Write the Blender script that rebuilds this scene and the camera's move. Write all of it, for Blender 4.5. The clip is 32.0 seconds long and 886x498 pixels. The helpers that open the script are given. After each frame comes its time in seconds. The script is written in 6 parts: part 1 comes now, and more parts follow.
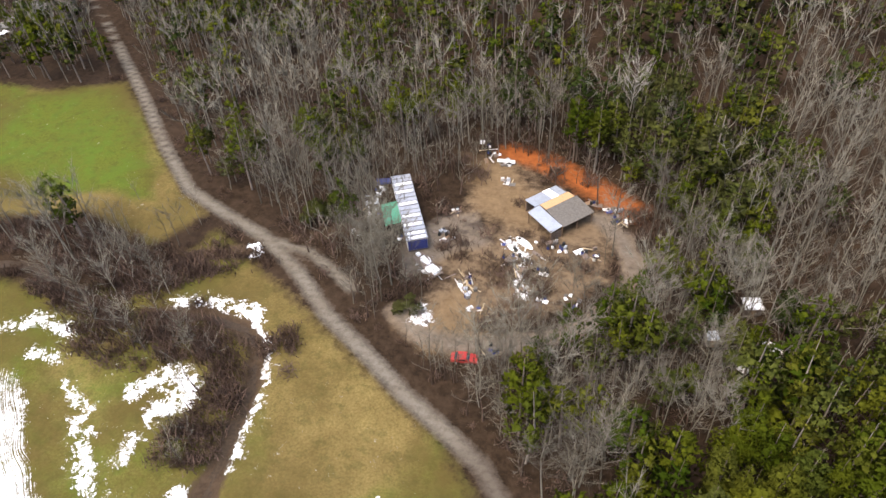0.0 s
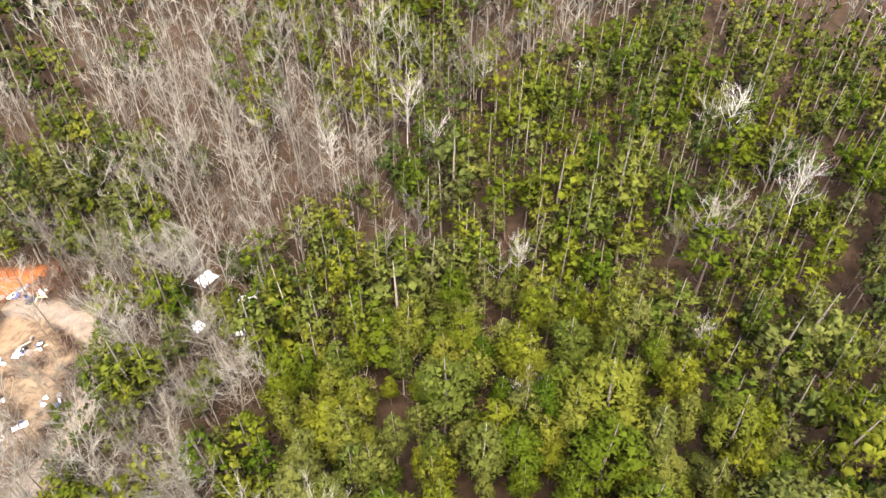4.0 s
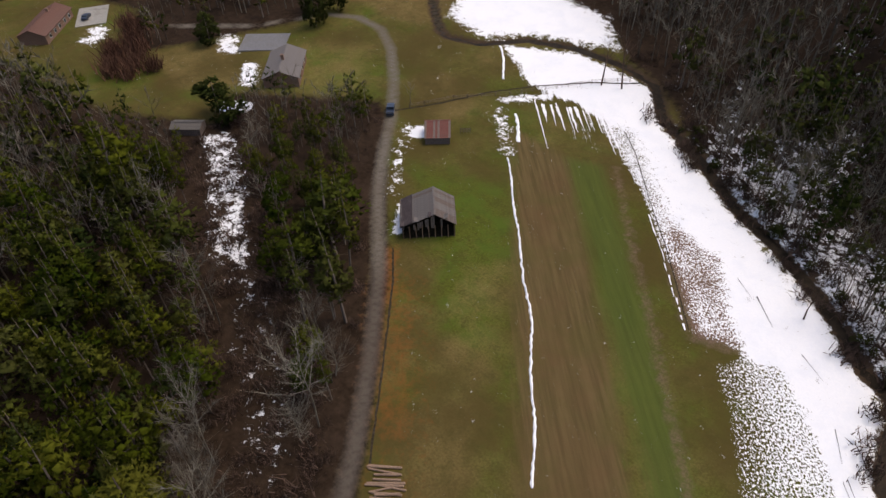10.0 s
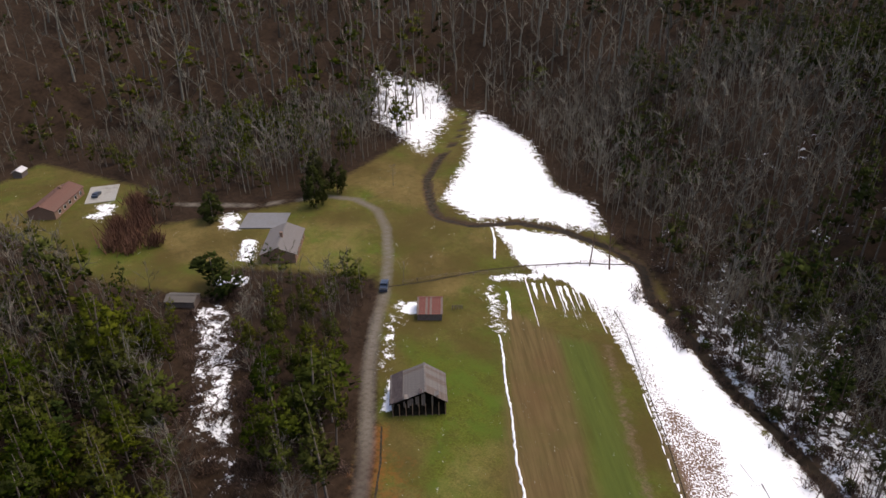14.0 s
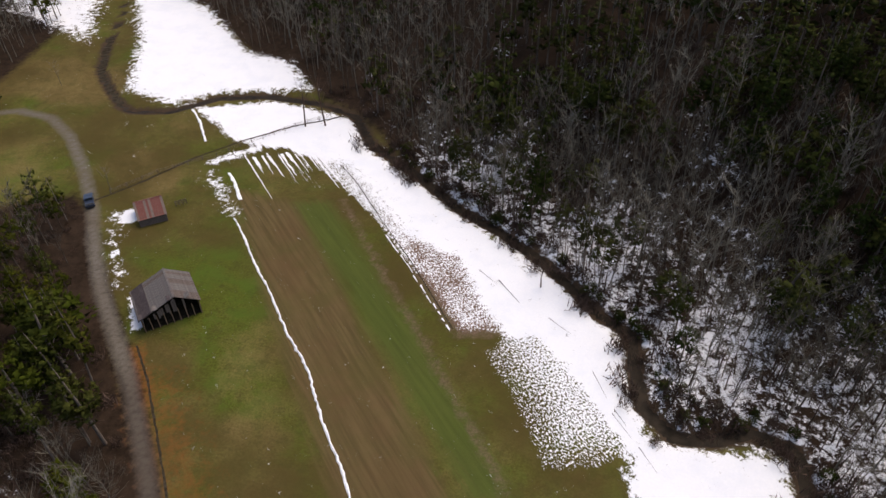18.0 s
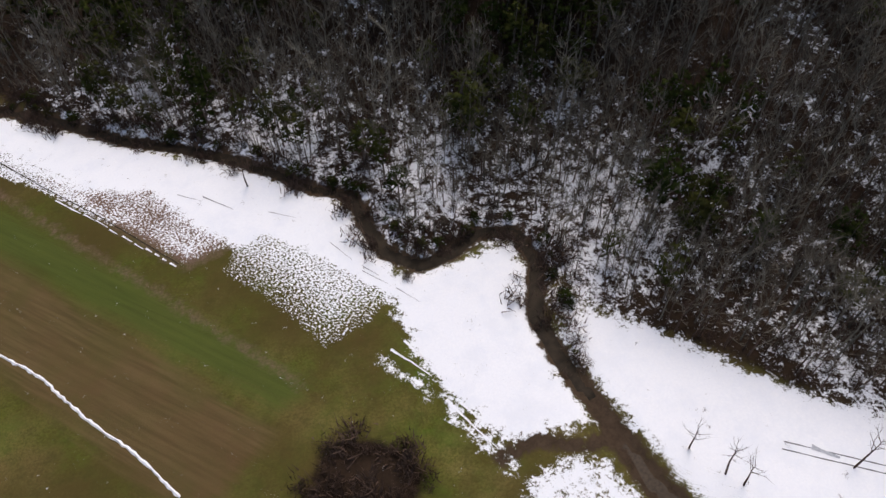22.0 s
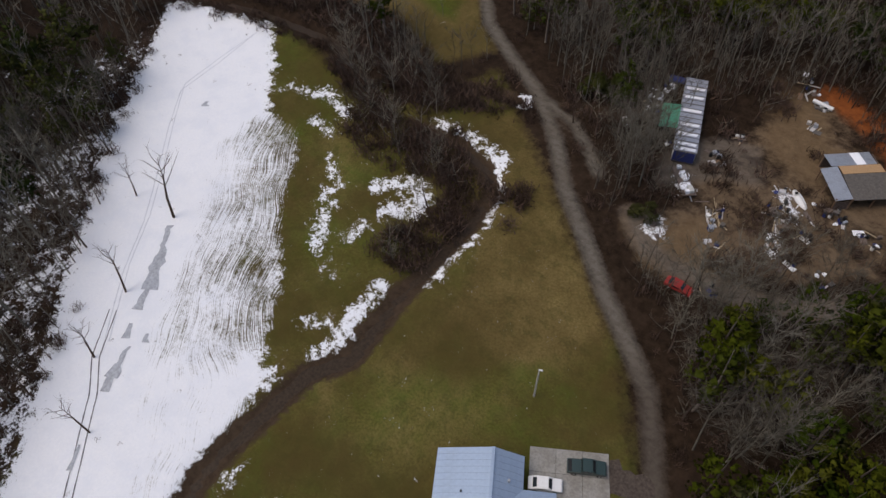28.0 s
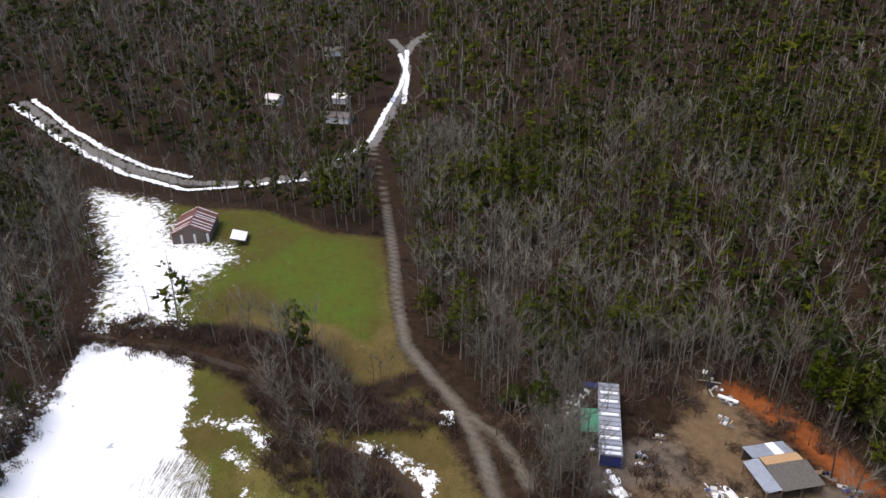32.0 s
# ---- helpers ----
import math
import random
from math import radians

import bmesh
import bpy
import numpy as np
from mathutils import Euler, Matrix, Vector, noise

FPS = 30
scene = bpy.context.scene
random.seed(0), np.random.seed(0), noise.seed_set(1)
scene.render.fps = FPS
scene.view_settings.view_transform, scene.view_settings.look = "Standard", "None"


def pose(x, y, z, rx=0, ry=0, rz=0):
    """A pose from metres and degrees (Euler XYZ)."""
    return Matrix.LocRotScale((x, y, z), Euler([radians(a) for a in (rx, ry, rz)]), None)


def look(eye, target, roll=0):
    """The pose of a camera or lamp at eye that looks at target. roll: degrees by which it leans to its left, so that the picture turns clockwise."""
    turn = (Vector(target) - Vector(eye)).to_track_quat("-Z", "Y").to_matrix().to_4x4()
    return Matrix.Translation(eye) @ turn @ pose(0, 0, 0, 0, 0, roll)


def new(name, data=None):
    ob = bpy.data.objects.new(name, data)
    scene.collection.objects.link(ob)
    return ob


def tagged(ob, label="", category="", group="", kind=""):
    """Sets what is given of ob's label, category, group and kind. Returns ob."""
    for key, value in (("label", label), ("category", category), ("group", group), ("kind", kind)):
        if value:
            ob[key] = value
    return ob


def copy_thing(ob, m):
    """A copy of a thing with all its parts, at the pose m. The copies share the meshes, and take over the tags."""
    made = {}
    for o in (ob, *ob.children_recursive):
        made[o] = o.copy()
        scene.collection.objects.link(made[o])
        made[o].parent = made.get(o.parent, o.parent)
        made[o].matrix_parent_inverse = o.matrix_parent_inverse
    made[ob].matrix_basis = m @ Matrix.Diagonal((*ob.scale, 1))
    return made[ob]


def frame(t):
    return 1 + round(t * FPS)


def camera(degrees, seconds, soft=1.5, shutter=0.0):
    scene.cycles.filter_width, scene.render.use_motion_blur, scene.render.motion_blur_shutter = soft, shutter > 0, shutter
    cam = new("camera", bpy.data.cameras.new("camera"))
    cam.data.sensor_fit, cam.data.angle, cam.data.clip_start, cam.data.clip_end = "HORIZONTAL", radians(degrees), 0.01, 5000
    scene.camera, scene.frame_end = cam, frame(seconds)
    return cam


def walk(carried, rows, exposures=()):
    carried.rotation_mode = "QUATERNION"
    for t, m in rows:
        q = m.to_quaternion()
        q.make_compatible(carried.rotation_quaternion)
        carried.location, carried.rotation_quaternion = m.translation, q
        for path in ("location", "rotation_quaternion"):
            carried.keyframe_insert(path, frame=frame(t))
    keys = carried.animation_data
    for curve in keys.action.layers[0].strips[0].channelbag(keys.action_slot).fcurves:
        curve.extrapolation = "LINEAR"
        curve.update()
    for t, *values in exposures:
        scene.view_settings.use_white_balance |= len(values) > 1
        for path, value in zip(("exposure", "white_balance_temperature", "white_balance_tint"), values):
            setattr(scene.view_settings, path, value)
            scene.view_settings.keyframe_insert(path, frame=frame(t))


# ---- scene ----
CAM_H = 95.0
cam = camera(66.0, 32.0, soft=1.5)
# seconds, yaw, pitch, roll: the aircraft hovers and turns on the spot
PATH = [
    (0.0, 25.00, -42.70, -3.54),
    (0.5, 21.31, -42.32, -2.18),
    (1.0, 16.43, -42.16, -1.28),
    (1.5, 9.90, -42.31, -0.41),
    (2.0, 1.91, -42.80, -0.00),
    (2.5, -6.89, -43.61, -0.44),
    (4.5, -47.34, -44.51, -0.63),
    (5.0, -59.87, -44.54, -0.22),
    (5.5, -73.02, -44.63, 0.38),
    (6.0, -85.94, -44.56, 0.49),
    (6.5, -98.59, -44.34, 0.60),
    (7.0, -110.95, -44.16, 0.29),
    (7.5, -120.47, -44.13, -1.11),
    (8.0, -127.64, -44.55, -1.91),
    (8.5, -132.63, -44.95, -1.90),
    (9.0, -134.90, -45.00, -1.85),
    (9.5, -134.68, -44.53, -2.45),
    (10.0, -134.60, -43.17, -2.59),
    (10.5, -134.67, -40.90, -2.37),
    (11.0, -134.78, -38.04, -2.10),
    (11.5, -134.85, -35.09, -1.82),
    (12.0, -134.83, -32.19, -1.62),
    (12.5, -134.76, -29.97, -1.42),
    (13.0, -134.68, -29.01, -1.19),
    (13.5, -134.57, -28.59, -1.06),
    (15.5, -148.00, -30.32, 0.05),
    (16.0, -150.71, -33.64, 0.31),
    (16.5, -152.58, -36.91, 0.48),
    (17.0, -154.17, -39.67, 0.36),
    (17.5, -157.23, -40.70, -0.12),
    (18.0, -162.64, -40.34, -0.87),
    (18.5, -170.58, -40.21, -0.86),
    (19.0, -179.02, -40.12, -0.85),
    (19.5, -186.66, -40.13, -1.22),
    (20.0, -191.45, -41.16, -1.87),
    (20.5, -192.51, -43.39, -2.37),
    (21.0, -192.86, -46.02, -2.32),
    (21.5, -193.23, -48.62, -2.30),
    (22.0, -195.70, -50.84, -1.05),
    (22.5, -202.95, -52.02, 0.33),
    (23.0, -214.49, -52.56, 0.94),
    (23.5, -231.59, -52.84, 1.20),
    (24.0, -250.33, -52.83, 0.47),
    (24.5, -269.78, -52.93, 0.40),
    (25.0, -288.54, -53.25, 0.46),
    (25.5, -299.29, -53.34, -2.49),
    (27.5, -299.11, -52.53, -1.80),
    (28.0, -305.35, -52.26, -2.43),
    (28.5, -308.74, -60.02, -3.25),
    (29.0, -311.46, -68.14, -2.07),
    (29.2, -312.07, -68.34, -1.62),
    (29.5, -312.38, -65.59, -1.51),
    (30.0, -312.93, -57.66, -1.27),
    (30.5, -313.33, -49.81, -1.13),
    (31.0, -313.71, -41.92, -0.99),
    (31.5, -314.16, -34.03, -0.82),
    (32.0, -314.57, -26.10, -0.76),
]
walk(cam, [(t, pose(0, 0, CAM_H, 90 + p, 0, y) @ pose(0, 0, 0, 0, 0, r)) for t, y, p, r in PATH],
     exposures=[
    (0, 1.83, 7300, 12), (1, 2.23, 7200, 12), (2.5, 2.88, 7200, 12), (4.5, 3.37, 7500, 12), (5.5, 3.27, 7500, 12), (6.2, 2.82, 7400, 13), (7, 2.37, 7400, 15), (8, 1.27, 7400, 16), (9, 0.52, 7400, 16),
    (10, 0.42, 7400, 16), (12, 0.42, 7400, 16), (13.5, 0.77, 7400, 16), (16, 0.65, 7400, 16), (18, 0.45, 7400, 16), (19, 0.30, 7400, 16), (21, 0.42, 7300, 15), (22, 0.27, 7200, 15), (23, -0.03, 6900, 15), (24, -0.26, 6900, 14), (25, -0.24, 6900, 14), (28, -0.07, 7000, 14), (29, 0.02, 7000, 14), (31, 0.40, 7200, 13), (32, 0.87, 6900, 13),
])

# ---------------------------------------------------------------- light
world = bpy.data.worlds.new("overcast_sky")
scene.world = world
world.use_nodes = True
wn = world.node_tree
sky = wn.nodes.new("ShaderNodeTexSky")
sky.sky_type, sky.sun_disc = "NISHITA", False
SUN_EL, SUN_AZ = radians(63), radians(208)
sky.sun_elevation, sky.sun_rotation = SUN_EL, SUN_AZ
sky.dust_density = 2.0
back = wn.nodes["Background"]
back.inputs[1].default_value = 0.15
wn.links.new(sky.outputs[0], back.inputs[0])
sun_data = bpy.data.lights.new("sun", "SUN")
sun_data.energy, sun_data.angle, sun_data.color = 1.4, radians(40), (1.0, 0.96, 0.89)
sun = new("sun", sun_data)
sun_dir = Vector((math.sin(SUN_AZ) * math.cos(SUN_EL), math.cos(SUN_AZ) * math.cos(SUN_EL), math.sin(SUN_EL)))
sun.matrix_world = look(sun_dir * 400, (0, 0, 0))

# ---------------------------------------------------------------- materials
class Nodes:
    """Short way to wire a node material."""

    def __init__(self, name, rough=0.85, metal=0.0, spec=0.3):
        self.mat = bpy.data.materials.new(name)
        self.mat.use_nodes = True
        self.tree = self.mat.node_tree
        self.bsdf = self.tree.nodes["Principled BSDF"]
        self.bsdf.inputs["Roughness"].default_value = rough
        self.bsdf.inputs["Metallic"].default_value = metal
        self.bsdf.inputs["Specular IOR Level"].default_value = spec
        self.geo = None

    def node(self, kind, **sets):
        n = self.tree.nodes.new(kind)
        for k, v in sets.items():
            setattr(n, k, v)
        return n

    def link(self, a, b):
        self.tree.links.new(a, b)

    def put(self, socket, value):
        if hasattr(value, "is_output"):
            self.link(value, socket)
        else:
            socket.default_value = value

    def coords(self, scale=(1, 1, 1), turn=0.0, local=False):
        m = self.node("ShaderNodeMapping")
        if local:
            src = self.node("ShaderNodeTexCoord").outputs["Object"]
        else:
            src = self.node("ShaderNodeNewGeometry").outputs["Position"]
        if turn:
            r = self.node("ShaderNodeVectorRotate", rotation_type="Z_AXIS")
            r.inputs["Angle"].default_value = turn
            self.link(src, r.inputs["Vector"])
            src = r.outputs[0]
        self.link(src, m.inputs["Vector"])
        m.inputs["Scale"].default_value = scale
        return m.outputs[0]

    def noise(self, scale, detail=4.0, rough=0.6, vec=None):
        n = self.node("ShaderNodeTexNoise")
        n.inputs["Scale"].default_value = scale
        n.inputs["Detail"].default_value = detail
        n.inputs["Roughness"].default_value = rough
        self.link(vec if vec is not None else self.coords(), n.inputs["Vector"])
        return n.outputs["Fac"]

    def attr(self, name):
        n = self.node("ShaderNodeAttribute", attribute_name=name)
        return n.outputs["Fac"]

    def math(self, op, a, b=0.0, clamp=False):
        n = self.node("ShaderNodeMath", operation=op, use_clamp=clamp)
        self.put(n.inputs[0], a)
        self.put(n.inputs[1], b)
        return n.outputs[0]

    def span(self, v, lo, hi, a=0.0, b=1.0):
        n = self.node("ShaderNodeMapRange", clamp=True)
        self.put(n.inputs[0], v)
        for i, q in enumerate((lo, hi, a, b)):
            n.inputs[i + 1].default_value = q
        return n.outputs[0]

    def mix(self, f, a, b):
        n = self.node("ShaderNodeMix", data_type="RGBA")
        self.put(n.inputs[0], f)
        for s, v in ((n.inputs[6], a), (n.inputs[7], b)):
            if hasattr(v, "is_output"):
                self.link(v, s)
            else:
                s.default_value = (*v, 1)
        return n.outputs[2]

    def color(self, c):
        self.put(self.bsdf.inputs["Base Color"], c if hasattr(c, "is_output") else (*c, 1))
        return self

    def bump(self, h, strength=0.4, dist=0.1):
        n = self.node("ShaderNodeBump")
        n.inputs["Strength"].default_value, n.inputs["Distance"].default_value = strength, dist
        self.link(h, n.inputs["Height"])
        self.link(n.outputs[0], self.bsdf.inputs["Normal"])
        return self


def plain(name, col, rough=0.8, metal=0.0, var=0.25, scale=1.5, fine=14.0, dirt=(0.12, 0.1, 0.08), wear=0.25, spec=0.3):
    """A paint, timber, metal or stone with stains and grain."""
    m = Nodes(name, rough, metal, spec)
    co = m.coords(local=True)
    big, small = m.noise(scale, 4, 0.6, co), m.noise(fine, 3, 0.6, co)
    dark = tuple(c * (1 - var) for c in col)
    light = tuple(min(1, c * (1 + var)) for c in col)
    c = m.mix(m.span(small, 0.3, 0.7), dark, light)
    c = m.mix(m.span(big, 0.5, 0.75, 0, wear), c, dirt)
    m.color(c)
    m.bump(small, 0.25, 0.03)
    return m.mat


def ground_material():
    m = Nodes("valley_ground", 0.95, 0, 0.05)
    n_big, n_mid, n_small, n_fine = m.noise(0.018, 3), m.noise(0.09, 5, 0.65), m.noise(0.55, 6, 0.75), m.noise(2.4, 6, 0.8)
    rows = m.noise(1.0, 4, 0.65, m.coords((1.1, 0.055, 1), radians(-47)))
    bent = m.node("ShaderNodeVectorMath", operation="MULTIPLY_ADD")
    wob = m.node("ShaderNodeTexNoise")
    wob.inputs["Scale"].default_value, wob.inputs["Detail"].default_value = 0.035, 2
    m.link(m.coords(), wob.inputs["Vector"])
    m.link(wob.outputs["Color"], bent.inputs[0])
    bent.inputs[1].default_value = (14, 14, 0)
    m.link(m.coords(), bent.inputs[2])
    lay = m.node("ShaderNodeVectorRotate", rotation_type="Z_AXIS")
    lay.inputs["Angle"].default_value = radians(40)
    m.link(bent.outputs[0], lay.inputs["Vector"])
    comb = m.node("ShaderNodeMapping")
    comb.inputs["Scale"].default_value = (0.08, 6.4, 1)
    m.link(lay.outputs[0], comb.inputs["Vector"])
    streak = m.noise(1.0, 4, 0.7, comb.outputs[0])
    # leaf litter under the woods, its brown darkened to include the shade of the canopy
    shaded_litter = m.mix(m.span(n_small, 0.38, 0.62), (0.014, 0.009, 0.006), (0.036, 0.023, 0.015))
    shaded_litter = m.mix(m.span(n_mid, 0.45, 0.7, 0, 0.6), shaded_litter, (0.046, 0.030, 0.020))
    # rough winter grass: green, straw and bare brown
    n_blot = m.noise(0.16, 6, 0.72)
    g = m.mix(m.span(n_fine, 0.4, 0.6), (0.050, 0.062, 0.009), (0.092, 0.112, 0.018))
    g = m.mix(m.span(n_blot, 0.46, 0.58, 0, 0.8), g, (0.062, 0.104, 0.014))
    straw = m.mix(m.span(n_fine, 0.4, 0.6), (0.120, 0.088, 0.030), (0.210, 0.158, 0.062))
    patch = m.math("ADD", m.math("MULTIPLY", n_mid, 0.6), m.math("MULTIPLY", n_big, 0.5))
    patch = m.math("ADD", patch, m.attr("dry"))
    g = m.mix(m.span(patch, 0.48, 0.72), g, straw)
    dull = m.math("SUBTRACT", 1.0, m.math("MULTIPLY", m.attr("lush"), 0.85))
    g = m.mix(m.math("MULTIPLY", m.span(m.noise(0.055, 8, 0.68), 0.36, 0.66, 0, 0.9), dull), g, (0.074, 0.048, 0.018))
    g = m.mix(m.span(m.noise(0.33, 5, 0.7), 0.52, 0.6, 0, 0.3), g, (0.036, 0.041, 0.011))
    g = m.mix(m.math("MULTIPLY", m.span(m.noise(0.028, 8, 0.68), 0.36, 0.66, 0, 0.8), dull), g, (0.064, 0.050, 0.015))
    g = m.mix(m.span(n_small, 0.5, 0.68, 0, 0.3), g, (0.044, 0.043, 0.013))
    col = m.mix(m.span(m.math("ADD", m.attr("open"), m.math("MULTIPLY", m.math("SUBTRACT", n_small, 0.5), 7)), -1.5, 1.5), shaded_litter, g)
    # stubble field with rows, and the green strip beside it
    tan = m.mix(m.span(rows, 0.36, 0.62), (0.078, 0.056, 0.024), (0.120, 0.084, 0.038))
    tan = m.mix(m.span(m.noise(0.06, 5, 0.6), 0.42, 0.62, 0, 0.65), tan, (0.105, 0.062, 0.030))
    tan = m.mix(m.span(n_mid, 0.45, 0.65, 0, 0.5), tan, (0.072, 0.066, 0.020))
    edge = m.math("MULTIPLY", m.math("SUBTRACT", rows, 0.5), 5)
    col = m.mix(m.span(m.math("ADD", m.attr("tan"), edge), -1.5, 1.5, 0, 0.92), col, tan)
    grn = m.mix(m.span(rows, 0.35, 0.65), (0.052, 0.068, 0.016), (0.072, 0.090, 0.020))
    col = m.mix(m.span(m.math("ADD", m.attr("green"), edge), -1.5, 1.5, 0, 0.9), col, grn)
    # bare earth: orange clay, brown yard, gravel
    clay = m.mix(m.span(n_small, 0.3, 0.7), (0.160, 0.050, 0.016), (0.29, 0.085, 0.024))
    col = m.mix(m.span(m.math("ADD", m.attr("clay"), m.math("MULTIPLY", m.math("SUBTRACT", n_small, 0.5), 5)), -1.8, 1.8, 0, 0.9), col, clay)
    yard = m.mix(m.span(n_small, 0.3, 0.7), (0.080, 0.053, 0.033), (0.165, 0.118, 0.074))
    yard = m.mix(m.span(n_fine, 0.55, 0.75, 0, 0.5), yard, (0.066, 0.053, 0.040))
    col = m.mix(m.span(m.math("ADD", m.attr("yard"), m.math("ADD", m.math("MULTIPLY", m.math("SUBTRACT", n_mid, 0.55), 18), m.math("MULTIPLY", m.math("SUBTRACT", n_small, 0.5), 8))), -2, 2), col, yard)
    pale = m.mix(m.span(n_small, 0.3, 0.7), (0.105, 0.068, 0.036), (0.175, 0.120, 0.068))
    col = m.mix(m.span(m.math("ADD", m.attr("bare"), m.math("MULTIPLY", m.math("SUBTRACT", n_mid, 0.5), 14)), -2.5, 2.5, 0, 0.85), col, pale)
    track = m.mix(m.span(n_small, 0.3, 0.7), (0.090, 0.072, 0.057), (0.170, 0.143, 0.116))
    col = m.mix(m.span(m.math("ADD", m.attr("track"), m.math("MULTIPLY", m.math("SUBTRACT", n_mid, 0.5), 5)), -1.2, 1.2, 0, 0.8), col, track)
    grav = m.mix(m.span(n_fine, 0.3, 0.7), (0.118, 0.104, 0.084), (0.150, 0.133, 0.109))
    grav = m.mix(m.span(n_mid, 0.45, 0.7, 0, 0.5), grav, (0.095, 0.076, 0.056))
    grav = m.mix(m.math("MULTIPLY", m.attr("worn"), 0.75), grav, (0.074, 0.060, 0.048))
    col = m.mix(m.span(m.math("ADD", m.attr("road"), m.math("ADD", m.math("MULTIPLY", m.math("SUBTRACT", n_fine, 0.5), 1.0), m.math("MULTIPLY", m.math("SUBTRACT", n_small, 0.5), 2.2))), -0.9, 0.9), col, grav)
    # wet creek bank
    thatch = m.mix(m.span(n_fine, 0.35, 0.65), (0.090, 0.056, 0.040), (0.210, 0.140, 0.105))
    col = m.mix(m.span(m.math("ADD", m.attr("thatch"), m.math("MULTIPLY", m.math("SUBTRACT", n_small, 0.5), 6)), -1.5, 1.5), col, thatch)
    mud = m.mix(m.span(n_small, 0.35, 0.65), (0.034, 0.023, 0.015), (0.068, 0.046, 0.030))
    col = m.mix(m.span(m.math("ADD", m.attr("creek"), m.math("MULTIPLY", m.math("SUBTRACT", n_small, 0.5), 4.5)), -1.3, -0.3), col, mud)
    # melting snow: cover falls where the noise shows through
    wide = lambda v: m.span(v, 0.34, 0.66)
    east = m.node("ShaderNodeSeparateXYZ")
    m.link(m.node("ShaderNodeNewGeometry").outputs["Position"], east.inputs[0])
    furrow = m.node("ShaderNodeMix", data_type="FLOAT")
    m.link(m.span(east.outputs[0], -26, -16), furrow.inputs[0])
    m.link(wide(streak), furrow.inputs[2])
    m.link(wide(rows), furrow.inputs[3])
    def blend(pairs):
        out = 0.0
        for v, k in pairs:
            out = m.math("ADD", m.math("MULTIPLY", v, k), out)
        return out

    def between(f, a, b):
        n = m.node("ShaderNodeMix", data_type="FLOAT")
        for sock, v in ((n.inputs[0], f), (n.inputs[2], a), (n.inputs[3], b)):
            m.put(sock, v)
        return n.outputs[0]

    hard = lambda v: m.span(v, 0.41, 0.59)
    hole = blend(((hard(n_small), 0.36), (hard(n_fine), 0.26), (hard(m.noise(0.25, 6, 0.75)), 0.24), (furrow.outputs[0], 0.14)))
    hole = between(m.attr("lined"), hole, blend(((furrow.outputs[0], 0.42), (wide(n_fine), 0.24), (wide(n_small), 0.16), (wide(n_mid), 0.18))))
    speck = m.noise(1.0, 3, 0.6, m.coords((3.2, 2.1, 1), radians(-47)))
    hole = between(m.attr("grain"), hole, blend(((m.span(speck, 0.4, 0.6), 0.72), (wide(n_small), 0.14), (wide(n_fine), 0.14))))
    edge_soft = m.math("ADD", 1.0, m.math("MULTIPLY", m.math("MULTIPLY", m.attr("lined"), m.span(east.outputs[0], -50, -40, 1, 0)), -0.5))
    cover = m.span(m.math("MULTIPLY", m.math("SUBTRACT", m.attr("snow"), hole), edge_soft), -0.05, 0.07)
    bank = m.math("ADD", m.attr("creek"), m.math("MULTIPLY", m.math("SUBTRACT", n_small, 0.5), 4.5))
    cover = m.math("MULTIPLY", cover, m.span(bank, -1.0, -0.5, 1, 0))
    white = m.mix(m.span(n_fine, 0.3, 0.7), (0.76, 0.78, 0.81), (0.84, 0.85, 0.86))
    white = m.mix(m.span(m.noise(0.14, 6, 0.7), 0.47, 0.62, 0, 0.45), white, (0.70, 0.73, 0.78))
    col = m.mix(cover, col, white)
    m.color(col)
    m.bump(n_fine, 0.5, 0.12)
    return m.mat


def leaf_material(name, tones, fleck=0.12):
    """Foliage: tone by tree, by spray and by object; sprays share the roundness of their bough."""
    m = Nodes(name, 0.85, 0, 0.03)
    isl = m.node("ShaderNodeNewGeometry").outputs["Random Per Island"]
    obj = m.node("ShaderNodeObjectInfo").outputs["Random"]
    tint = m.math("FRACT", m.math("ADD", m.attr("tint"), obj))
    col = tones[0]
    step = 1.0 / (len(tones) - 1)
    for k, tone in enumerate(tones[1:]):
        col = m.mix(m.span(tint, k * step, (k + 1) * step), col, tone)
    col = m.mix(m.math("MULTIPLY", isl, fleck), col, tuple(c * 0.35 for c in tones[0]))
    col = m.mix(m.span(isl, 0.8, 1.0, 0, fleck), col, tuple(min(1, c * 1.5) for c in tones[-1]))
    m.color(col)
    puff = m.node("ShaderNodeAttribute", attribute_name="puff").outputs["Vector"]
    turn = m.node("ShaderNodeVectorTransform", vector_type="NORMAL", convert_from="OBJECT", convert_to="WORLD")
    m.link(puff, turn.inputs[0])
    soft = m.node("ShaderNodeVectorMath", operation="MULTIPLY_ADD")
    m.link(m.node("ShaderNodeNewGeometry").outputs["Normal"], soft.inputs[0])
    soft.inputs[1].default_value = (0.2, 0.2, 0.2)
    m.link(turn.outputs[0], soft.inputs[2])
    unit = m.node("ShaderNodeVectorMath", operation="NORMALIZE")
    m.link(soft.outputs[0], unit.inputs[0])
    m.link(unit.outputs[0], m.bsdf.inputs["Normal"])
    # light passes between and through the needles
    thin = m.node("ShaderNodeBsdfTranslucent")
    m.put(thin.inputs["Color"], col)
    m.link(unit.outputs[0], thin.inputs["Normal"])
    both = m.node("ShaderNodeMixShader")
    both.inputs[0].default_value = 0.25
    m.link(m.bsdf.outputs[0], both.inputs[1])
    m.link(thin.outputs[0], both.inputs[2])
    m.link(both.outputs[0], m.tree.nodes["Material Output"].inputs["Surface"])
    return m.mat


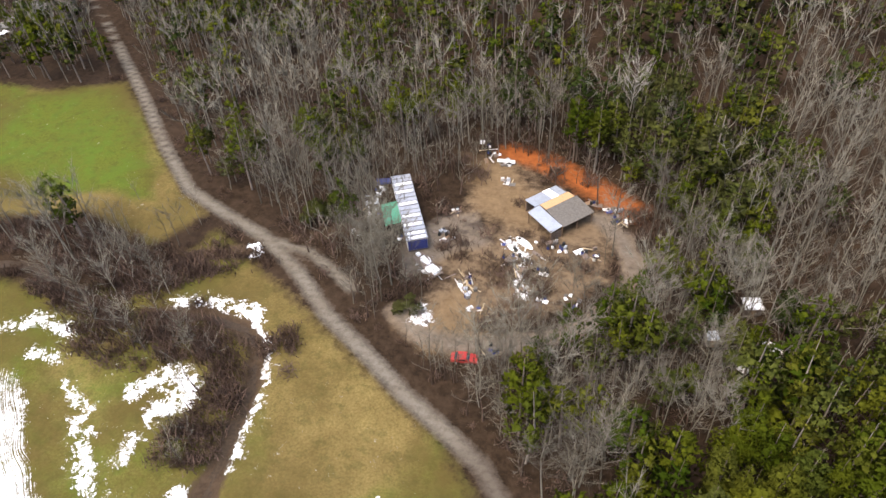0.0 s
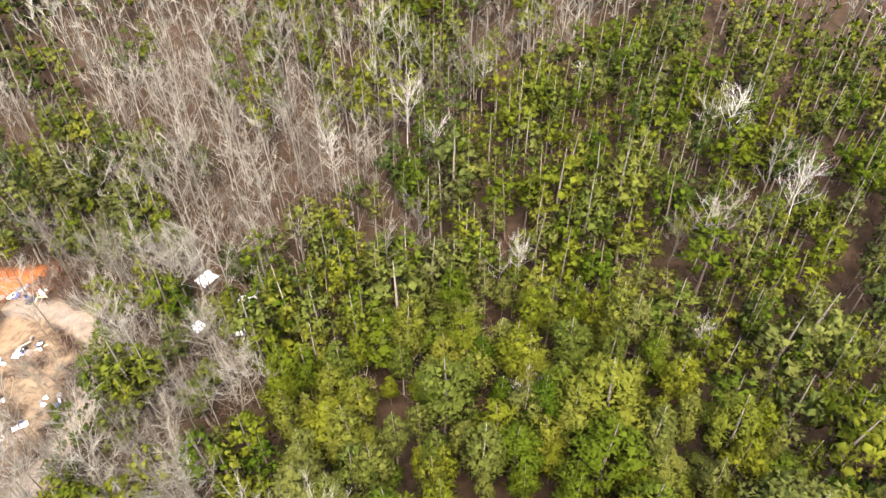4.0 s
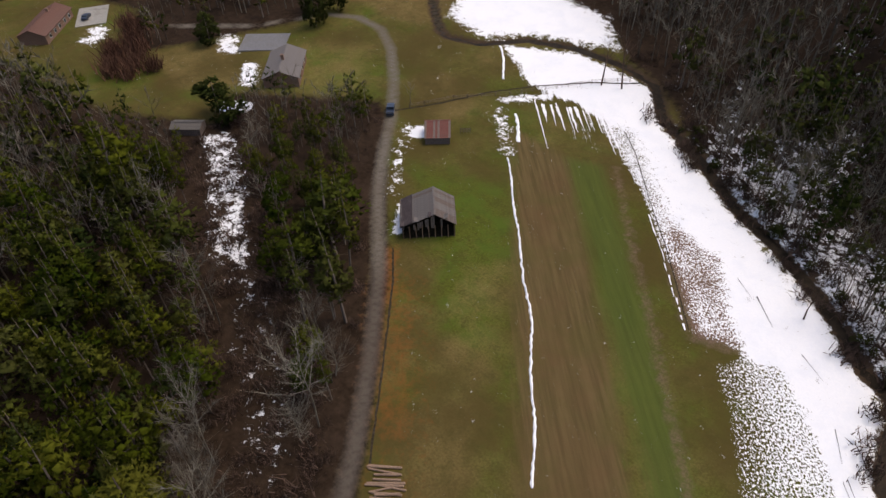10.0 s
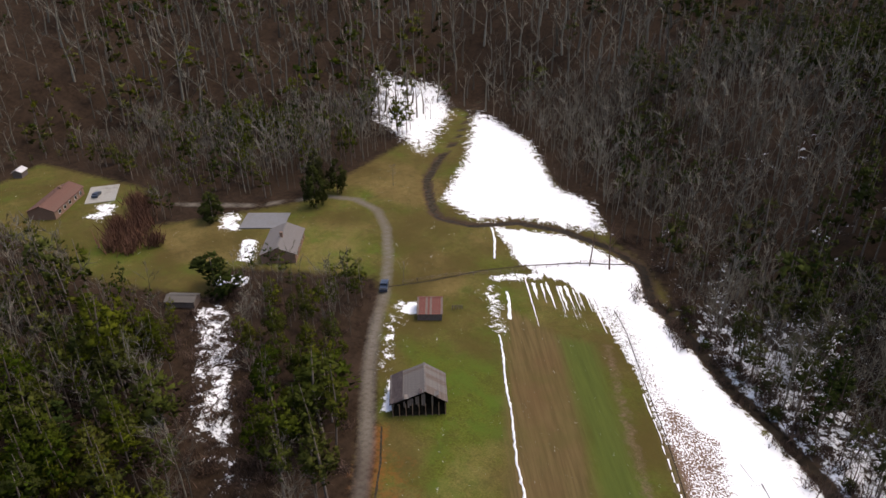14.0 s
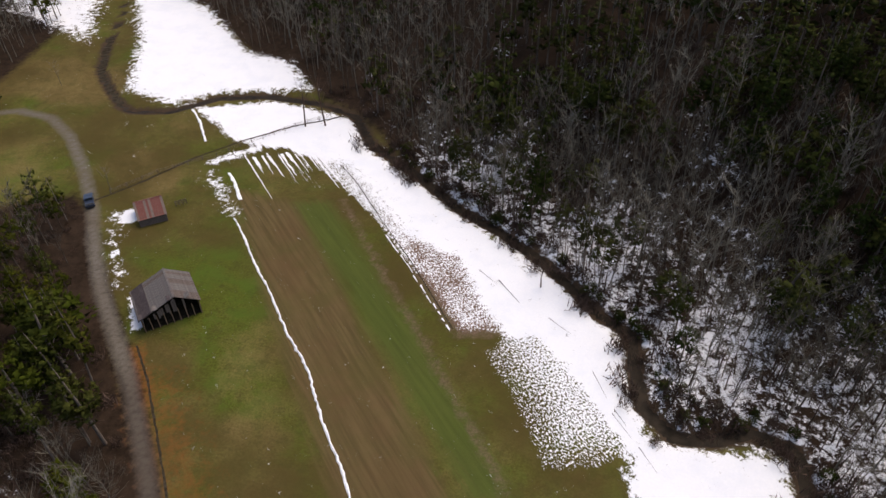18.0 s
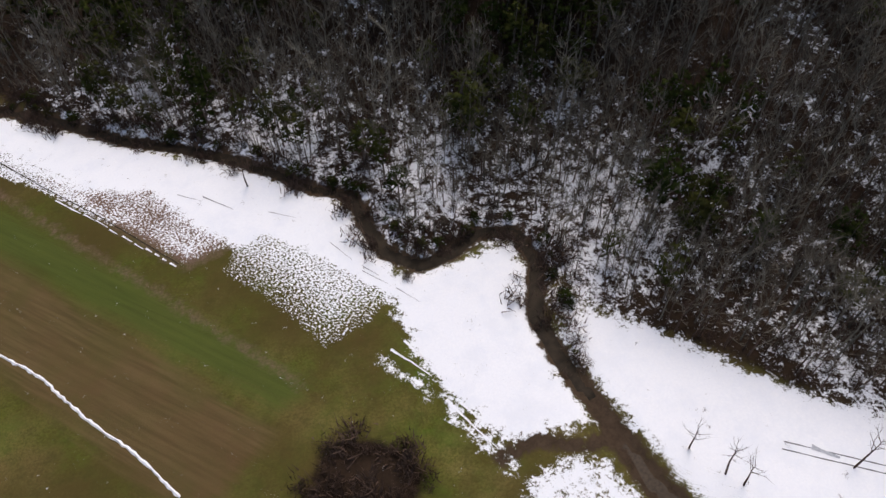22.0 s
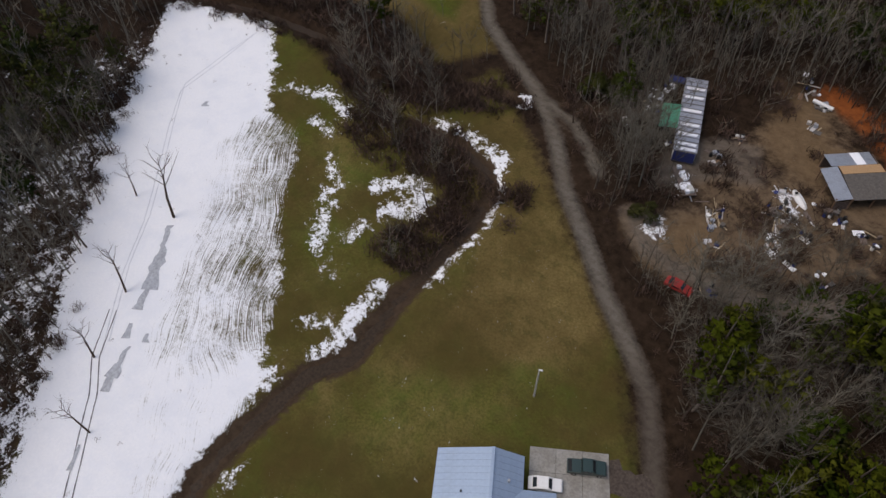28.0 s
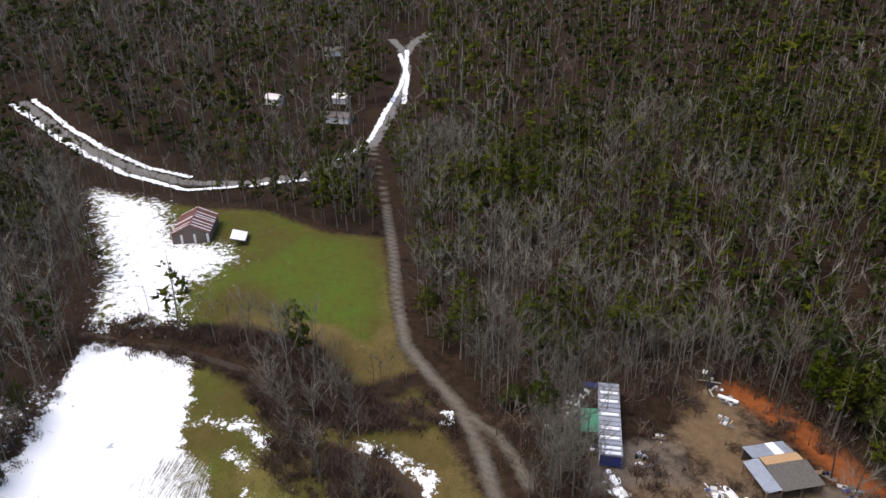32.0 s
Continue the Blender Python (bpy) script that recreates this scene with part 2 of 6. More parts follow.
def bark_material(name, a, b):
    m = Nodes(name, 0.9, 0, 0.05)
    obj = m.node("ShaderNodeObjectInfo").outputs["Random"]
    tint = m.math("FRACT", m.math("ADD", m.attr("tint"), obj))
    col = m.mix(tint, a, b)
    n = m.noise(1.4, 4, 0.7)
    m.color(m.mix(m.span(n, 0.45, 0.75, 0, 0.5), col, tuple(x * 0.5 for x in a)))
    return m.mat


GROUND = ground_material()
PINE = leaf_material("pine_needles", ((0.030, 0.050, 0.004), (0.062, 0.076, 0.006), (0.090, 0.097, 0.009), (0.083, 0.088, 0.022), (0.044, 0.064, 0.007), (0.100, 0.101, 0.014)))
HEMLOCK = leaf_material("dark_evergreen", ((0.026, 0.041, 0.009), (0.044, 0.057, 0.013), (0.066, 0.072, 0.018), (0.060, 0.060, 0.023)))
PINE_BARK = bark_material("pine_bark", (0.11, 0.085, 0.066), (0.22, 0.182, 0.15))
GREY_BARK = bark_material("grey_bark", (0.080, 0.068, 0.052), (0.225, 0.205, 0.163))
PALE_BARK = bark_material("pale_bark", (0.24, 0.21, 0.18), (0.36, 0.33, 0.28))
TWIG = bark_material("brush_twigs", (0.05, 0.032, 0.023), (0.12, 0.08, 0.062))

# ---------------------------------------------------------------- plan
ROAD = [(-240, 192), (-185, 152), (-147, 123), (-125, 105), (-107, 92), (-95, 88), (-81, 84), (-68, 77), (-57, 69), (-46, 63.5), (-36, 58),
        (-27, 54), (-19, 50), (-12, 43.5), (-3, 34), (5, 26), (11, 19), (28, -1), (45, -21), (51, -29), (62, -42), (76, -57), (96, -75),
        (108, -88), (116, -98), (130, -112), (144, -124), (156, -131), (168, -132), (177, -127), (182, -119), (189, -106), (210, -89)]
UPPER_ROAD = [(-400, 92), (-327, 94), (-283, 99), (-254, 107), (-238, 121), (-228, 141), (-227, 162), (-240, 192), (-268, 232), (-300, 268), (-328, 290), (-350, 300)]
FORK = [(-318, 283), (-338, 310), (-345, 330)]
SPUR = [(-77, 83.5), (-69, 83.2), (-61, 79.5), (-56, 76.8)]
LOOP = [(-15, 113), (-9.8, 109), (-6.1, 101), (-5.8, 93), (-10.8, 84), (-17, 78), (-25, 73.3), (-33, 71.2), (-39, 71), (-45, 75)]
CREEK = [(212, -246), (200, -225), (183, -198), (174, -179), (163, -161), (152, -151), (142, -143), (137, -141), (126, -144), (117, -155), (103, -160), (87, -160), (74, -156), (64, -143), (48, -133), (34, -122),
         (22, -116), (13, -110), (5, -103), (-1, -97), (-8, -93), (-9, -85), (-11, -77), (-16, -72.5), (-22, -73.5), (-28, -77), (-35, -75),
         (-36, -67), (-32, -57), (-32.5, -48), (-34.5, -40), (-36, -32), (-37.5, -25), (-40.5, -19), (-44.5, -15), (-48.3, -10.5), (-50, -6.8), (-52, 2.8), (-53.8, 11.2),
         (-51.8, 18), (-53.9, 23.7), (-56.4, 30), (-57.8, 36), (-59.9, 43.4), (-61.7, 51), (-65.3, 58.2), (-70.6, 61.2), (-79, 61.5), (-85, 59.6), (-94, 58), (-105, 58), (-125, 60), (-147, 52), (-172, 38)]
BRANCH = [(-66, 92), (-75, 84), (-82, 79), (-90, 75), (-96, 68), (-98, 60)]
DITCH = [(-18, -35), (-24, -36), (-30, -33), (-36, -33)]
OPEN_FIELD = [(11, 19), (28, -1), (45, -21), (62, -42), (96, -75), (116, -98), (125, -102), (158, -79), (177, -62), (205, -66), (190, -95), (180, -118), (186, -140),
              (196, -180), (215, -232), (160, -217), (123, -185), (104, -178), (88, -163), (74, -157), (48, -134), (22, -117), (0, -98), (-9, -92), (-11, -78), (-20, -73), (-34, -74), (-38.5, -63), (-43, -53),
              (-58, -40), (-68, -28), (-89, -10), (-116, 4), (-160, 35), (-141, 52), (-110, 56), (-94, 68), (-92, 82), (-60, 68), (-27, 52), (-3, 32)]
MEADOW = [(-225, 99), (-206, 114), (-177, 117), (-158, 128), (-124, 103), (-98, 86), (-102, 74), (-125, 78), (-146, 68), (-156, 57), (-173, 42), (-200, 56), (-276, 78), (-241, 92)]
YARD = [(-47, 124), (-44, 132), (-9, 117), (-7, 104), (-4, 90), (-19, 75), (-34, 69), (-41, 75), (-52, 84), (-58, 92), (-66, 108), (-58, 116)]
YARD_CORE = [(-45, 122), (-40, 126), (-12, 112), (-10, 95), (-22, 80), (-34, 71), (-40, 76), (-46, 90)]
BARE_DIRT = ([(-50.4, 125.1), (-42.1, 126.4), (-31.2, 116.2), (-29.2, 104.5), (-38.2, 103.7), (-44.8, 112.8)], [(-42.3, 72.1), (-36.8, 82.5), (-27.9, 79.2), (-26.3, 72.8), (-36.1, 67.5)])
GREY_DIRT = [(-48.1, 102.6), (-40.8, 106.5), (-34.6, 98.0), (-41.2, 93.4), (-47.2, 82.7), (-52.2, 91.7)]
MID_BRUSH = [(-42.5, 98.6), (-36.7, 101.8), (-30.2, 92.0), (-28.5, 80.8), (-22.1, 77.8), (-18.1, 86.5), (-20.8, 91.3), (-24.2, 84.3), (-32.1, 87.2), (-38.0, 89.2)]
HOMES = [(201, -72), (160, -79), (150, -66), (177, -50), (215, -45), (268, -38), (285, -72), (232, -88)]
TAN_FIELD = [(89, -114), (25, -38), (13, -48), (70, -113)]
GREEN_STRIP = [(72, -113), (42.7, -83.2), (22.3, -62.4), (12, -52), (6, -54), (24, -74), (42, -93), (64, -116)]
SNOW_BANK = [(100, -134), (92, -133), (84, -134), (74, -131), (64, -124), (53, -115), (36, -99), (16, -87), (6, -72), (-9, -66), (-10, -56), (-12, -50), (-19, -37), (-33, -36),
             (-31, -50), (-33, -60), (-34, -73), (-22, -71), (-12, -71), (-8, -88), (8, -104), (34, -120), (62, -140), (74, -154), (100, -157), (120, -147)]
SNOW_GRAIN = [(15, -85), (18.6, -81), (11.4, -72.7), (3, -59.5), (-6.5, -63.3), (-9, -68.3), (-1.5, -77.7), (9.4, -88.3)]
SNOW_PLOUGH = [(92, -133), (79, -120), (66, -118), (64, -122), (80, -138)]
PASTURE_DITCH = [(118, -101), (114, -107), (111, -112), (105, -124), (97, -135), (88, -145), (80, -151), (74, -157)]
SNOW_BROWN = [(50, -114.5), (40, -109), (28.7, -106), (15.5, -86.5), (23.7, -84), (32, -93)]
SNOW_UP = [(205, -236), (159, -216), (123, -184), (108, -182), (92, -166), (104, -163), (118, -158), (128, -147), (146, -152), (165, -185)]
SNOW_TOP = [(180, -177), (232, -196), (258, -222), (235, -245), (208, -222)]
SNOW_LEFT = [(-34, -48), (-38, -36), (-43, -19), (-50, -10), (-54, -1), (-57, 8), (-60, 7), (-65, 9), (-72, 17), (-84, 22), (-92, 28), (-99, 35), (-112, 36), (-126, 45), (-140, 52),
             (-165, 37), (-142, 19), (-118, 1), (-95, -13), (-77, -24), (-67, -30), (-60, -36.5), (-49, -48.8), (-39.5, -56), (-36.5, -62.7)]
SNOW_MELT = [(-114, 33), (-104, 39), (-97, 34.5), (-86, 25), (-74, 17), (-65.6, 13), (-60, 2), (-57, -8), (-60, -15), (-74, -7.6), (-93, 10), (-110, 22)]
SNOW_COMB = [(-70, -6), (-60, 3), (-54, -1), (-52, -8), (-46, -17), (-40, -26), (-44, -28), (-55, -17), (-64, -11)]
SNOW_NEAR = [(-19, -31), (-27, -32.5), (-33, -30.5), (-35, -24), (-38.5, -18), (-32, -16.5), (-26.5, -21), (-22, -24)]
SNOW_NORTH = [(-276, 78), (-241, 92), (-206, 80), (-190, 90), (-179, 86), (-173, 67), (-156, 57), (-173, 42), (-200, 56)]
DARK_PATCH = [(12, -37), (8, -44), (2, -46), (-4, -43), (-9, -37), (-6, -31), (3, -30)]
GAP_STRIP = [(148, -66), (140, -62), (119, -49), (102, -41), (86, -34), (76, -29), (59, -18), (46, -9)]


def seg_distance(px, py, line, closed=False):
    """Distance from points to a line of points."""
    best = np.full(px.shape, 1e9)
    pts = list(line) + ([line[0]] if closed else [])
    for (ax, ay), (bx, by) in zip(pts[:-1], pts[1:]):
        dx, dy = bx - ax, by - ay
        k = np.clip(((px - ax) * dx + (py - ay) * dy) / (dx * dx + dy * dy + 1e-9), 0, 1)
        best = np.minimum(best, np.hypot(px - ax - k * dx, py - ay - k * dy))
    return best


def inside(px, py, poly):
    """Signed distance to the rim of an area, positive inside."""
    odd = np.zeros(px.shape, bool)
    pts = list(poly) + [poly[0]]
    for (ax, ay), (bx, by) in zip(pts[:-1], pts[1:]):
        if ay != by:
            odd ^= ((ay > py) != (by > py)) & (px < (bx - ax) * (py - ay) / (by - ay) + ax)
    d = seg_distance(px, py, poly, True)
    return np.where(odd, d, -d)


def ramp(v, lo, hi):
    k = np.clip((v - lo) / (hi - lo), 0, 1)
    return k * k * (3 - 2 * k)


def waves(px, py, size, seed):
    """Cheap smooth wobble in -1..1."""
    r = np.random.RandomState(seed)
    out = np.zeros(np.shape(px))
    for i in range(7):
        a, k, ph = r.uniform(0, 6.28), r.uniform(0.6, 1.9) / size, r.uniform(0, 6.28)
        out = out + np.sin((px * np.cos(a) + py * np.sin(a)) * k * 6.28 + ph)
    return out / 4.0


def height(px, py):
    """Lie of the land: a flat valley floor between two wooded hills."""
    px, py = np.asarray(px, float), np.asarray(py, float)
    across, along = px * 0.59 + py * 0.81, -px * 0.81 + py * 0.59
    clear = np.minimum.reduce([-inside(px, py, p) for p in (OPEN_FIELD, MEADOW, YARD, HOMES)])
    lift = ramp(clear, 4, 60)
    south = np.maximum(0, -across - 72 - 0.55 * np.maximum(0, along - 150)) * 0.42
    north = np.maximum(0, across - 84) * 0.34
    far = np.maximum(0, along - 310) * 0.16 + np.maximum(0, -along - 300) * 0.4
    h = (south + north + far) * lift
    h = 120 * (1 - np.exp(-h / 120))
    h = h + lift * waves(px, py, 70, 3) * 1.6 + waves(px, py, 40, 5) * 0.12
    c = np.minimum(seg_distance(px, py, CREEK), seg_distance(px, py, BRANCH) + 0.8 + np.maximum(0, 5 - seg_distance(px, py, ROAD)))
    h = h - 1.0 * (1 - ramp(c, 0.8, 3.0))
    return h


def ground_z(x, y):
    return float(height(np.array([x]), np.array([y]))[0])


# ---------------------------------------------------------------- ground sheet
def axis(lo, hi):
    a = np.arange(lo, hi, 1.15)
    r = [hi + 2 * i for i in range(30)]
    r += [r[-1] + 5 * (i + 1) for i in range(56)]
    r += [r[-1] + 160 * (i + 1) for i in range(20)]
    l = [lo - 2 * (i + 1) for i in range(30)]
    l += [l[-1] - 5 * (i + 1) for i in range(56)]
    l += [l[-1] - 160 * (i + 1) for i in range(20)]
    return np.array(l[::-1] + list(a) + r)


def sheet_mesh(name, xs, ys, zf, material):
    gx, gy = np.meshgrid(xs, ys)
    px, py = gx.ravel(), gy.ravel()
    co = np.stack([px, py, zf(px, py)], 1)
    nx, ny = len(xs), len(ys)
    i = (np.arange(ny - 1)[:, None] * nx + np.arange(nx - 1)[None, :]).ravel()
    quads = np.stack([i, i + 1, i + nx + 1, i + nx], 1)
    me = bpy.data.meshes.new(name)
    me.vertices.add(len(co)); me.vertices.foreach_set("co", co.ravel())
    me.loops.add(quads.size); me.loops.foreach_set("vertex_index", quads.ravel())
    me.polygons.add(len(quads)); me.polygons.foreach_set("loop_start", np.arange(0, quads.size, 4))
    me.polygons.foreach_set("use_smooth", np.ones(len(quads), bool))
    me.update(); me.validate()
    me.materials.append(material)
    return me, px, py


def put_attr(me, name, values):
    a = me.attributes.new(name, "FLOAT", "POINT")
    a.data.foreach_set("value", np.asarray(values, np.float32))


g_me, gx, gy = sheet_mesh("ground", axis(-118, 118), axis(-135, 100), height, GROUND)
open_d = np.maximum.reduce([inside(gx, gy, p) for p in (OPEN_FIELD, MEADOW, HOMES)])
road_d = np.maximum.reduce([1.25 - seg_distance(gx, gy, ROAD), 2.0 - seg_distance(gx, gy, UPPER_ROAD), 0.9 - seg_distance(gx, gy, SPUR)])
creek_d = np.maximum(1.1 + 0.5 * ramp(-seg_distance(gx, gy, CREEK[31:42]), -6, -2) - 2.2 * ramp(-gx, 84, 98) - seg_distance(gx, gy, CREEK), np.maximum(1.3 - seg_distance(gx, gy, BRANCH) - np.maximum(0, 5 - seg_distance(gx, gy, ROAD)), 0.4 - seg_distance(gx, gy, DITCH)))
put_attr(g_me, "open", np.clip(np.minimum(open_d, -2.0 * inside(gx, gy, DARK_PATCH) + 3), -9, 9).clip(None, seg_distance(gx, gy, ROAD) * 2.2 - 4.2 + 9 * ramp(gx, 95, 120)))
put_attr(g_me, "road", np.clip(road_d, -6, 3))
put_attr(g_me, "creek", np.clip(creek_d, -9, 3))
put_attr(g_me, "tan", np.clip(inside(gx, gy, TAN_FIELD), -9, 9))
put_attr(g_me, "green", np.clip(inside(gx, gy, GREEN_STRIP), -9, 9))
put_attr(g_me, "yard", np.clip(np.maximum(np.minimum(inside(gx, gy, YARD_CORE), 2.0), 3.0 * (2.2 - seg_distance(gx, gy, LOOP))), -9, 5))
clay_d = np.maximum.reduce([np.minimum(-1.75, 5.0 - seg_distance(gx, gy, [(40, -24), (56, -42.5), (70, -56)])), np.minimum(-1.1, 1.6 - seg_distance(gx, gy, [(50, -36), (70, -56)])), 3.2 - seg_distance(gx, gy, [(-41, 130.5), (-30, 128.5), (-20, 123.5), (-10, 118)]),
                            0.2 - seg_distance(gx, gy, [(70, -54), (80, -64)])])
put_attr(g_me, "clay", np.clip(clay_d, -9, 9))
dry = 0.3 * ramp(-seg_distance(gx, gy, [(-70, 70), (-50, 58), (-40, 48)]), -16, -4) - 0.25 * ramp(inside(gx, gy, MEADOW), 0, 8) - 0.15 * ramp(inside(gx, gy, [(100, -88), (58, -52), (44, -56), (74, -98)]), -2, 5) + 0.4 * ramp(-seg_distance(gx, gy, [(-146, 70), (-122, 80), (-100, 82), (-112, 92)]), -9, -2) \
    + 0.4 * ramp(inside(gx, gy, [(196, -75), (186, -95), (162, -82), (172, -68)]), -3, 4) + 0.4 * ramp(-seg_distance(gx, gy, [(200, -140), (178, -152), (160, -150)]), -16, -4) + 0.2 * ramp(-seg_distance(gx, gy, [(120, -118), (110, -112)]), -9, -3) + 0.15 * ramp(-seg_distance(gx, gy, [(60, -70), (45, -45), (38, -30)]), -9, -2)
put_attr(g_me, "dry", dry)
lush = 0.45 * ramp(inside(gx, gy, GREEN_STRIP), -2, 3)
lush = np.maximum.reduce([lush] + [ramp(inside(gx, gy, p), -3, 6) for p in ([(-180, 112), (-158, 124), (-124, 99), (-112, 86), (-140, 78), (-168, 82)], [(100, -88), (58, -52), (44, -56), (74, -98)], [(150, -122), (128, -104), (150, -84), (168, -108)],
                                                             [(-46, 24), (-34, 36), (-26, 32), (-31, 14), (-44, 8)])])
put_attr(g_me, "worn", ramp(-seg_distance(gx, gy, [(-14, 46), (11, 19), (45, -21), (70, -50)]), -16, -5))
put_attr(g_me, "lush", lush)
put_attr(g_me, "bare", np.clip(np.maximum.reduce([inside(gx, gy, p) for p in BARE_DIRT]), -9, 3))
put_attr(g_me, "track", np.clip(np.maximum(np.minimum(inside(gx, gy, GREY_DIRT), 1.0), 1.8 - seg_distance(gx, gy, LOOP)), -9, 3))
put_attr(g_me, "thatch", np.clip(np.maximum(inside(gx, gy, SNOW_BROWN), -0.2 - seg_distance(gx, gy, [(61, -117.2), (50.5, -104.5), (41.4, -93.9), (30, -81.3), (18, -67), (8, -55)])), -9, 4))
across_g = gx * 0.59 + gy * 0.81
near_bend = ramp(-seg_distance(gx, gy, [(36, -136), (5, -114), (-25, -97), (-50, -76)]), -34, -8)
wood_snow = (0.21 + 0.14 * ramp(-gx, 45, 80) + 0.30 * near_bend) * ramp(-across_g, 50, 62) * ramp(-across_g, -230, -130) * ramp(-gx, -100, -30) * ramp(gx, -185, -130) * ramp(-open_d, -7, -3)
wood_snow = wood_snow * (1 - 0.45 * ramp(-across_g, 85, 125))
wood_snow = wood_snow + 0.14 * waves(gx, gy, 30, 9) * (wood_snow > 0.02)
snow = wood_snow
for poly, amount, soft in ((SNOW_BANK, 0.93, 3.0), (SNOW_UP, 1.0, 5.0), (SNOW_TOP, 0.8, 7.0), (SNOW_LEFT, 0.97, 3.0), (SNOW_NEAR, 0.7, 3.0), (SNOW_NORTH, 0.8, 11.0),
                           (SNOW_PLOUGH, 0.3, 2.5)):
    snow = np.maximum(snow, amount * ramp(inside(gx, gy, poly), -soft, soft))
grain_amount = 0.27 + 0.36 * ramp(seg_distance(gx, gy, [(18.6, -81), (11.4, -72.7), (3, -59.5), (-5, -62.5)]), 1, 10)
for poly, amount in ((SNOW_MELT, 0.53 + 0.16 * ramp(seg_distance(gx, gy, [(-104, 39), (-97, 34.5), (-86, 25), (-74, 17), (-65.6, 13)]), 2, 26) + 0.09 * waves(gx, gy, 30, 17)), (SNOW_COMB, 0.76), (SNOW_BROWN, 0.47 + 0.14 * waves(gx, gy, 16, 23)), (SNOW_GRAIN, grain_amount)):
    k = ramp(inside(gx, gy, poly), -1, 1.2) if poly is SNOW_GRAIN else ramp(inside(gx, gy, poly), -2, 3)
    snow = snow * (1 - k) + amount * k
for line, wide, amount in (([(-92.3, 39.5), (-85, 35)], 0.3, 0.55), ([(-85, 35), (-80, 30), (-75, 25.8)], 0.7, 0.68), ([(-75, 25.8), (-66, 23.4)], 0.2, 0.5), ([(-79.5, 42), (-77, 47), (-74, 48), (-70, 44.5), (-73.5, 40)], 1.5, 0.62),
                           ([(-72.5, 30.6), (-72.9, 34.7)], 0.5, 0.66), ([(-55.5, 14.6), (-55.6, 18.6), (-58.2, 22.7), (-60, 29.5)], 0.7, 0.74), ([(-62, 16), (-58, 20)], 0.8, 0.5),
                           ([(-56, 36), (-57.6, 42.5), (-59, 48)], 0.5, 0.64), ([(-86.7, 61.8), (-78, 64.5), (-70.2, 64.6)], 0.8, 0.6), ([(-71, 65), (-69, 63)], 1.2, 0.72), ([(-68, 62), (-63.4, 58.1), (-59.8, 52.1)], 0.3, 0.64),
                           ([(-116, 43), (-110, 47.5)], 0.6, 0.6), ([(-110, 48.5), (-100, 48.5)], 0.9, 0.58), ([(-104, 42), (-98, 43)], 0.5, 0.56),
                           ([(-81, 80), (-80, 79)], 1.6, 0.95),
                           ([(110, -98), (102, -87), (93, -77)], 0.2, 0.6), ([(88, -76), (83, -69)], 1.3, 1.0), ([(107, -99), (105.5, -97)], 1.8, 0.95), ([(99, -124), (92, -132)], 0.8, 0.75), ([(-5, -56), (-11, -48)], 0.2, 0.66), ([(-13, -44), (-19, -33)], 0.4, 0.66),
                           (GAP_STRIP[1:-1], 3.0, 0.26), ([(142, -62.5), (120, -52)], 3.4, 0.52), ([(119, -50), (103, -41)], 3.4, 0.46),
                           ([(98, -119), (84, -106)], 0.9, 0.55), ([(168, -90), (160, -84)], 2.2, 0.9), ([(182, -92), (188, -96)], 2.0, 0.8),
                           ([(225, -72), (219, -66)], 2.6, 0.85), ([(150, -76), (154, -73)], 2.6, 0.85),
                           ([(-31.2, 99.2), (-26.5, 96.2)], 0.5, 0.62), ([(-25, 89.5), (-24, 87)], 0.5, 0.74), ([(-41, 77.2), (-39, 74.3)], 0.2, 0.74), ([(-45, 88), (-43, 86)], 0.8, 0.6), ([(-31, 100), (-28, 96), (-25, 89)], 1.0, 0.42), ([(-40, 76), (-41, 74)], 0.5, 0.55), ([(-62, 100), (-66, 104)], 0.8, 0.5),
                           ([(-41.5, -11.8), (-45.6, -8.4), (-46.9, -2.8)], 0.3, 0.5), ([(-36, -8), (-40, -3)], 0.4, 0.36), ([(-13.2, 22.5), (-10.6, 19.5)], 1.4, 1.0)):
    snow = np.maximum(snow, amount * ramp(wide - seg_distance(gx, gy, line), -3.4 if amount < 0.84 else -1.6, 1.5))
edge_d = seg_distance(gx, gy, [(68, -129), (54.4, -116), (44, -106), (34, -96), (25, -85)])
k = ramp(-edge_d, -9, -1) * (inside(gx, gy, SNOW_BANK) > -1) * (inside(gx, gy, SNOW_BROWN) < 1)
snow = snow * (1 - k) + 0.6 * k * (snow > 0.3)
snow = np.where((road_d > -0.6), np.minimum(snow, 0.25), snow)
snow = np.maximum(snow, 0.07 * ramp(open_d, 2, 6))
put_attr(g_me, "snow", snow)
lined = np.maximum.reduce([ramp(inside(gx, gy, SNOW_COMB), -4, 1), ramp(inside(gx, gy, SNOW_MELT), -3, 2), ramp(inside(gx, gy, SNOW_PLOUGH), -5, 0), 0.5 * ramp(6 - np.abs(inside(gx, gy, SNOW_BANK)), 0, 4) * ramp(gx, -25, -5) * ramp(seg_distance(gx, gy, CREEK), 8, 14)])
put_attr(g_me, "lined", lined)
put_attr(g_me, "grain", np.maximum.reduce([ramp(inside(gx, gy, SNOW_GRAIN), -1.5, 1.5), 0.7 * k, 0.65 * ramp(inside(gx, gy, SNOW_BROWN), -2, 2)]))
ground = tagged(new("ground", g_me), "winter valley floor with grass, stubble, leaf litter and melting snow", "ground", kind="structure")

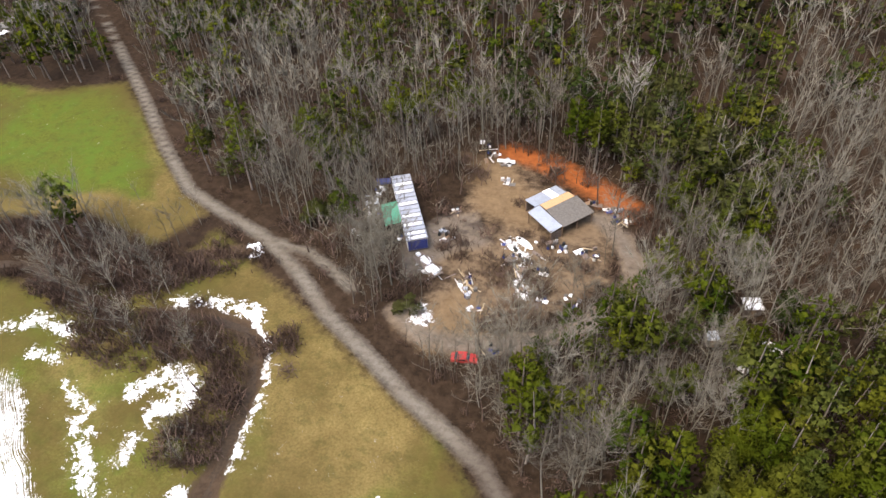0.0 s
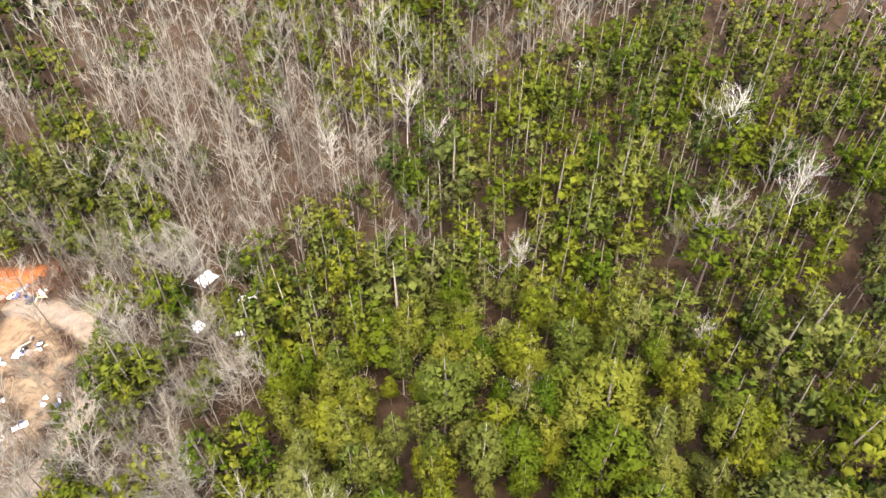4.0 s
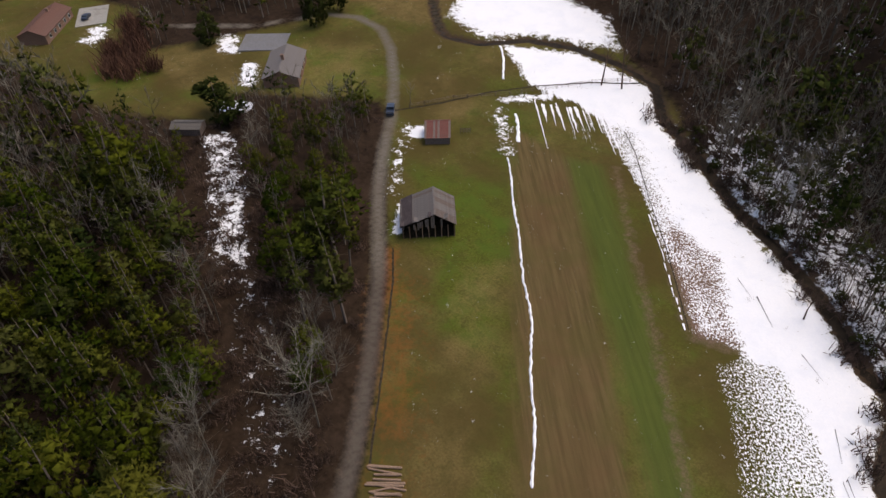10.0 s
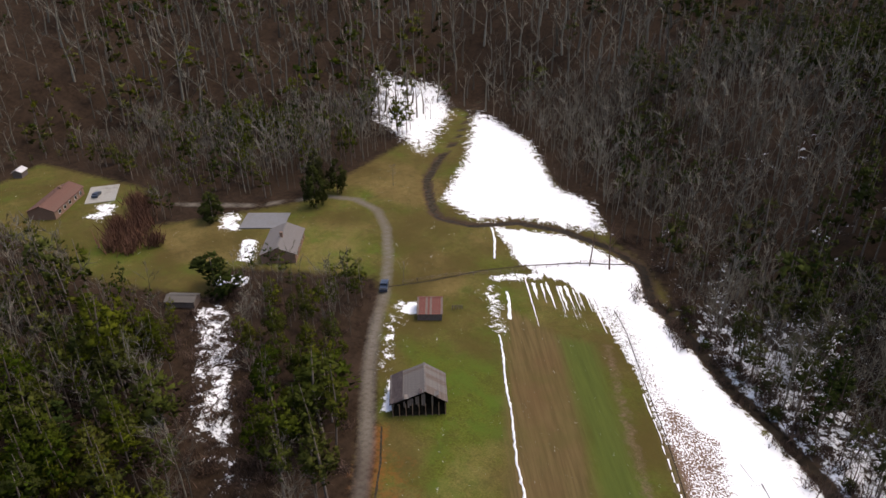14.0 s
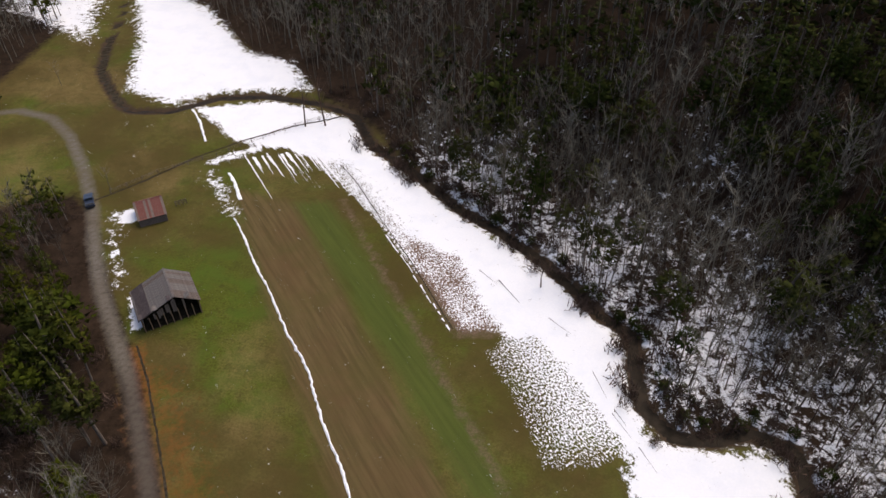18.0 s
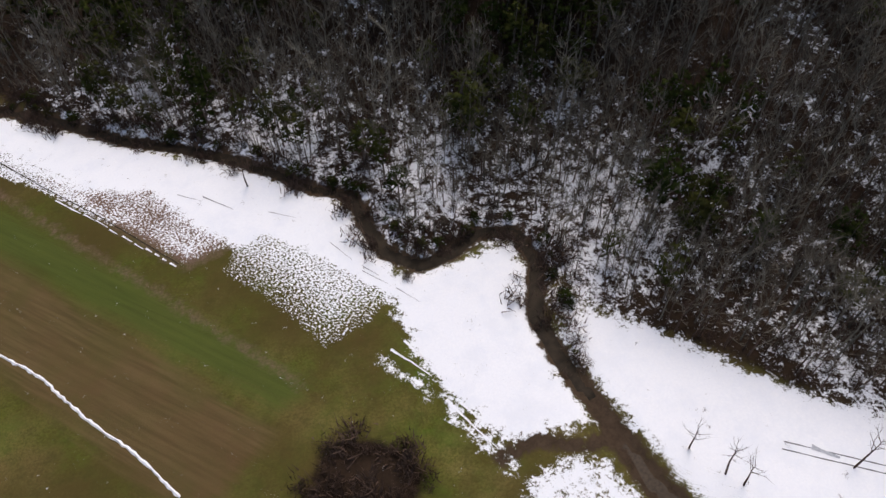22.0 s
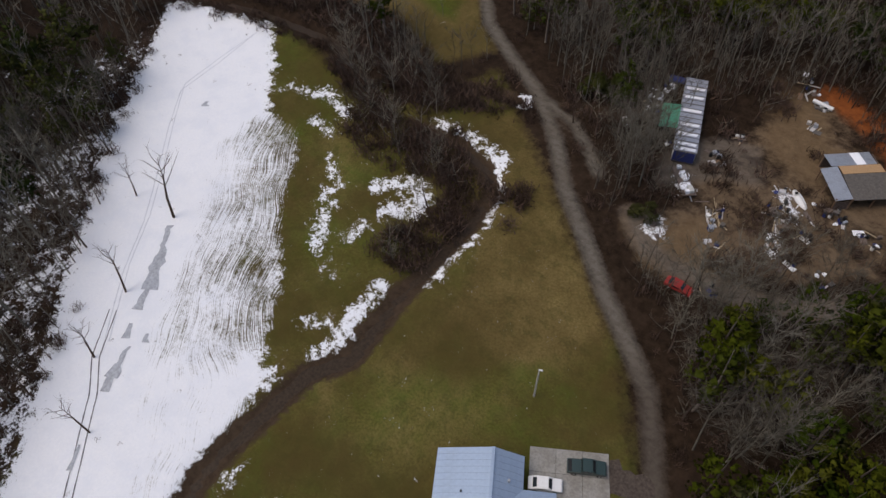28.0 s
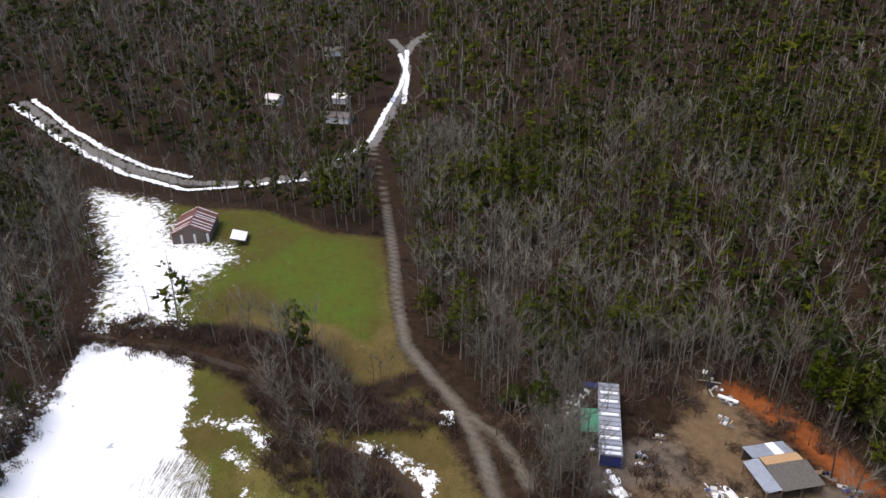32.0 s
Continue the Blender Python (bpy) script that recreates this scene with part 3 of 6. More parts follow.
# creek water
WATER = Nodes("creek_water", 0.5, 0, 0.06)
WATER.color(WATER.mix(WATER.span(WATER.noise(0.5, 4), 0.35, 0.65), (0.012, 0.009, 0.006), (0.032, 0.023, 0.015)))
WATER.bump(WATER.noise(3.0, 3), 0.25, 0.05)


def ribbon(name, line, half, z, material):
    bm = bmesh.new()
    rows = []
    pts = [Vector((x, y, 0)) for x, y in line]
    dense = []
    for a, b in zip(pts[:-1], pts[1:]):
        n = max(1, int((b - a).length / 3))
        dense += [a.lerp(b, i / n) for i in range(n)]
    dense.append(pts[-1])
    for i, p in enumerate(dense):
        d = (dense[min(i + 1, len(dense) - 1)] - dense[max(i - 1, 0)]).normalized()
        s = Vector((-d.y, d.x, 0)) * half * (1 + 0.2 * math.sin(i * 1.3))
        rows.append([bm.verts.new((p + s).to_tuple()[:2] + (z,)), bm.verts.new((p - s).to_tuple()[:2] + (z,))])
    for a, b in zip(rows[:-1], rows[1:]):
        bm.faces.new((a[0], a[1], b[1], b[0]))
    bmesh.ops.recalc_face_normals(bm, faces=bm.faces)
    me = bpy.data.meshes.new(name)
    bm.to_mesh(me); bm.free()
    me.materials.append(material)
    return new(name, me)


tagged(ribbon("water", CREEK[:31], 1.55, -0.85, WATER.mat), "dark shallow creek winding between snowy banks", "creek", kind="structure")
MUDDY = plain("muddy_water", (0.042, 0.029, 0.019), 0.4, var=0.3, scale=0.4, fine=2.0, dirt=(0.03, 0.022, 0.014), wear=0.6, spec=0.1)
tagged(ribbon("lower_water", CREEK[30:], 1.4, -0.92, MUDDY), "narrow brown creek below a muddy bank", "creek", kind="structure")


def drape(name, line, half, material, label, category, lift=0.03, seed=1, taper=False):
    """A narrow uneven strip that lies on the ground."""
    r = random.Random(seed)
    pts = [Vector((x, y, 0)) for x, y in line]
    dense = []
    for a, b in zip(pts[:-1], pts[1:]):
        n = max(1, int((b - a).length / 0.9))
        dense += [a.lerp(b, i / n) for i in range(n)]
    dense.append(pts[-1])
    bm = bmesh.new()
    rows = []
    for i, p in enumerate(dense):
        d = (dense[min(i + 2, len(dense) - 1)] - dense[max(i - 2, 0)]).normalized()
        side = Vector((-d.y, d.x, 0))
        p = p + side * r.uniform(-0.3, 0.3) * half
        ends = []
        thick = half * (1 - 0.85 * i / len(dense)) if taper else half
        for k in (thick * r.uniform(0.6, 1.3), -thick * r.uniform(0.6, 1.3)):
            q = p + side * k
            ends.append(bm.verts.new((q.x, q.y, 0)))
        rows.append(ends)
    flat = [v for ends in rows for v in ends]
    for v, z in zip(flat, height([v.co.x for v in flat], [v.co.y for v in flat])):
        v.co.z = z + lift
    for a, b in zip(rows[:-1], rows[1:]):
        bm.faces.new((a[0], a[1], b[1], b[0]))
    bmesh.ops.recalc_face_normals(bm, faces=bm.faces)
    me = bpy.data.meshes.new(name)
    bm.to_mesh(me); bm.free()
    me.materials.append(material)
    return tagged(new(name, me), label, category, kind="structure")


DITCH_MUD = plain("ditch_mud", (0.035, 0.028, 0.018), 0.9, var=0.4, scale=0.5, fine=2.0, spec=0.05)
TRODDEN = plain("trodden_snow", (0.6, 0.62, 0.66), 0.9, var=0.08, scale=0.4, fine=2.0, dirt=(0.5, 0.5, 0.5), spec=0.1)
SLUSH = plain("grey_slush", (0.40, 0.42, 0.45), 0.6, var=0.25, scale=0.6, fine=2.0, dirt=(0.22, 0.22, 0.23), wear=0.7, spec=0.2)
drape("pasture_ditch", PASTURE_DITCH, 0.3, DITCH_MUD, "narrow dark ditch running across the pasture", "ditch", 0.04)
drape("upper_creek", CREEK[:7], 1.3, DITCH_MUD, "dark upper creek along the edge of the snowfield", "creek", 0.12, 2)
drape("lane_gutter", [(80, -64.5), (73.5, -58.5), (61, -44.5), (47, -28.5)], 0.2, DITCH_MUD, "narrow dark gutter beside the gravel lane", "ditch", 0.03, 3)
for k in (-0.75, 0.75):
    drape("tyre_track", [(-139 - k * 0.3, 48 + k), (-135 - k, 36 + k * 0.6), (-131 - k, 25 + k), (-121 - k * 0.5, 18 + k), (-111 - k * 0.5, 11.5 + k), (-100 - k * 0.5, 4 + k), (-91 - k * 0.6, -3.5 + k), (-78 - k * 0.6, -12 + k)],
          0.1, TRODDEN, "faint tyre track pressed into the snow", "track", 0.02, 4)
for i, (line, half) in enumerate((([(-95.6, 6.6), (-92, 3.8), (-90, 2), (-87.4, -0.2)], 0.45), ([(-84.4, -2.4), (-86.2, -0.8), (-89, 1.4), (-92.6, 4.4)], 1.2), ([(-81.4, -5.2), (-83, -3.6), (-85, -1.8)], 0.75), ([(-70.2, -15), (-72.6, -12.8), (-75.6, -9)], 0.7),
                                  ([(-72, -13.4), (-73.6, -11.6)], 0.9), ([(-77.4, -9), (-78.2, -8.2), (-79.6, -7.2)], 0.5), ([(-61.4, -23.6), (-62.6, -22.6), (-64.2, -21)], 0.3), ([(-122, 26), (-122.6, 26.4), (-123.3, 27)], 0.6), ([(-74.6, -6.7), (-75.2, -6.2), (-75.8, -5.6)], 0.45))):
    drape("slush_patch", line, half * 1.4, SLUSH, "uneven grey patch of slush in the snowfield", "slush", 0.03 + 0.008 * i, 6 + i, taper=True)
RUT = plain("wet_rut", (0.13, 0.13, 0.135), 0.7, var=0.4, scale=0.6, fine=2.0, dirt=(0.05, 0.045, 0.04), wear=0.7, spec=0.1)
for k in (-0.45, 0.45):
    drape("wheel_rut", [(-84 + k, -8.5 + k), (-81.4 + k, -10.5 + k), (-77 + k, -14 + k), (-70.9 + k, -16.6 + k), (-64.8 + k, -20.5 + k), (-57.6 + k, -25 + k)], 0.09, RUT, "dark wet wheel rut along the edge of the snowfield", "track", 0.025, 70)
GRAVEL = plain("grey_gravel", (0.16, 0.15, 0.14), 0.9, var=0.2, scale=0.2, fine=2.0, dirt=(0.1, 0.08, 0.06), wear=0.4, spec=0.05)
OLD_SNOW = plain("verge_snow", (0.8, 0.81, 0.84), 0.9, var=0.06, scale=0.3, fine=1.5, dirt=(0.45, 0.42, 0.38), wear=0.3, spec=0.1)
drape("upper_road", UPPER_ROAD, 2.7, GRAVEL, "pale grey gravel road climbing through the woods", "road", 0.45, 8)
drape("forked_road", FORK, 2.9, GRAVEL, "short pale gravel road forking off in the woods", "road", 0.5, 9)
for i, line in enumerate(([(-400, 97), (-327, 99), (-283, 104), (-258, 111.5)], [(-400, 87), (-283, 94), (-247, 103), (-232, 122), (-222, 143)], [(-232, 165), (-245, 194), (-273, 235), (-304, 271), (-326, 292)], [(-262, 231), (-295, 264), (-324, 284)])):
    drape("snow_verge", line, 1.3, OLD_SNOW, "line of ploughed snow along the gravel road", "snow", 0.55, 20 + i)
rstripe = random.Random(77)
for i in range(26):
    u = i / 25
    x0, y0 = 93 - 17 * u + rstripe.uniform(-1, 1), -128 - 7.5 * u + rstripe.uniform(-1.5, 1.5)
    ln = rstripe.uniform(4, 13) if i not in (1, 22, 23) else 20
    d0, d1 = -0.72 * ln, 0.69 * ln
    drape("snow_stripe", [(x0, y0), (x0 + d0 * 0.6, y0 + d1 * 0.6), (x0 + d0, y0 + d1)], rstripe.choice((0.16, 0.22, 0.3, 0.42)), OLD_SNOW, "thin stripe of snow left between plough rows", "snow", 0.07, 40 + i, taper=True)
EDGE = [(68, -131), (60.8, -124.6), (49.3, -111.8), (38.7, -100.6), (30.1, -90.7), (25, -84.8)]
redge = random.Random(90)
for (ax, ay), (cx, cy) in zip(EDGE[:-1], EDGE[1:]):
    for u in (0.0, 0.3, 0.55, 0.8):
        v = min(1.0, u + redge.uniform(0.12, 0.28))
        o = redge.uniform(0.25, 0.75)
        drape("field_drift", [(ax + (cx - ax) * u + o, ay + (cy - ay) * u + o), (ax + (cx - ax) * v + o, ay + (cy - ay) * v + o)], redge.uniform(0.1, 0.2), OLD_SNOW, "thin broken drift along the edge of the field", "snow", 0.07, redge.randint(0, 999), taper=True)
drape("field_furrow", [(x - 0.15, y - 0.15) for x, y in EDGE], 0.11, DITCH_MUD, "dark open furrow along the edge of the field", "furrow", 0.05, 91)
for i, line in enumerate(([(-6.4, -74.7), (-8.5, -72.1)], [(-6, -73.9), (-9.7, -69.7)], [(-1.8, -82), (-4.8, -76.8)], [(-10.8, -68.5), (-13.9, -64.6)], [(19.6, -100.5), (14.2, -95.2)], [(8, -92.7), (3.2, -89.7)], [(24.3, -102.5), (19.7, -99.2)])):
    drape("plough_mark", line, 0.07 if i != 4 else 0.13, RUT, "short dark furrow showing through the snow", "furrow", 0.05, 92 + i, taper=True)
for i, line in enumerate(([(-7, -57), (-9.5, -54), (-12, -50.5)], [(-9.5, -58), (-12, -53.5), (-14.5, -48)], [(-13, -46), (-15.5, -41), (-18, -36.5)], [(-15, -45), (-17, -41)])):
    drape("snow_stripe", line, 0.25, OLD_SNOW, "thin stripe of snow left between plough rows", "snow", 0.06, 110 + i, taper=True)
APRON = plain("stained_dirt", (0.075, 0.06, 0.05), 0.9, var=0.35, scale=0.5, fine=2.5, spec=0.05)
drape("dirt_apron", [(-15.0, 35.6), (-10.7, 37.6), (-8.1, 39.1)], 2.3, APRON, "dark dirt apron between the concrete slab and the lane", "driveway", 0.06, 60)

# ---------------------------------------------------------------- plants
def tube(a, b, ra, rb, sides, V, F, M, mat):
    """A tapered limb between two points."""
    a, b = np.array(a, float), np.array(b, float)
    d = (b - a) / (np.linalg.norm(b - a) + 1e-9)
    u = np.cross(d, (0.3, 0.9, 0.2)); u /= np.linalg.norm(u) + 1e-9
    v = np.cross(d, u)
    base = len(V)
    for c, r in ((a, ra), (b, rb)):
        for k in range(sides):
            w = 6.2832 * k / sides
            V.append(c + r * (np.cos(w) * u + np.sin(w) * v))
    for k in range(sides):
        j = (k + 1) % sides
        F.append((base + k, base + j, base + sides + j)); F.append((base + k, base + sides + j, base + sides + k))
        M += [mat, mat]


def blade(a, b, w, V, F, M, mat, r):
    """A thin twig: one long sliver."""
    a, b = np.array(a, float), np.array(b, float)
    side = np.cross(b - a, r.normal(size=3)); side *= w / (np.linalg.norm(side) + 1e-9)
    i = len(V)
    V.extend([a - side, a + side, b])
    F.append((i, i + 1, i + 2)); M.append(mat)


def tuft(c, out, size, n, V, F, M, mat, r):
    """A soft spray of needles: broad short blades that fan out from c."""
    o = np.array(out, float); o /= np.linalg.norm(o) + 1e-9
    c = np.array(c, float)
    for k in range(n):
        d = o * 0.3 + r.normal(0, 0.5, 3) + (0, 0, 0.35)
        d /= np.linalg.norm(d) + 1e-9
        side = np.cross(d, r.normal(size=3)); side *= 0.25 * size / (np.linalg.norm(side) + 1e-9)
        i = len(V)
        m = c - d * size * 0.2
        V.extend([m - side, m + side, c + d * size * r.uniform(0.55, 0.95)])
        F.append((i, i + 1, i + 2)); M.append(mat)


def pine_shape(seed, tufts, fan, size, low=0.38, spread=0.17, point=1.0, boughs=15):
    """A pine one metre high: bare lower trunk, a crown of rounded boughs. The last array holds each bough's roundness."""
    r = np.random.RandomState(seed)
    V, F, M = [], [], []
    bend = r.normal(0, 0.012, 2)
    mid = (bend[0], bend[1], 0.5)
    tube((0, 0, -0.03), mid, 0.011, 0.008, 4, V, F, M, 0)
    tube(mid, (0, 0, 0.95), 0.008, 0.002, 4, V, F, M, 0)
    for _ in range(6):
        a, z = r.uniform(0, 6.28), r.uniform(0.2, low + 0.15)
        blade((0, 0, z), (0.1 * np.cos(a), 0.1 * np.sin(a), z + 0.02), 0.002, V, F, M, 0, r)
    N = [(0.0, 0.0, 1.0)] * len(V)
    lobes = []
    for q in range(boughs):
        k = (q + r.uniform(0.1, 0.9)) / boughs
        wide = spread * (min(1.0, 0.5 + k * 1.8) * (1 - k ** 1.9) ** (0.8 * point) + 0.10)
        a = 2.4 * q + r.normal(0, 0.45)
        off = wide * r.uniform(0.3, 0.78) * (1 - 0.75 * max(0, k - 0.72) / 0.28)
        lobes.append((np.array([off * np.cos(a), off * np.sin(a), low + (0.93 - low) * k]), wide * r.uniform(0.32, 0.52)))
    # each bough is a ragged clump of inner needles under its sprays
    ico = np.array([(1, 0, 0), (-0.5, 0.87, 0), (-0.5, -0.87, 0), (0.3, 0.5, 0.85), (-0.55, 0, 0.85), (0.3, -0.5, 0.85), (0, 0, -0.8)])
    tri = ((3, 4, 5), (0, 3, 5), (1, 4, 3), (2, 5, 4), (0, 1, 3), (1, 2, 4), (2, 0, 5), (6, 1, 0), (6, 2, 1), (6, 0, 2))
    for c, rad in lobes:
        base = len(V)
        w = r.uniform(0, 6.28)
        for q in ico:
            q = np.array([q[0] * np.cos(w) - q[1] * np.sin(w), q[0] * np.sin(w) + q[1] * np.cos(w), q[2]])
            V.append(c + q * rad * r.uniform(0.35, 0.72) * np.array([1, 1, 0.9]))
            n = q * 0.75 + np.array([c[0], c[1], 0]) / spread * 0.5 + (0, 0, 0.12)
            N.append(tuple(n / np.linalg.norm(n)))
        for f in tri:
            F.append(tuple(base + k for k in f)); M.append(1)
    share = np.array([l[1] ** 2 for l in lobes]); share /= share.sum()
    for _ in range(tufts):
        c, rad = lobes[r.choice(boughs, p=share)]
        d = r.normal(size=3) + (0, 0, 0.35)
        d += 0.6 * np.array([c[0], c[1], 0]) / (np.hypot(c[0], c[1]) + 1e-6)
        d /= np.linalg.norm(d) + 1e-9
        p = c + d * rad * r.uniform(0.6, 1.3) * np.array([1, 1, 0.95])
        axis_out = np.array([p[0], p[1], (p[2] - low - 0.3 * (1 - low)) * 0.7])
        axis_out /= np.linalg.norm(axis_out) + 1e-9
        n = d * 0.75 + axis_out * 0.6 + (0, 0, 0.12)
        n /= np.linalg.norm(n) + 1e-9
        before = len(V)
        tuft(p, d, size * r.uniform(0.7, 1.2), fan, V, F, M, 1, r)
        N += [tuple(n)] * (len(V) - before)
    return np.array(V), np.array(F), np.array(M), np.array(N)


def bare_shape(seed, limbs, twigs, low=0.35, spread=0.26, thick=1.0, tw=1.0):
    """A leafless tree one metre high: trunk, forking limbs, many twigs."""
    r = np.random.RandomState(seed)
    V, F, M = [], [], []
    b = r.normal(0, 0.018, 4)
    k1, k2, top = (b[0], b[1], 0.33), (b[0] + b[2], b[1] + b[3], 0.66), (b[2], b[3], 0.93)
    tube((0, 0, -0.03), k1, 0.0125 * thick, 0.0095 * thick, 5, V, F, M, 0)
    tube(k1, k2, 0.0095 * thick, 0.0055 * thick, 4, V, F, M, 0)
    tube(k2, top, 0.0055 * thick, 0.0012 * thick, 3, V, F, M, 0)
    ends = []
    for i in range(limbs):
        z = low + (0.9 - low) * (i + r.uniform(0, 1)) / limbs
        a = i * 2.4 + r.normal(0, 0.4)
        p = np.array([np.interp(z, (0.33, 0.66, 0.93), (k1[0], k2[0], top[0])), np.interp(z, (0.33, 0.66, 0.93), (k1[1], k2[1], top[1])), z])
        ln = spread * (1.15 - 0.75 * (z - low) / (1 - low)) * r.uniform(0.7, 1.2)
        up = r.uniform(0.8, 1.6)
        q = p + ln * np.array([np.cos(a), np.sin(a), up]) * 0.55
        a2 = a + r.normal(0, 0.35)
        e = q + ln * np.array([np.cos(a2), np.sin(a2), up * 1.2]) * 0.5
        tube(p, q, 0.0042 * thick, 0.0026 * thick, 3, V, F, M, 1)
        tube(q, e, 0.0026 * thick, 0.0008 * thick, 3, V, F, M, 1)
        ends += [(p, q), (q, e), (q, e)]
    ends.append((np.array(k2), np.array(top)))
    for i in range(twigs):
        p, e = ends[r.randint(len(ends))]
        s = p + (e - p) * r.uniform(0.25, 1)
        d = (e - p) / (np.linalg.norm(e - p) + 1e-9) + r.normal(0, 0.55, 3) + (0, 0, 0.25)
        blade(s, s + d * r.uniform(0.05, 0.12), 0.0015 * tw, V, F, M, 1, r)
    return np.array(V), np.array(F), np.array(M)


def bush_shape(seed, twigs):
    """A leafless bush one metre high."""
    r = np.random.RandomState(seed)
    V, F, M = [], [], []
    for i in range(twigs):
        a, k = r.uniform(0, 6.28), r.uniform(0.15, 1.0)
        s = np.array([r.normal(0, 0.25), r.normal(0, 0.25), r.uniform(0, 0.35)])
        d = np.array([np.cos(a) * k * 0.6, np.sin(a) * k * 0.6, r.uniform(0.35, 1.0)])
        blade(s, s + d * r.uniform(0.5, 0.9), 0.026, V, F, M, 0, r)
    return np.array(V), np.array(F), np.array(M)


def mesh_from(name, V, F, M, mats, tint=None, puff=None):
    me = bpy.data.meshes.new(name)
    me.vertices.add(len(V)); me.vertices.foreach_set("co", np.asarray(V, np.float32).ravel())
    me.loops.add(F.size); me.loops.foreach_set("vertex_index", F.ravel().astype(np.int32))
    me.polygons.add(len(F)); me.polygons.foreach_set("loop_start", np.arange(0, F.size, 3))
    for m in mats:
        me.materials.append(m)
    me.polygons.foreach_set("material_index", M.astype(np.int32))
    me.update()
    put_attr(me, "tint", np.zeros(len(V)) if tint is None else tint)
    if puff is not None:
        me.attributes.new("puff", "FLOAT_VECTOR", "POINT").data.foreach_set("vector", np.asarray(puff, np.float32).ravel())
    return me


def scatter(name, shapes, spots, mats):
    """Many plants in one mesh. spots: rows of x, y, z, height, girth, turn, lean x, lean y, tint, shape."""
    Vs, Fs, Ms, Ts, Ns, base = [], [], [], [], [], 0
    spots = np.asarray(spots)
    for k, (V, F, M, *soft) in enumerate(shapes):
        s = spots[spots[:, 9] == k]
        if not len(s):
            continue
        c, n = np.cos(s[:, 5])[:, None], np.sin(s[:, 5])[:, None]
        x = (V[None, :, 0] * c - V[None, :, 1] * n) * s[:, 4:5] + V[None, :, 2] * s[:, 6:7] * s[:, 3:4]
        y = (V[None, :, 0] * n + V[None, :, 1] * c) * s[:, 4:5] + V[None, :, 2] * s[:, 7:8] * s[:, 3:4]
        z = V[None, :, 2] * s[:, 3:4]
        P = np.stack([x + s[:, 0:1], y + s[:, 1:2], z + s[:, 2:3]], -1).reshape(-1, 3)
        Vs.append(P)
        Fs.append((F[None] + (np.arange(len(s)) * len(V))[:, None, None]).reshape(-1, 3) + base)
        Ms.append(np.tile(M, len(s)))
        Ts.append(np.repeat(s[:, 8], len(V)))
        if soft:
            N = soft[0]
            Ns.append(np.stack([N[None, :, 0] * c - N[None, :, 1] * n, N[None, :, 0] * n + N[None, :, 1] * c, N[None, :, 2] + 0 * c], -1).reshape(-1, 3))
        base += len(P)
    me = mesh_from(name, np.concatenate(Vs), np.concatenate(Fs), np.concatenate(Ms), mats, np.concatenate(Ts), np.concatenate(Ns) if Ns else None)
    return new(name, me)


def tree_thing(name, shape, mats, label, category):
    """One tree to be copied: an empty with trunk and crown."""
    V, F, M, *soft = shape
    root = tagged(new(name), label, category)
    for i, part_name in ((0, "trunk"), (1, "crown")):
        f = F[M == i]
        used, inv = np.unique(f, return_inverse=True)
        me = mesh_from(part_name, V[used], inv.reshape(-1, 3), np.zeros(len(f), int), [mats[i]], puff=soft[0][used] if soft else None)
        new(part_name, me).parent = root
    return root


rng = np.random.RandomState(11)
cells = []
for lo, hi, step in ((0, 150, 4.0), (150, 300, 4.6), (300, 640, 9.4)):
    q = np.arange(-640, 640, step)
    tx, ty = np.meshgrid(q, q)
    tx, ty = tx.ravel() + rng.uniform(-0.46, 0.46, tx.size) * step, ty.ravel() + rng.uniform(-0.46, 0.46, ty.size) * step
    rr = np.hypot(tx, ty)
    k = (rr >= lo) & (rr < hi)
    cells.append(np.stack([tx[k], ty[k], np.full(k.sum(), step)], 1))
cells = np.concatenate(cells)
tx, ty = cells[:, 0], cells[:, 1]
rr, az = np.hypot(tx, ty), np.degrees(np.arctan2(-tx, ty))
yard_in = inside(tx, ty, YARD)
t_open = np.maximum.reduce([inside(tx, ty, p) for p in (OPEN_FIELD, MEADOW, HOMES)] + [yard_in - 9])
t_open = np.where((yard_in > 3) & (rng.uniform(0, 1, len(tx)) < 0.55), 5, t_open)
t_road = np.minimum.reduce([seg_distance(tx, ty, l) for l in (ROAD, UPPER_ROAD, FORK)])
t_spur = np.minimum(seg_distance(tx, ty, SPUR), seg_distance(tx, ty, LOOP))
t_creek = np.minimum(seg_distance(tx, ty, CREEK), seg_distance(tx, ty, BRANCH) + 1)
t_gap = seg_distance(tx, ty, GAP_STRIP)
t_road = np.minimum(t_road, seg_distance(tx, ty, UPPER_ROAD) - 4.5)
t_clay = seg_distance(tx, ty, [(-38, 126), (-26, 122), (-12, 115)])
keep = (t_open < -2.5) & (t_clay > 6) & (t_road > 5.0) & (t_spur > 3.5) & (t_creek > 4.0) & (t_gap > 6 + 2.5 * waves(tx, ty, 20, 2))
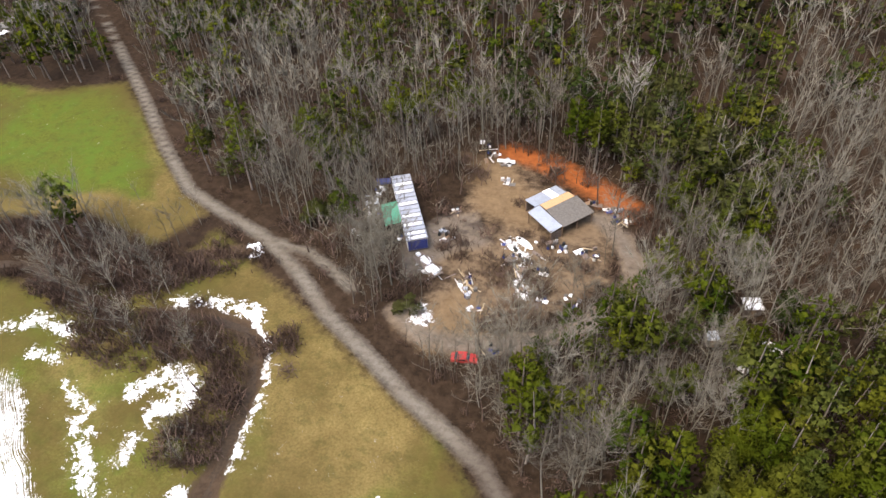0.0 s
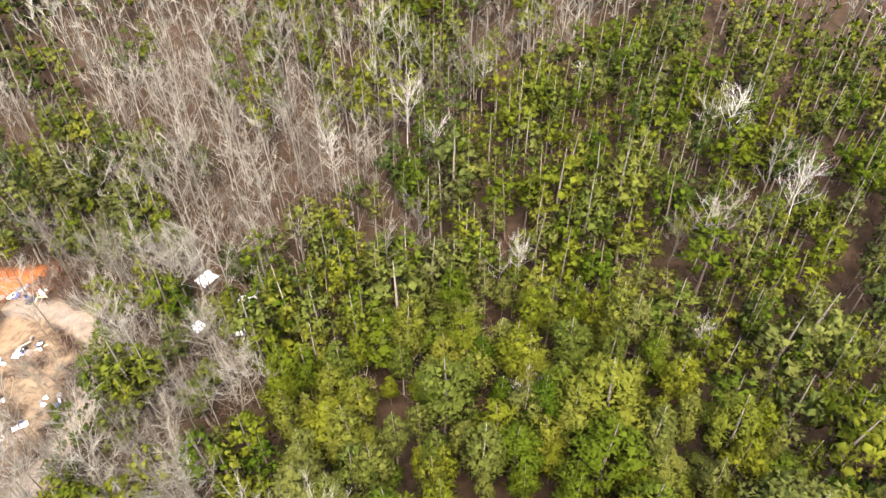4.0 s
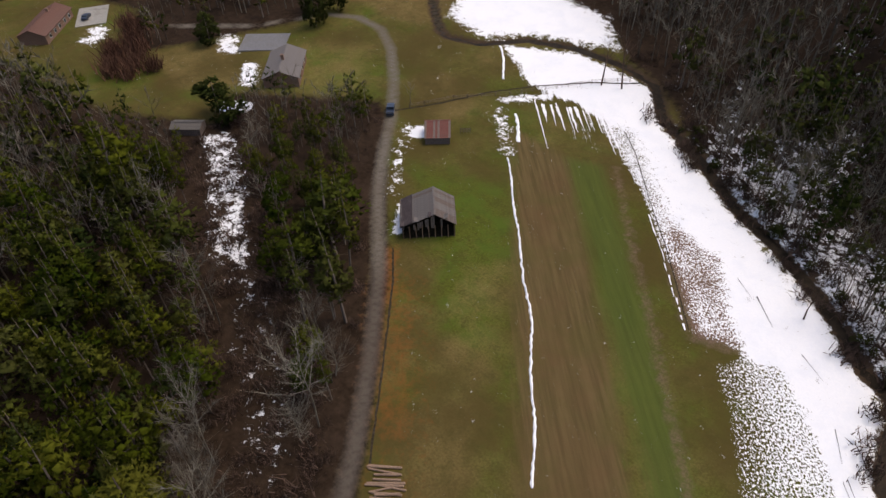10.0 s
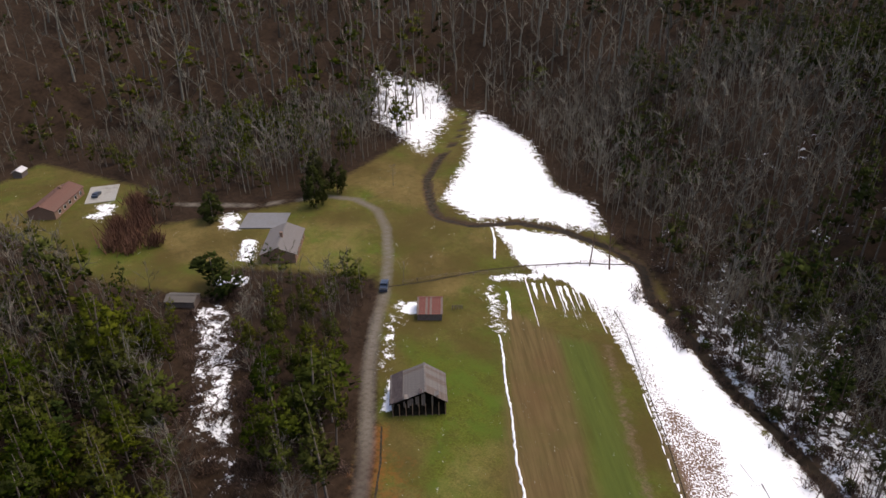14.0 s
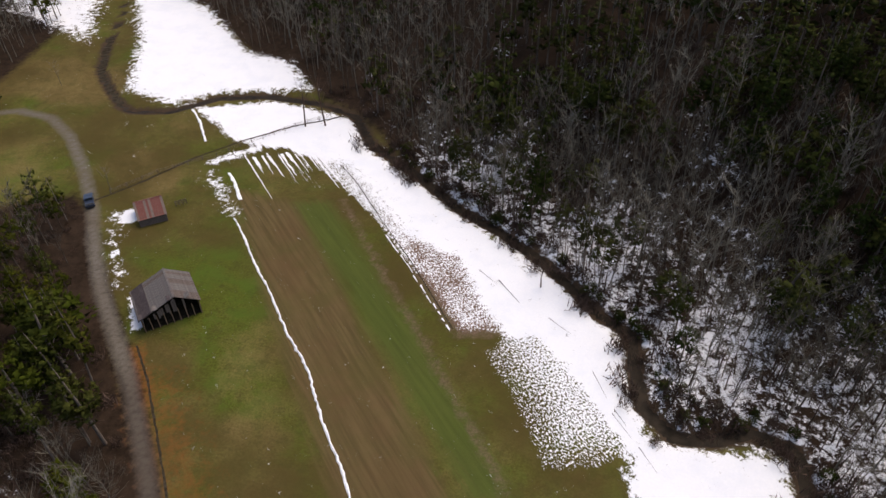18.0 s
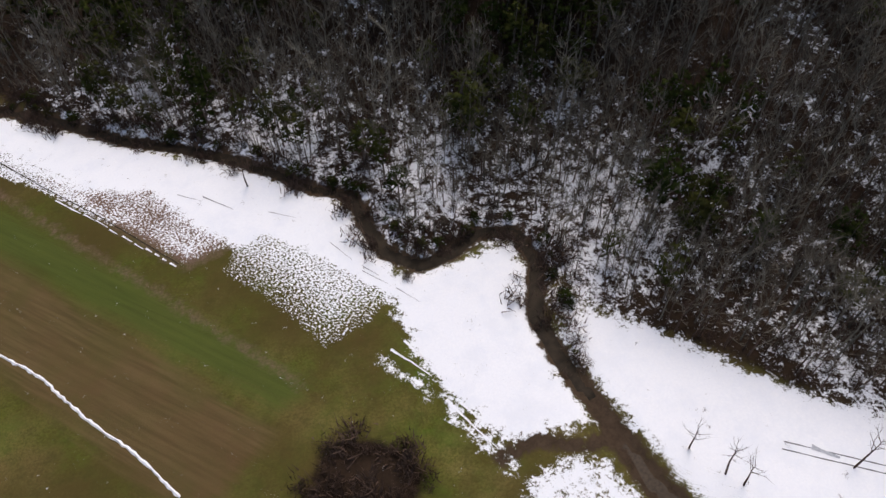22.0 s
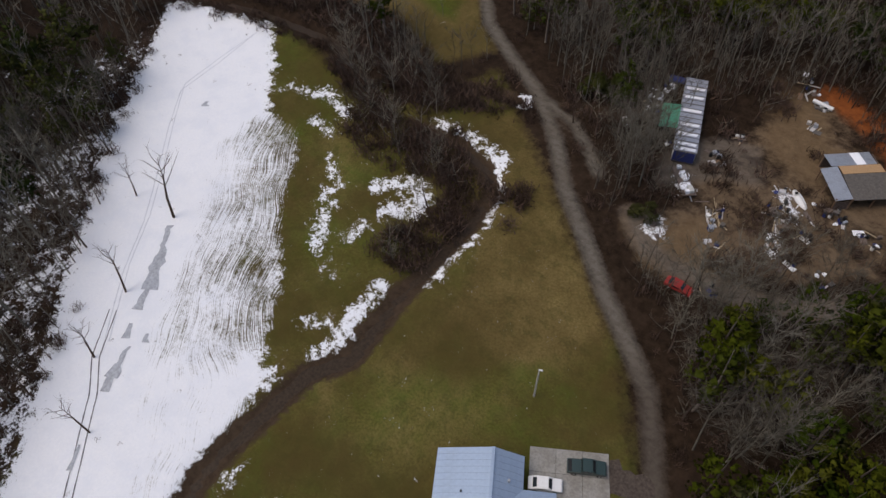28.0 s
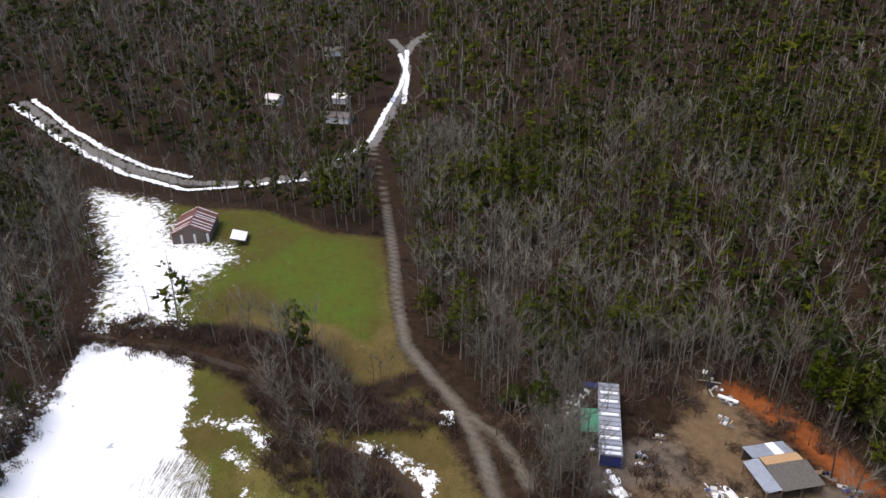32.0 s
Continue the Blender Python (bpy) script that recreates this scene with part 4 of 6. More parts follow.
# beyond the crests nothing can be seen
lim = np.full(len(tx), 215.0)
lim = np.where((az > 4) & (az < 84), 600, lim)
lim = np.where((az < -96) & (az > -174), 520, lim)
lim = np.where((az <= -174) | (az > 128), 250, lim)
lim = np.where((az >= 84) & (az <= 128), 195, lim)
keep &= rr < lim
cells, tx, ty, rr, t_open, t_road = cells[keep], tx[keep], ty[keep], rr[keep], t_open[keep], t_road[keep]
across, along = tx * 0.59 + ty * 0.81, -tx * 0.81 + ty * 0.59
mixv = waves(tx, ty, 60, 21) * np.where((tx * 0.59 + ty * 0.81 > 88) & (tx < 14), 0.16, 0.34) + rng.uniform(-0.35, 0.35, len(tx))
share = np.full(len(tx), 0.42)
share = np.where((tx > 14) & (ty < 92) & (ty > -75) & (across > 0), 0.93, share)          # pine plantation beside the lane
share = np.where((np.hypot(tx + 25, ty - 95) < 48), 0.18, share)                          # bare trees round the cluttered yard
share = np.where((tx < 16) & (ty < 60) & (across > 0), 0.6, share)
share = np.where(across < -60, np.where((across < -110) & (tx > -60) & (tx < 38), 0.7, np.where(tx >= 38, 0.16, np.where(across < -125, 0.55, np.where(tx < -35, 0.24, 0.28)))), share)                                               # shaded hill
share = np.where((across > 88) & (tx < 14), 0.6, share)
share = np.where((across > 150) & (tx > -160), 0.72, share)
share = np.where((tx > 150) & (across > -40), 0.28, share)
share = np.where((along > 90) & (across < 60), np.where(along > 190, 0.5, 0.3), share)
share = np.where((along > 215) & (across >= 60), 0.62, share)
share = np.where((across > 130) & (tx <= 14), 0.72, share)
share = np.where(t_gap[keep] < 13, 0.5, share)
share = np.where((tx < -55) & (across < -50) & (t_open > -16), 0.1, share)
share = np.where((across < -150) & (tx >= 38), 0.62, share)
share = np.where((tx > 150) & (across > -40) & (across < 120), 0.42, share)
share = np.where(yard_in[keep] > -5, 0.0, share)
pine = mixv + share > 0.5
thin = pine & (share > 0.9) & (rng.uniform(0, 1, len(tx)) < 0.16)
pine_near = [pine_shape(100 + i, 1400, 2, 0.025, low=0.30 + 0.05 * (i % 3), spread=0.125 + 0.018 * (i % 4), point=0.8 + 0.25 * (i % 3), boughs=24 + 4 * (i % 3)) for i in range(8)]
pine_mid = [pine_shape(200 + i, 270, 2, 0.038, low=0.30 + 0.05 * (i % 3), spread=0.125 + 0.016 * (i % 4), point=0.8 + 0.25 * (i % 3), boughs=17) for i in range(7)]
pine_low = [pine_shape(250 + i, 50, 2, 0.07, low=0.28, spread=0.13 + 0.02 * (i % 3), boughs=10) for i in range(6)]
pine_far = [pine_shape(300 + i, 34, 2, 0.09, low=0.26, spread=0.15, boughs=6) for i in range(5)]
bare_near = [bare_shape(400 + i, 14, 460, low=0.32 + 0.05 * (i % 3), spread=0.18 + 0.025 * (i % 3), thick=0.62, tw=0.75) for i in range(6)]
bare_mid = [bare_shape(500 + i, 8, 150, low=0.36, spread=0.21, thick=0.68, tw=1.35) for i in range(7)]
bare_low = [bare_shape(550 + i, 4, 74, low=0.36, spread=0.24, thick=0.75, tw=3.2) for i in range(6)]
bare_far = [bare_shape(600 + i, 3, 40, low=0.4, spread=0.3, thick=1.5, tw=3.4) for i in range(5)]
tz = height(tx, ty)
tall = np.where(pine, rng.uniform(13, 21, len(tx)), rng.uniform(11, 20, len(tx)))
tall = np.where(cells[:, 2] > 8, tall * 1.25, tall)
tall = np.where((tx > 100) & (ty < -45) & (ty > -105), tall * 0.62, tall)
edge_small = (t_open > -9) | (t_road < 9)
tall = np.where(edge_small & ~pine, tall * rng.uniform(0.55, 1.0, len(tx)), tall)
girth = tall * np.where(pine, rng.uniform(0.85, 1.3, len(tx)), rng.uniform(0.8, 1.25, len(tx))) * np.where(cells[:, 2] > 8, 1.3, 1.0)
tall = np.where(pine, tall * np.where(rng.uniform(0, 1, len(tx)) < 0.25, 0.6, 1.0), tall)
giant = pine & (rng.uniform(0, 1, len(tx)) < 0.12)
tall, girth = np.where(giant, tall * 1.2, tall), np.where(giant, girth * 1.55, girth)
rows_all = np.stack([tx, ty, tz, tall, girth, rng.uniform(0, 6.28, len(tx)), rng.normal(0, 0.03, len(tx)), rng.normal(0, 0.03, len(tx)), rng.uniform(0, 1, len(tx)), np.zeros(len(tx))], 1)
# the trees of the stretch that the lane passes stand alone
pine_kept = pine & ~thin
solo_zone = (tx > 8) & (tx < 66) & (ty > -30) & (ty < 62) & (rr < 78)
solo_pine = np.flatnonzero(solo_zone & pine_kept)[:170]
solo_zone2 = (np.hypot(tx + 30, ty - 85) < 46) & (ty < 108) & (rr < 118)
solo_bare = np.flatnonzero((solo_zone2 | solo_zone) & ~pine)[:130]
solo = np.zeros(len(tx), bool)
solo[solo_pine] = True
solo[solo_bare] = True
PINE_MATS, BARE_MATS = [PINE_BARK, PINE], [GREY_BARK, GREY_BARK]
pine_protos = [tree_thing("pine_tree", s, PINE_MATS, "tall yellow-green pine with bare lower trunk in the wood", "tree") for s in pine_near]
bare_protos = [tree_thing("bare_tree", s, BARE_MATS, "leafless grey hardwood tree with fine twigs", "tree") for s in bare_near]


def plant(protos, i, used):
    x, y, z, h, g, turn, lx, ly = rows_all[i][:8]
    m = Matrix.Translation((x, y, z)) @ Matrix(((1, 0, lx, 0), (0, 1, ly, 0), (0, 0, 1, 0), (0, 0, 0, 1))) @ Matrix.Rotation(turn, 4, "Z")
    k = i % len(protos)
    if k not in used:
        used.add(k)
        ob = protos[k]
        ob.matrix_world = Matrix.Translation((x, y, z)) @ Matrix.Rotation(turn, 4, "Z") @ Matrix.Diagonal((g, g, h, 1))
    else:
        ob = copy_thing(protos[k], Matrix.Translation((x, y, z)) @ Matrix.Rotation(turn, 4, "Z"))
        ob.scale = (g, g, h)
    ob["group"] = "trees of the wood"


used_p, used_b = set(), set()
for i in solo_pine:
    plant(pine_protos, i, used_p)
for i in solo_bare:
    plant(bare_protos, i, used_b)

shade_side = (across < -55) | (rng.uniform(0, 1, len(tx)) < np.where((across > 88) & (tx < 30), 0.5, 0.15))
for name, pick, mats, mid_s, low_s, far_s, label in (
        ("pine_wood", pine_kept & ~shade_side, PINE_MATS, pine_mid, pine_low, pine_far, "dense stand of yellow-green pines over the hillside"),
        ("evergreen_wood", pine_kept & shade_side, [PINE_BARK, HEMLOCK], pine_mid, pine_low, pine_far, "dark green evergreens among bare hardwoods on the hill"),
        ("bare_wood", ~pine, BARE_MATS, bare_mid, bare_low, bare_far, "leafless grey-brown hardwood forest on the hillside")):
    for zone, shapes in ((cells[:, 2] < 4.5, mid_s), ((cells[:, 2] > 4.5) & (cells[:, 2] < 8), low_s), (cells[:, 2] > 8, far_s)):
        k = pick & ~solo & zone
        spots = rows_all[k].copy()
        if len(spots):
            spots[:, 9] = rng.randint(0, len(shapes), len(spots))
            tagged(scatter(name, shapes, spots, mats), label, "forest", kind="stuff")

BANK_BELT = [(60, -142), (36, -126), (22, -118.5), (12, -111), (5, -105.5), (-1, -100), (-8, -96), (-12, -88), (-14, -80), (-17, -75.5), (-24, -77.5), (-32, -79), (-38, -72), (-39, -64), (-34, -56), (-34, -47)]
# brush: under the trees, along the creek and the lane
bush_shapes = [bush_shape(700 + i, 58) for i in range(4)]
bx, by = rng.uniform(-170, 150, 27000), rng.uniform(-170, 140, 27000)
bx[:1800], by[:1800] = rng.uniform(-118, -46, 1800), rng.uniform(14, 72, 1800)
b_open = np.maximum.reduce([inside(bx, by, p) for p in (OPEN_FIELD, MEADOW, YARD, HOMES)])
b_road = seg_distance(bx, by, ROAD)
b_creek = seg_distance(bx, by, CREEK)
b_brush = np.minimum.reduce([seg_distance(bx, by, BRANCH), seg_distance(bx, by, CREEK[-10:-5]), seg_distance(bx, by, [(-96, 62), (-110, 62), (-128, 64), (-147, 54), (-168, 42)]) - 2])
wild = (b_open < -1) & (b_road > 3.4) & (b_creek > 2.2) & (rng.uniform(0, 1, len(bx)) < np.where(bx * 0.59 + by * 0.81 < -55, 0.27, 0.16))
damp = (b_brush < 6.5) & (b_creek > 1.8) & (b_road > 3.5) & (rng.uniform(0, 1, len(bx)) < 0.8)
damp |= (inside(bx, by, YARD) > -4) & (seg_distance(bx, by, LOOP) > 3) & (np.hypot(bx + 24.5, by - 110.5) > 8) & (seg_distance(bx, by, [(-62, 111), (-46, 88)]) > 4.5) & (waves(bx, by, 16, 31) > 0.15) & (rng.uniform(0, 1, len(bx)) < 0.6)
LOOP_BRUSH = [(-115, 58), (-102, 71), (-92, 66), (-88.5, 60), (-78, 59.5), (-68.5, 58), (-63, 51), (-61.5, 43.5), (-59.5, 35.5), (-62.3, 29), (-69.7, 33.4), (-67.3, 43.1), (-72.3, 51.5), (-85.4, 44.4), (-97.4, 45.3), (-107.7, 51.4)]
damp |= (inside(bx, by, LOOP_BRUSH) > 0) & (b_creek > 1.0) & (waves(bx, by, 18, 8) > -0.55) & (rng.uniform(0, 1, len(bx)) < 0.62)
damp |= (seg_distance(bx, by, GAP_STRIP) < 9) & (b_road > 3.5) & (rng.uniform(0, 1, len(bx)) < 0.4)
damp |= (seg_distance(bx, by, CREEK[13:29]) < 4.2) & (b_creek > 1.7) & (waves(bx, by, 22, 44) > -0.1) & (rng.uniform(0, 1, len(bx)) < 0.75)
damp |= (inside(bx, by, MID_BRUSH) > -1) & (rng.uniform(0, 1, len(bx)) < 0.5)
damp |= (inside(bx, by, DARK_PATCH) > 0) & (waves(bx, by, 9, 5) > -0.5)
damp |= (seg_distance(bx, by, [(-60, 34), (-64, 46), (-70, 56), (-80, 57)]) < 1.6 + 1.5 * waves(bx, by, 14, 3)) & (b_creek > 0.7) & (rng.uniform(0, 1, len(bx)) < 0.55)
belt = (seg_distance(bx, by, BANK_BELT) < 3.4) & (b_creek > 0.8)
damp |= belt
outer_bank = np.minimum(seg_distance(bx, by, [(-87, 63), (-82, 66.5), (-77, 66), (-70, 65.5), (-64, 62)]), seg_distance(bx, by, [(-60, 56), (-57, 49), (-55.5, 43), (-54, 37)]))
outer_bank = np.minimum(outer_bank, np.minimum(seg_distance(bx, by, [(-60, 31), (-60, 25), (-57, 20), (-58.5, 14)]), seg_distance(bx, by, [(-78, 46), (-74, 49), (-73, 43)])))
k = (wild | damp) & (seg_distance(bx, by, LOOP) > 2.8) & (outer_bank > 2.4)
hz = rng.uniform(0.7, 2.4, k.sum()) * np.where(damp[k], 1.35, 1.0)
b_rows = np.stack([bx[k], by[k], height(bx[k], by[k]), hz, hz * rng.uniform(1.0, 1.7, k.sum()), rng.uniform(0, 6.28, k.sum()), 0 * hz, 0 * hz, rng.uniform(0, 1, k.sum()),
                   rng.randint(0, 4, k.sum())], 1)
tagged(scatter("brush", bush_shapes, b_rows, [TWIG]), "tangled leafless brown brush along creek and lane", "undergrowth", kind="stuff")

# young growth below the taller trees
sx, sy = rng.uniform(-150, 70, 9000), rng.uniform(-175, 150, 9000)
s_open = np.maximum.reduce([inside(sx, sy, p) for p in (OPEN_FIELD, MEADOW, HOMES, YARD_CORE)])
s_shade = (sx * 0.59 + sy * 0.81 < -58)
s_yard = (np.hypot(sx + 28, sy - 92) < 48) | ((sx * 0.59 + sy * 0.81 > 60) & (np.hypot(sx + 10, sy - 100) < 75))
s_loop = inside(sx, sy, LOOP_BRUSH) > 0
k = ((s_open < -1.5) | s_loop) & (s_shade | s_yard | s_loop) & (seg_distance(sx, sy, ROAD) > 4.5) & (seg_distance(sx, sy, CREEK) > 2.6) & (seg_distance(sx, sy, LOOP) > 3.5) & (np.hypot(sx, sy) < 165)
k &= (seg_distance(sx, sy, [(-63, 112), (-42, 84)]) > 5) & (np.hypot(sx + 24.5, sy - 110.5) > 9) & (rng.uniform(0, 1, len(sx)) < np.where(s_shade, 0.85, 0.55))
n = int(k.sum())
hz = rng.uniform(4, 9.5, n)
young = [bare_shape(750 + i, 4, 40, low=0.25, spread=0.3, thick=1.3, tw=2.4) for i in range(5)]
y_rows = np.stack([sx[k], sy[k], height(sx[k], sy[k]), hz, hz * rng.uniform(0.9, 1.4, n), rng.uniform(0, 6.28, n), rng.normal(0, 0.06, n), rng.normal(0, 0.06, n), rng.uniform(0, 1, n), rng.randint(0, 5, n)], 1)
tagged(scatter("young_wood", young, y_rows, [TWIG, GREY_BARK]), "thin leafless saplings crowding below taller trees", "saplings", kind="stuff")

# evergreen shrubs crowd the far bank of the creek
shrub_shapes = [pine_shape(770 + i, 90, 3, 0.13, low=0.05, spread=0.42, point=0.8) for i in range(4)]
shrub_rows = []
for (ax, ay), (cx, cy) in zip(BANK_BELT[:-1], BANK_BELT[1:]):
    for i in range(int(math.hypot(cx - ax, cy - ay) / 1.5)):
        u = rng.uniform()
        x, y = ax + (cx - ax) * u + rng.normal(0, 1.5), ay + (cy - ay) * u + rng.normal(0, 1.5)
        if seg_distance(np.array([x]), np.array([y]), CREEK)[0] > 1.3 and rng.uniform() < 0.75:
            h = rng.uniform(1.2, 3.2)
            shrub_rows.append((x, y, ground_z(x, y), h, h * rng.uniform(1.0, 1.6), rng.uniform(0, 6.28), 0, 0, rng.uniform(), rng.randint(4)))
tagged(scatter("bank_shrubs", shrub_shapes, shrub_rows, [TWIG, HEMLOCK]), "dark evergreen shrubs crowding the creek bank", "shrubs", kind="stuff")

# dead weeds that stand through the snow
wx_, wy_ = rng.uniform(-150, 130, 9000), rng.uniform(-170, 50, 9000)
w_in = np.maximum.reduce([inside(wx_, wy_, p) for p in (SNOW_LEFT, SNOW_BANK, SNOW_UP)])
k = (w_in > 0.5) & (waves(wx_, wy_, 13, 61) > 0.45) & (seg_distance(wx_, wy_, CREEK) > 2.2) & (rng.uniform(0, 1, len(wx_)) < 0.55)
n = int(k.sum())
hz = rng.uniform(0.25, 0.8, n)
weed_rows = np.stack([wx_[k], wy_[k], height(wx_[k], wy_[k]), hz, hz * rng.uniform(0.8, 1.5, n), rng.uniform(0, 6.28, n), 0 * hz, 0 * hz, rng.uniform(0, 1, n), rng.randint(0, 4, n)], 1)
tagged(scatter("weeds", [bush_shape(780 + i, 16) for i in range(4)], weed_rows, [TWIG]), "dead brown weed stalks standing through the snow", "weeds", kind="stuff")

# ---------------------------------------------------------------- builders for things
STEEL_BLUE = plain("blue_metal_roof", (0.30, 0.385, 0.50), 0.45, 0.2, var=0.06, scale=0.35, fine=2.0, wear=0.08, spec=0.5)
SILVER = plain("silver_metal_roof", (0.38, 0.40, 0.43), 0.4, 0.5, var=0.15, scale=0.6, fine=4.0, wear=0.3, spec=0.5)
GREY_TIN = plain("weathered_tin", (0.125, 0.112, 0.104), 0.75, 0.15, var=0.35, scale=0.5, fine=3.0, dirt=(0.14, 0.08, 0.06), wear=0.5)
RUST_TIN = plain("rusted_tin", (0.13, 0.045, 0.034), 0.75, 0.15, var=0.4, scale=0.6, fine=3.0, dirt=(0.3, 0.26, 0.23), wear=0.35)
PALE_TIN = plain("pale_tin", (0.62, 0.6, 0.58), 0.5, 0.4, var=0.15, wear=0.4, dirt=(0.25, 0.12, 0.08))
OLD_WOOD = plain("weathered_boards", (0.13, 0.10, 0.085), 0.9, var=0.4, scale=0.8, fine=5.0)
BROWN_WOOD = plain("brown_timber", (0.19, 0.12, 0.075), 0.85, var=0.35)
PLY = plain("plywood_roofing", (0.40, 0.25, 0.13), 0.85, var=0.2)
TAR = plain("dark_roll_roofing", (0.105, 0.095, 0.085), 0.9, var=0.25, scale=0.4, fine=2.5)
SHINGLE = plain("grey_shingles", (0.135, 0.122, 0.116), 0.9, var=0.22, scale=0.4, fine=6.0)
RED_SHINGLE = plain("red_brown_shingles", (0.12, 0.06, 0.045), 0.9, var=0.25, scale=0.4, fine=6.0)
BRICK = plain("brown_brick_wall", (0.22, 0.13, 0.09), 0.9, var=0.3, fine=9.0)
SIDING = plain("pale_siding", (0.58, 0.57, 0.54), 0.7, var=0.08, wear=0.2)
CONCRETE = plain("pale_concrete", (0.27, 0.26, 0.235), 0.9, var=0.2, scale=0.3, fine=3.0, wear=0.6)
ASPHALT = plain("grey_asphalt", (0.145, 0.145, 0.15), 0.9, var=0.2, scale=0.3, fine=3.0, wear=0.3)
WHITE = plain("white_paint", (0.75, 0.75, 0.74), 0.5, var=0.06, wear=0.15)
TARP_GREEN = plain("green_tarp", (0.07, 0.27, 0.17), 0.6, var=0.2, wear=0.25)
TARP_BLUE = plain("blue_tarp", (0.03, 0.04, 0.15), 0.55, var=0.2, wear=0.15)
RED = plain("red_paint", (0.36, 0.03, 0.024), 0.45, var=0.2, wear=0.2)
DARK_GREEN = plain("dark_green_paint", (0.03, 0.055, 0.05), 0.3, 0.2, var=0.1, wear=0.05, spec=0.6)
NAVY = plain("dark_blue_paint", (0.03, 0.045, 0.075), 0.3, 0.2, var=0.1, wear=0.05, spec=0.6)
RUBBER = plain("black_rubber", (0.02, 0.02, 0.02), 0.85, var=0.1, wear=0.2)
CHROME = plain("wheel_metal", (0.5, 0.5, 0.5), 0.35, 0.8, var=0.1, wear=0.1)
GLASS = plain("dark_window_glass", (0.025, 0.03, 0.035), 0.08, 0.0, var=0.05, wear=0.0, spec=0.7)
SNOW = plain("settled_snow", (0.86, 0.87, 0.9), 0.9, var=0.04, fine=2.0, wear=0.0)
LOG = plain("log_bark", (0.24, 0.16, 0.11), 0.9, var=0.4, fine=6.0)
CUT = plain("cut_wood", (0.36, 0.28, 0.18), 0.85, var=0.2)


def part(name, bm, material, parent, label=""):
    """Links a bmesh as one mesh under a thing or a part."""
    bmesh.ops.recalc_face_normals(bm, faces=bm.faces)
    me = bpy.data.meshes.new(name)
    bm.to_mesh(me); bm.free()
    me.materials.append(material)
    ob = new(name, me)
    ob.parent = parent
    if label:
        ob["label"] = label
    return ob


def again(ob, parent, m):
    """The same mesh once more, as an object of its own."""
    c = new(ob.name.split(".")[0], ob.data)
    c.parent = parent
    c.matrix_local = m
    return c


def thing(name, x, y, turn, label, category, z=None, group=""):
    root = new(name)
    root.matrix_world = pose(x, y, ground_z(x, y) if z is None else z, 0, 0, turn)
    return tagged(root, label, category, group)


def block(x0, x1, y0, y1, z0, z1, bm=None, bevel=0.0):
    bm = bm or bmesh.new()
    v = [bm.verts.new((x, y, z)) for z in (z0, z1) for x, y in ((x0, y0), (x1, y0), (x1, y1), (x0, y1))]
    fs = [bm.faces.new([v[i] for i in f]) for f in ((3, 2, 1, 0), (4, 5, 6, 7), (0, 1, 5, 4), (1, 2, 6, 5), (2, 3, 7, 6), (3, 0, 4, 7))]
    if bevel:
        bmesh.ops.bevel(bm, geom=list({e for f in fs for e in f.edges}), offset=bevel, segments=1, affect="EDGES")
    return bm


def slab(p, q, r, s, thick, bm=None):
    """A sheet with four corners and a thickness downwards."""
    bm = bm or bmesh.new()
    top = [bm.verts.new(c) for c in (p, q, r, s)]
    low = [bm.verts.new((c[0], c[1], c[2] - thick)) for c in (p, q, r, s)]
    bm.faces.new(top); bm.faces.new(low[::-1])
    for i in range(4):
        j = (i + 1) % 4
        bm.faces.new((top[i], low[i], low[j], top[j]))
    return bm


def prism(profile, y0, y1, bm=None):
    """A profile in x, z drawn out along y."""
    bm = bm or bmesh.new()
    a = [bm.verts.new((x, y0, z)) for x, z in profile]
    b = [bm.verts.new((x, y1, z)) for x, z in profile]
    bm.faces.new(a); bm.faces.new(b[::-1])
    n = len(profile)
    for i in range(n):
        j = (i + 1) % n
        bm.faces.new((a[i], b[i], b[j], a[j]))
    return bm


def rod(a, b, ra, rb=None, sides=8, bm=None):
    bm = bm or bmesh.new()
    a, b = Vector(a), Vector(b)
    rb = ra if rb is None else rb
    q = (b - a).to_track_quat("Z", "Y")
    rings = []
    for c, r in ((a, ra), (b, rb)):
        rings.append([bm.verts.new(c + q @ Vector((r * math.cos(6.2832 * k / sides), r * math.sin(6.2832 * k / sides), 0))) for k in range(sides)])
    bm.faces.new(rings[0][::-1]); bm.faces.new(rings[1])
    for k in range(sides):
        j = (k + 1) % sides
        bm.faces.new((rings[0][k], rings[0][j], rings[1][j], rings[1][k]))
    return bm


def roof_panels(parent, x0, x1, eave, ridge, step, material, name="panel", second=None, share=0.0, rnd=None):
    """Ribbed sheets side by side on a slope; eave and ridge are (y, z)."""
    n = max(1, round((x1 - x0) / step))
    w = (x1 - x0) / n
    (ye, ze), (yr, zr) = eave, ridge
    protos = {}
    for i in range(n):
        mat = second if second and rnd.random() < share else material
        m = Matrix.Translation((x0 + i * w, 0, (rnd.uniform(0, 0.03) if rnd and second else 0)))
        if mat.name not in protos:
            bm = slab((0.01, ye, ze + 0.05), (w - 0.01, ye, ze + 0.05), (w - 0.01, yr, zr + 0.05), (0.01, yr, zr + 0.05), 0.05)
            slab((w - 0.04, ye, ze + 0.06), (w - 0.015, ye, ze + 0.06), (w - 0.015, yr, zr + 0.06), (w - 0.04, yr, zr + 0.06), 0.02, bm)
            ob = part(name, bm, mat, parent)
            ob.matrix_local = m
            protos[mat.name] = ob
        else:
            again(protos[mat.name], parent, m)


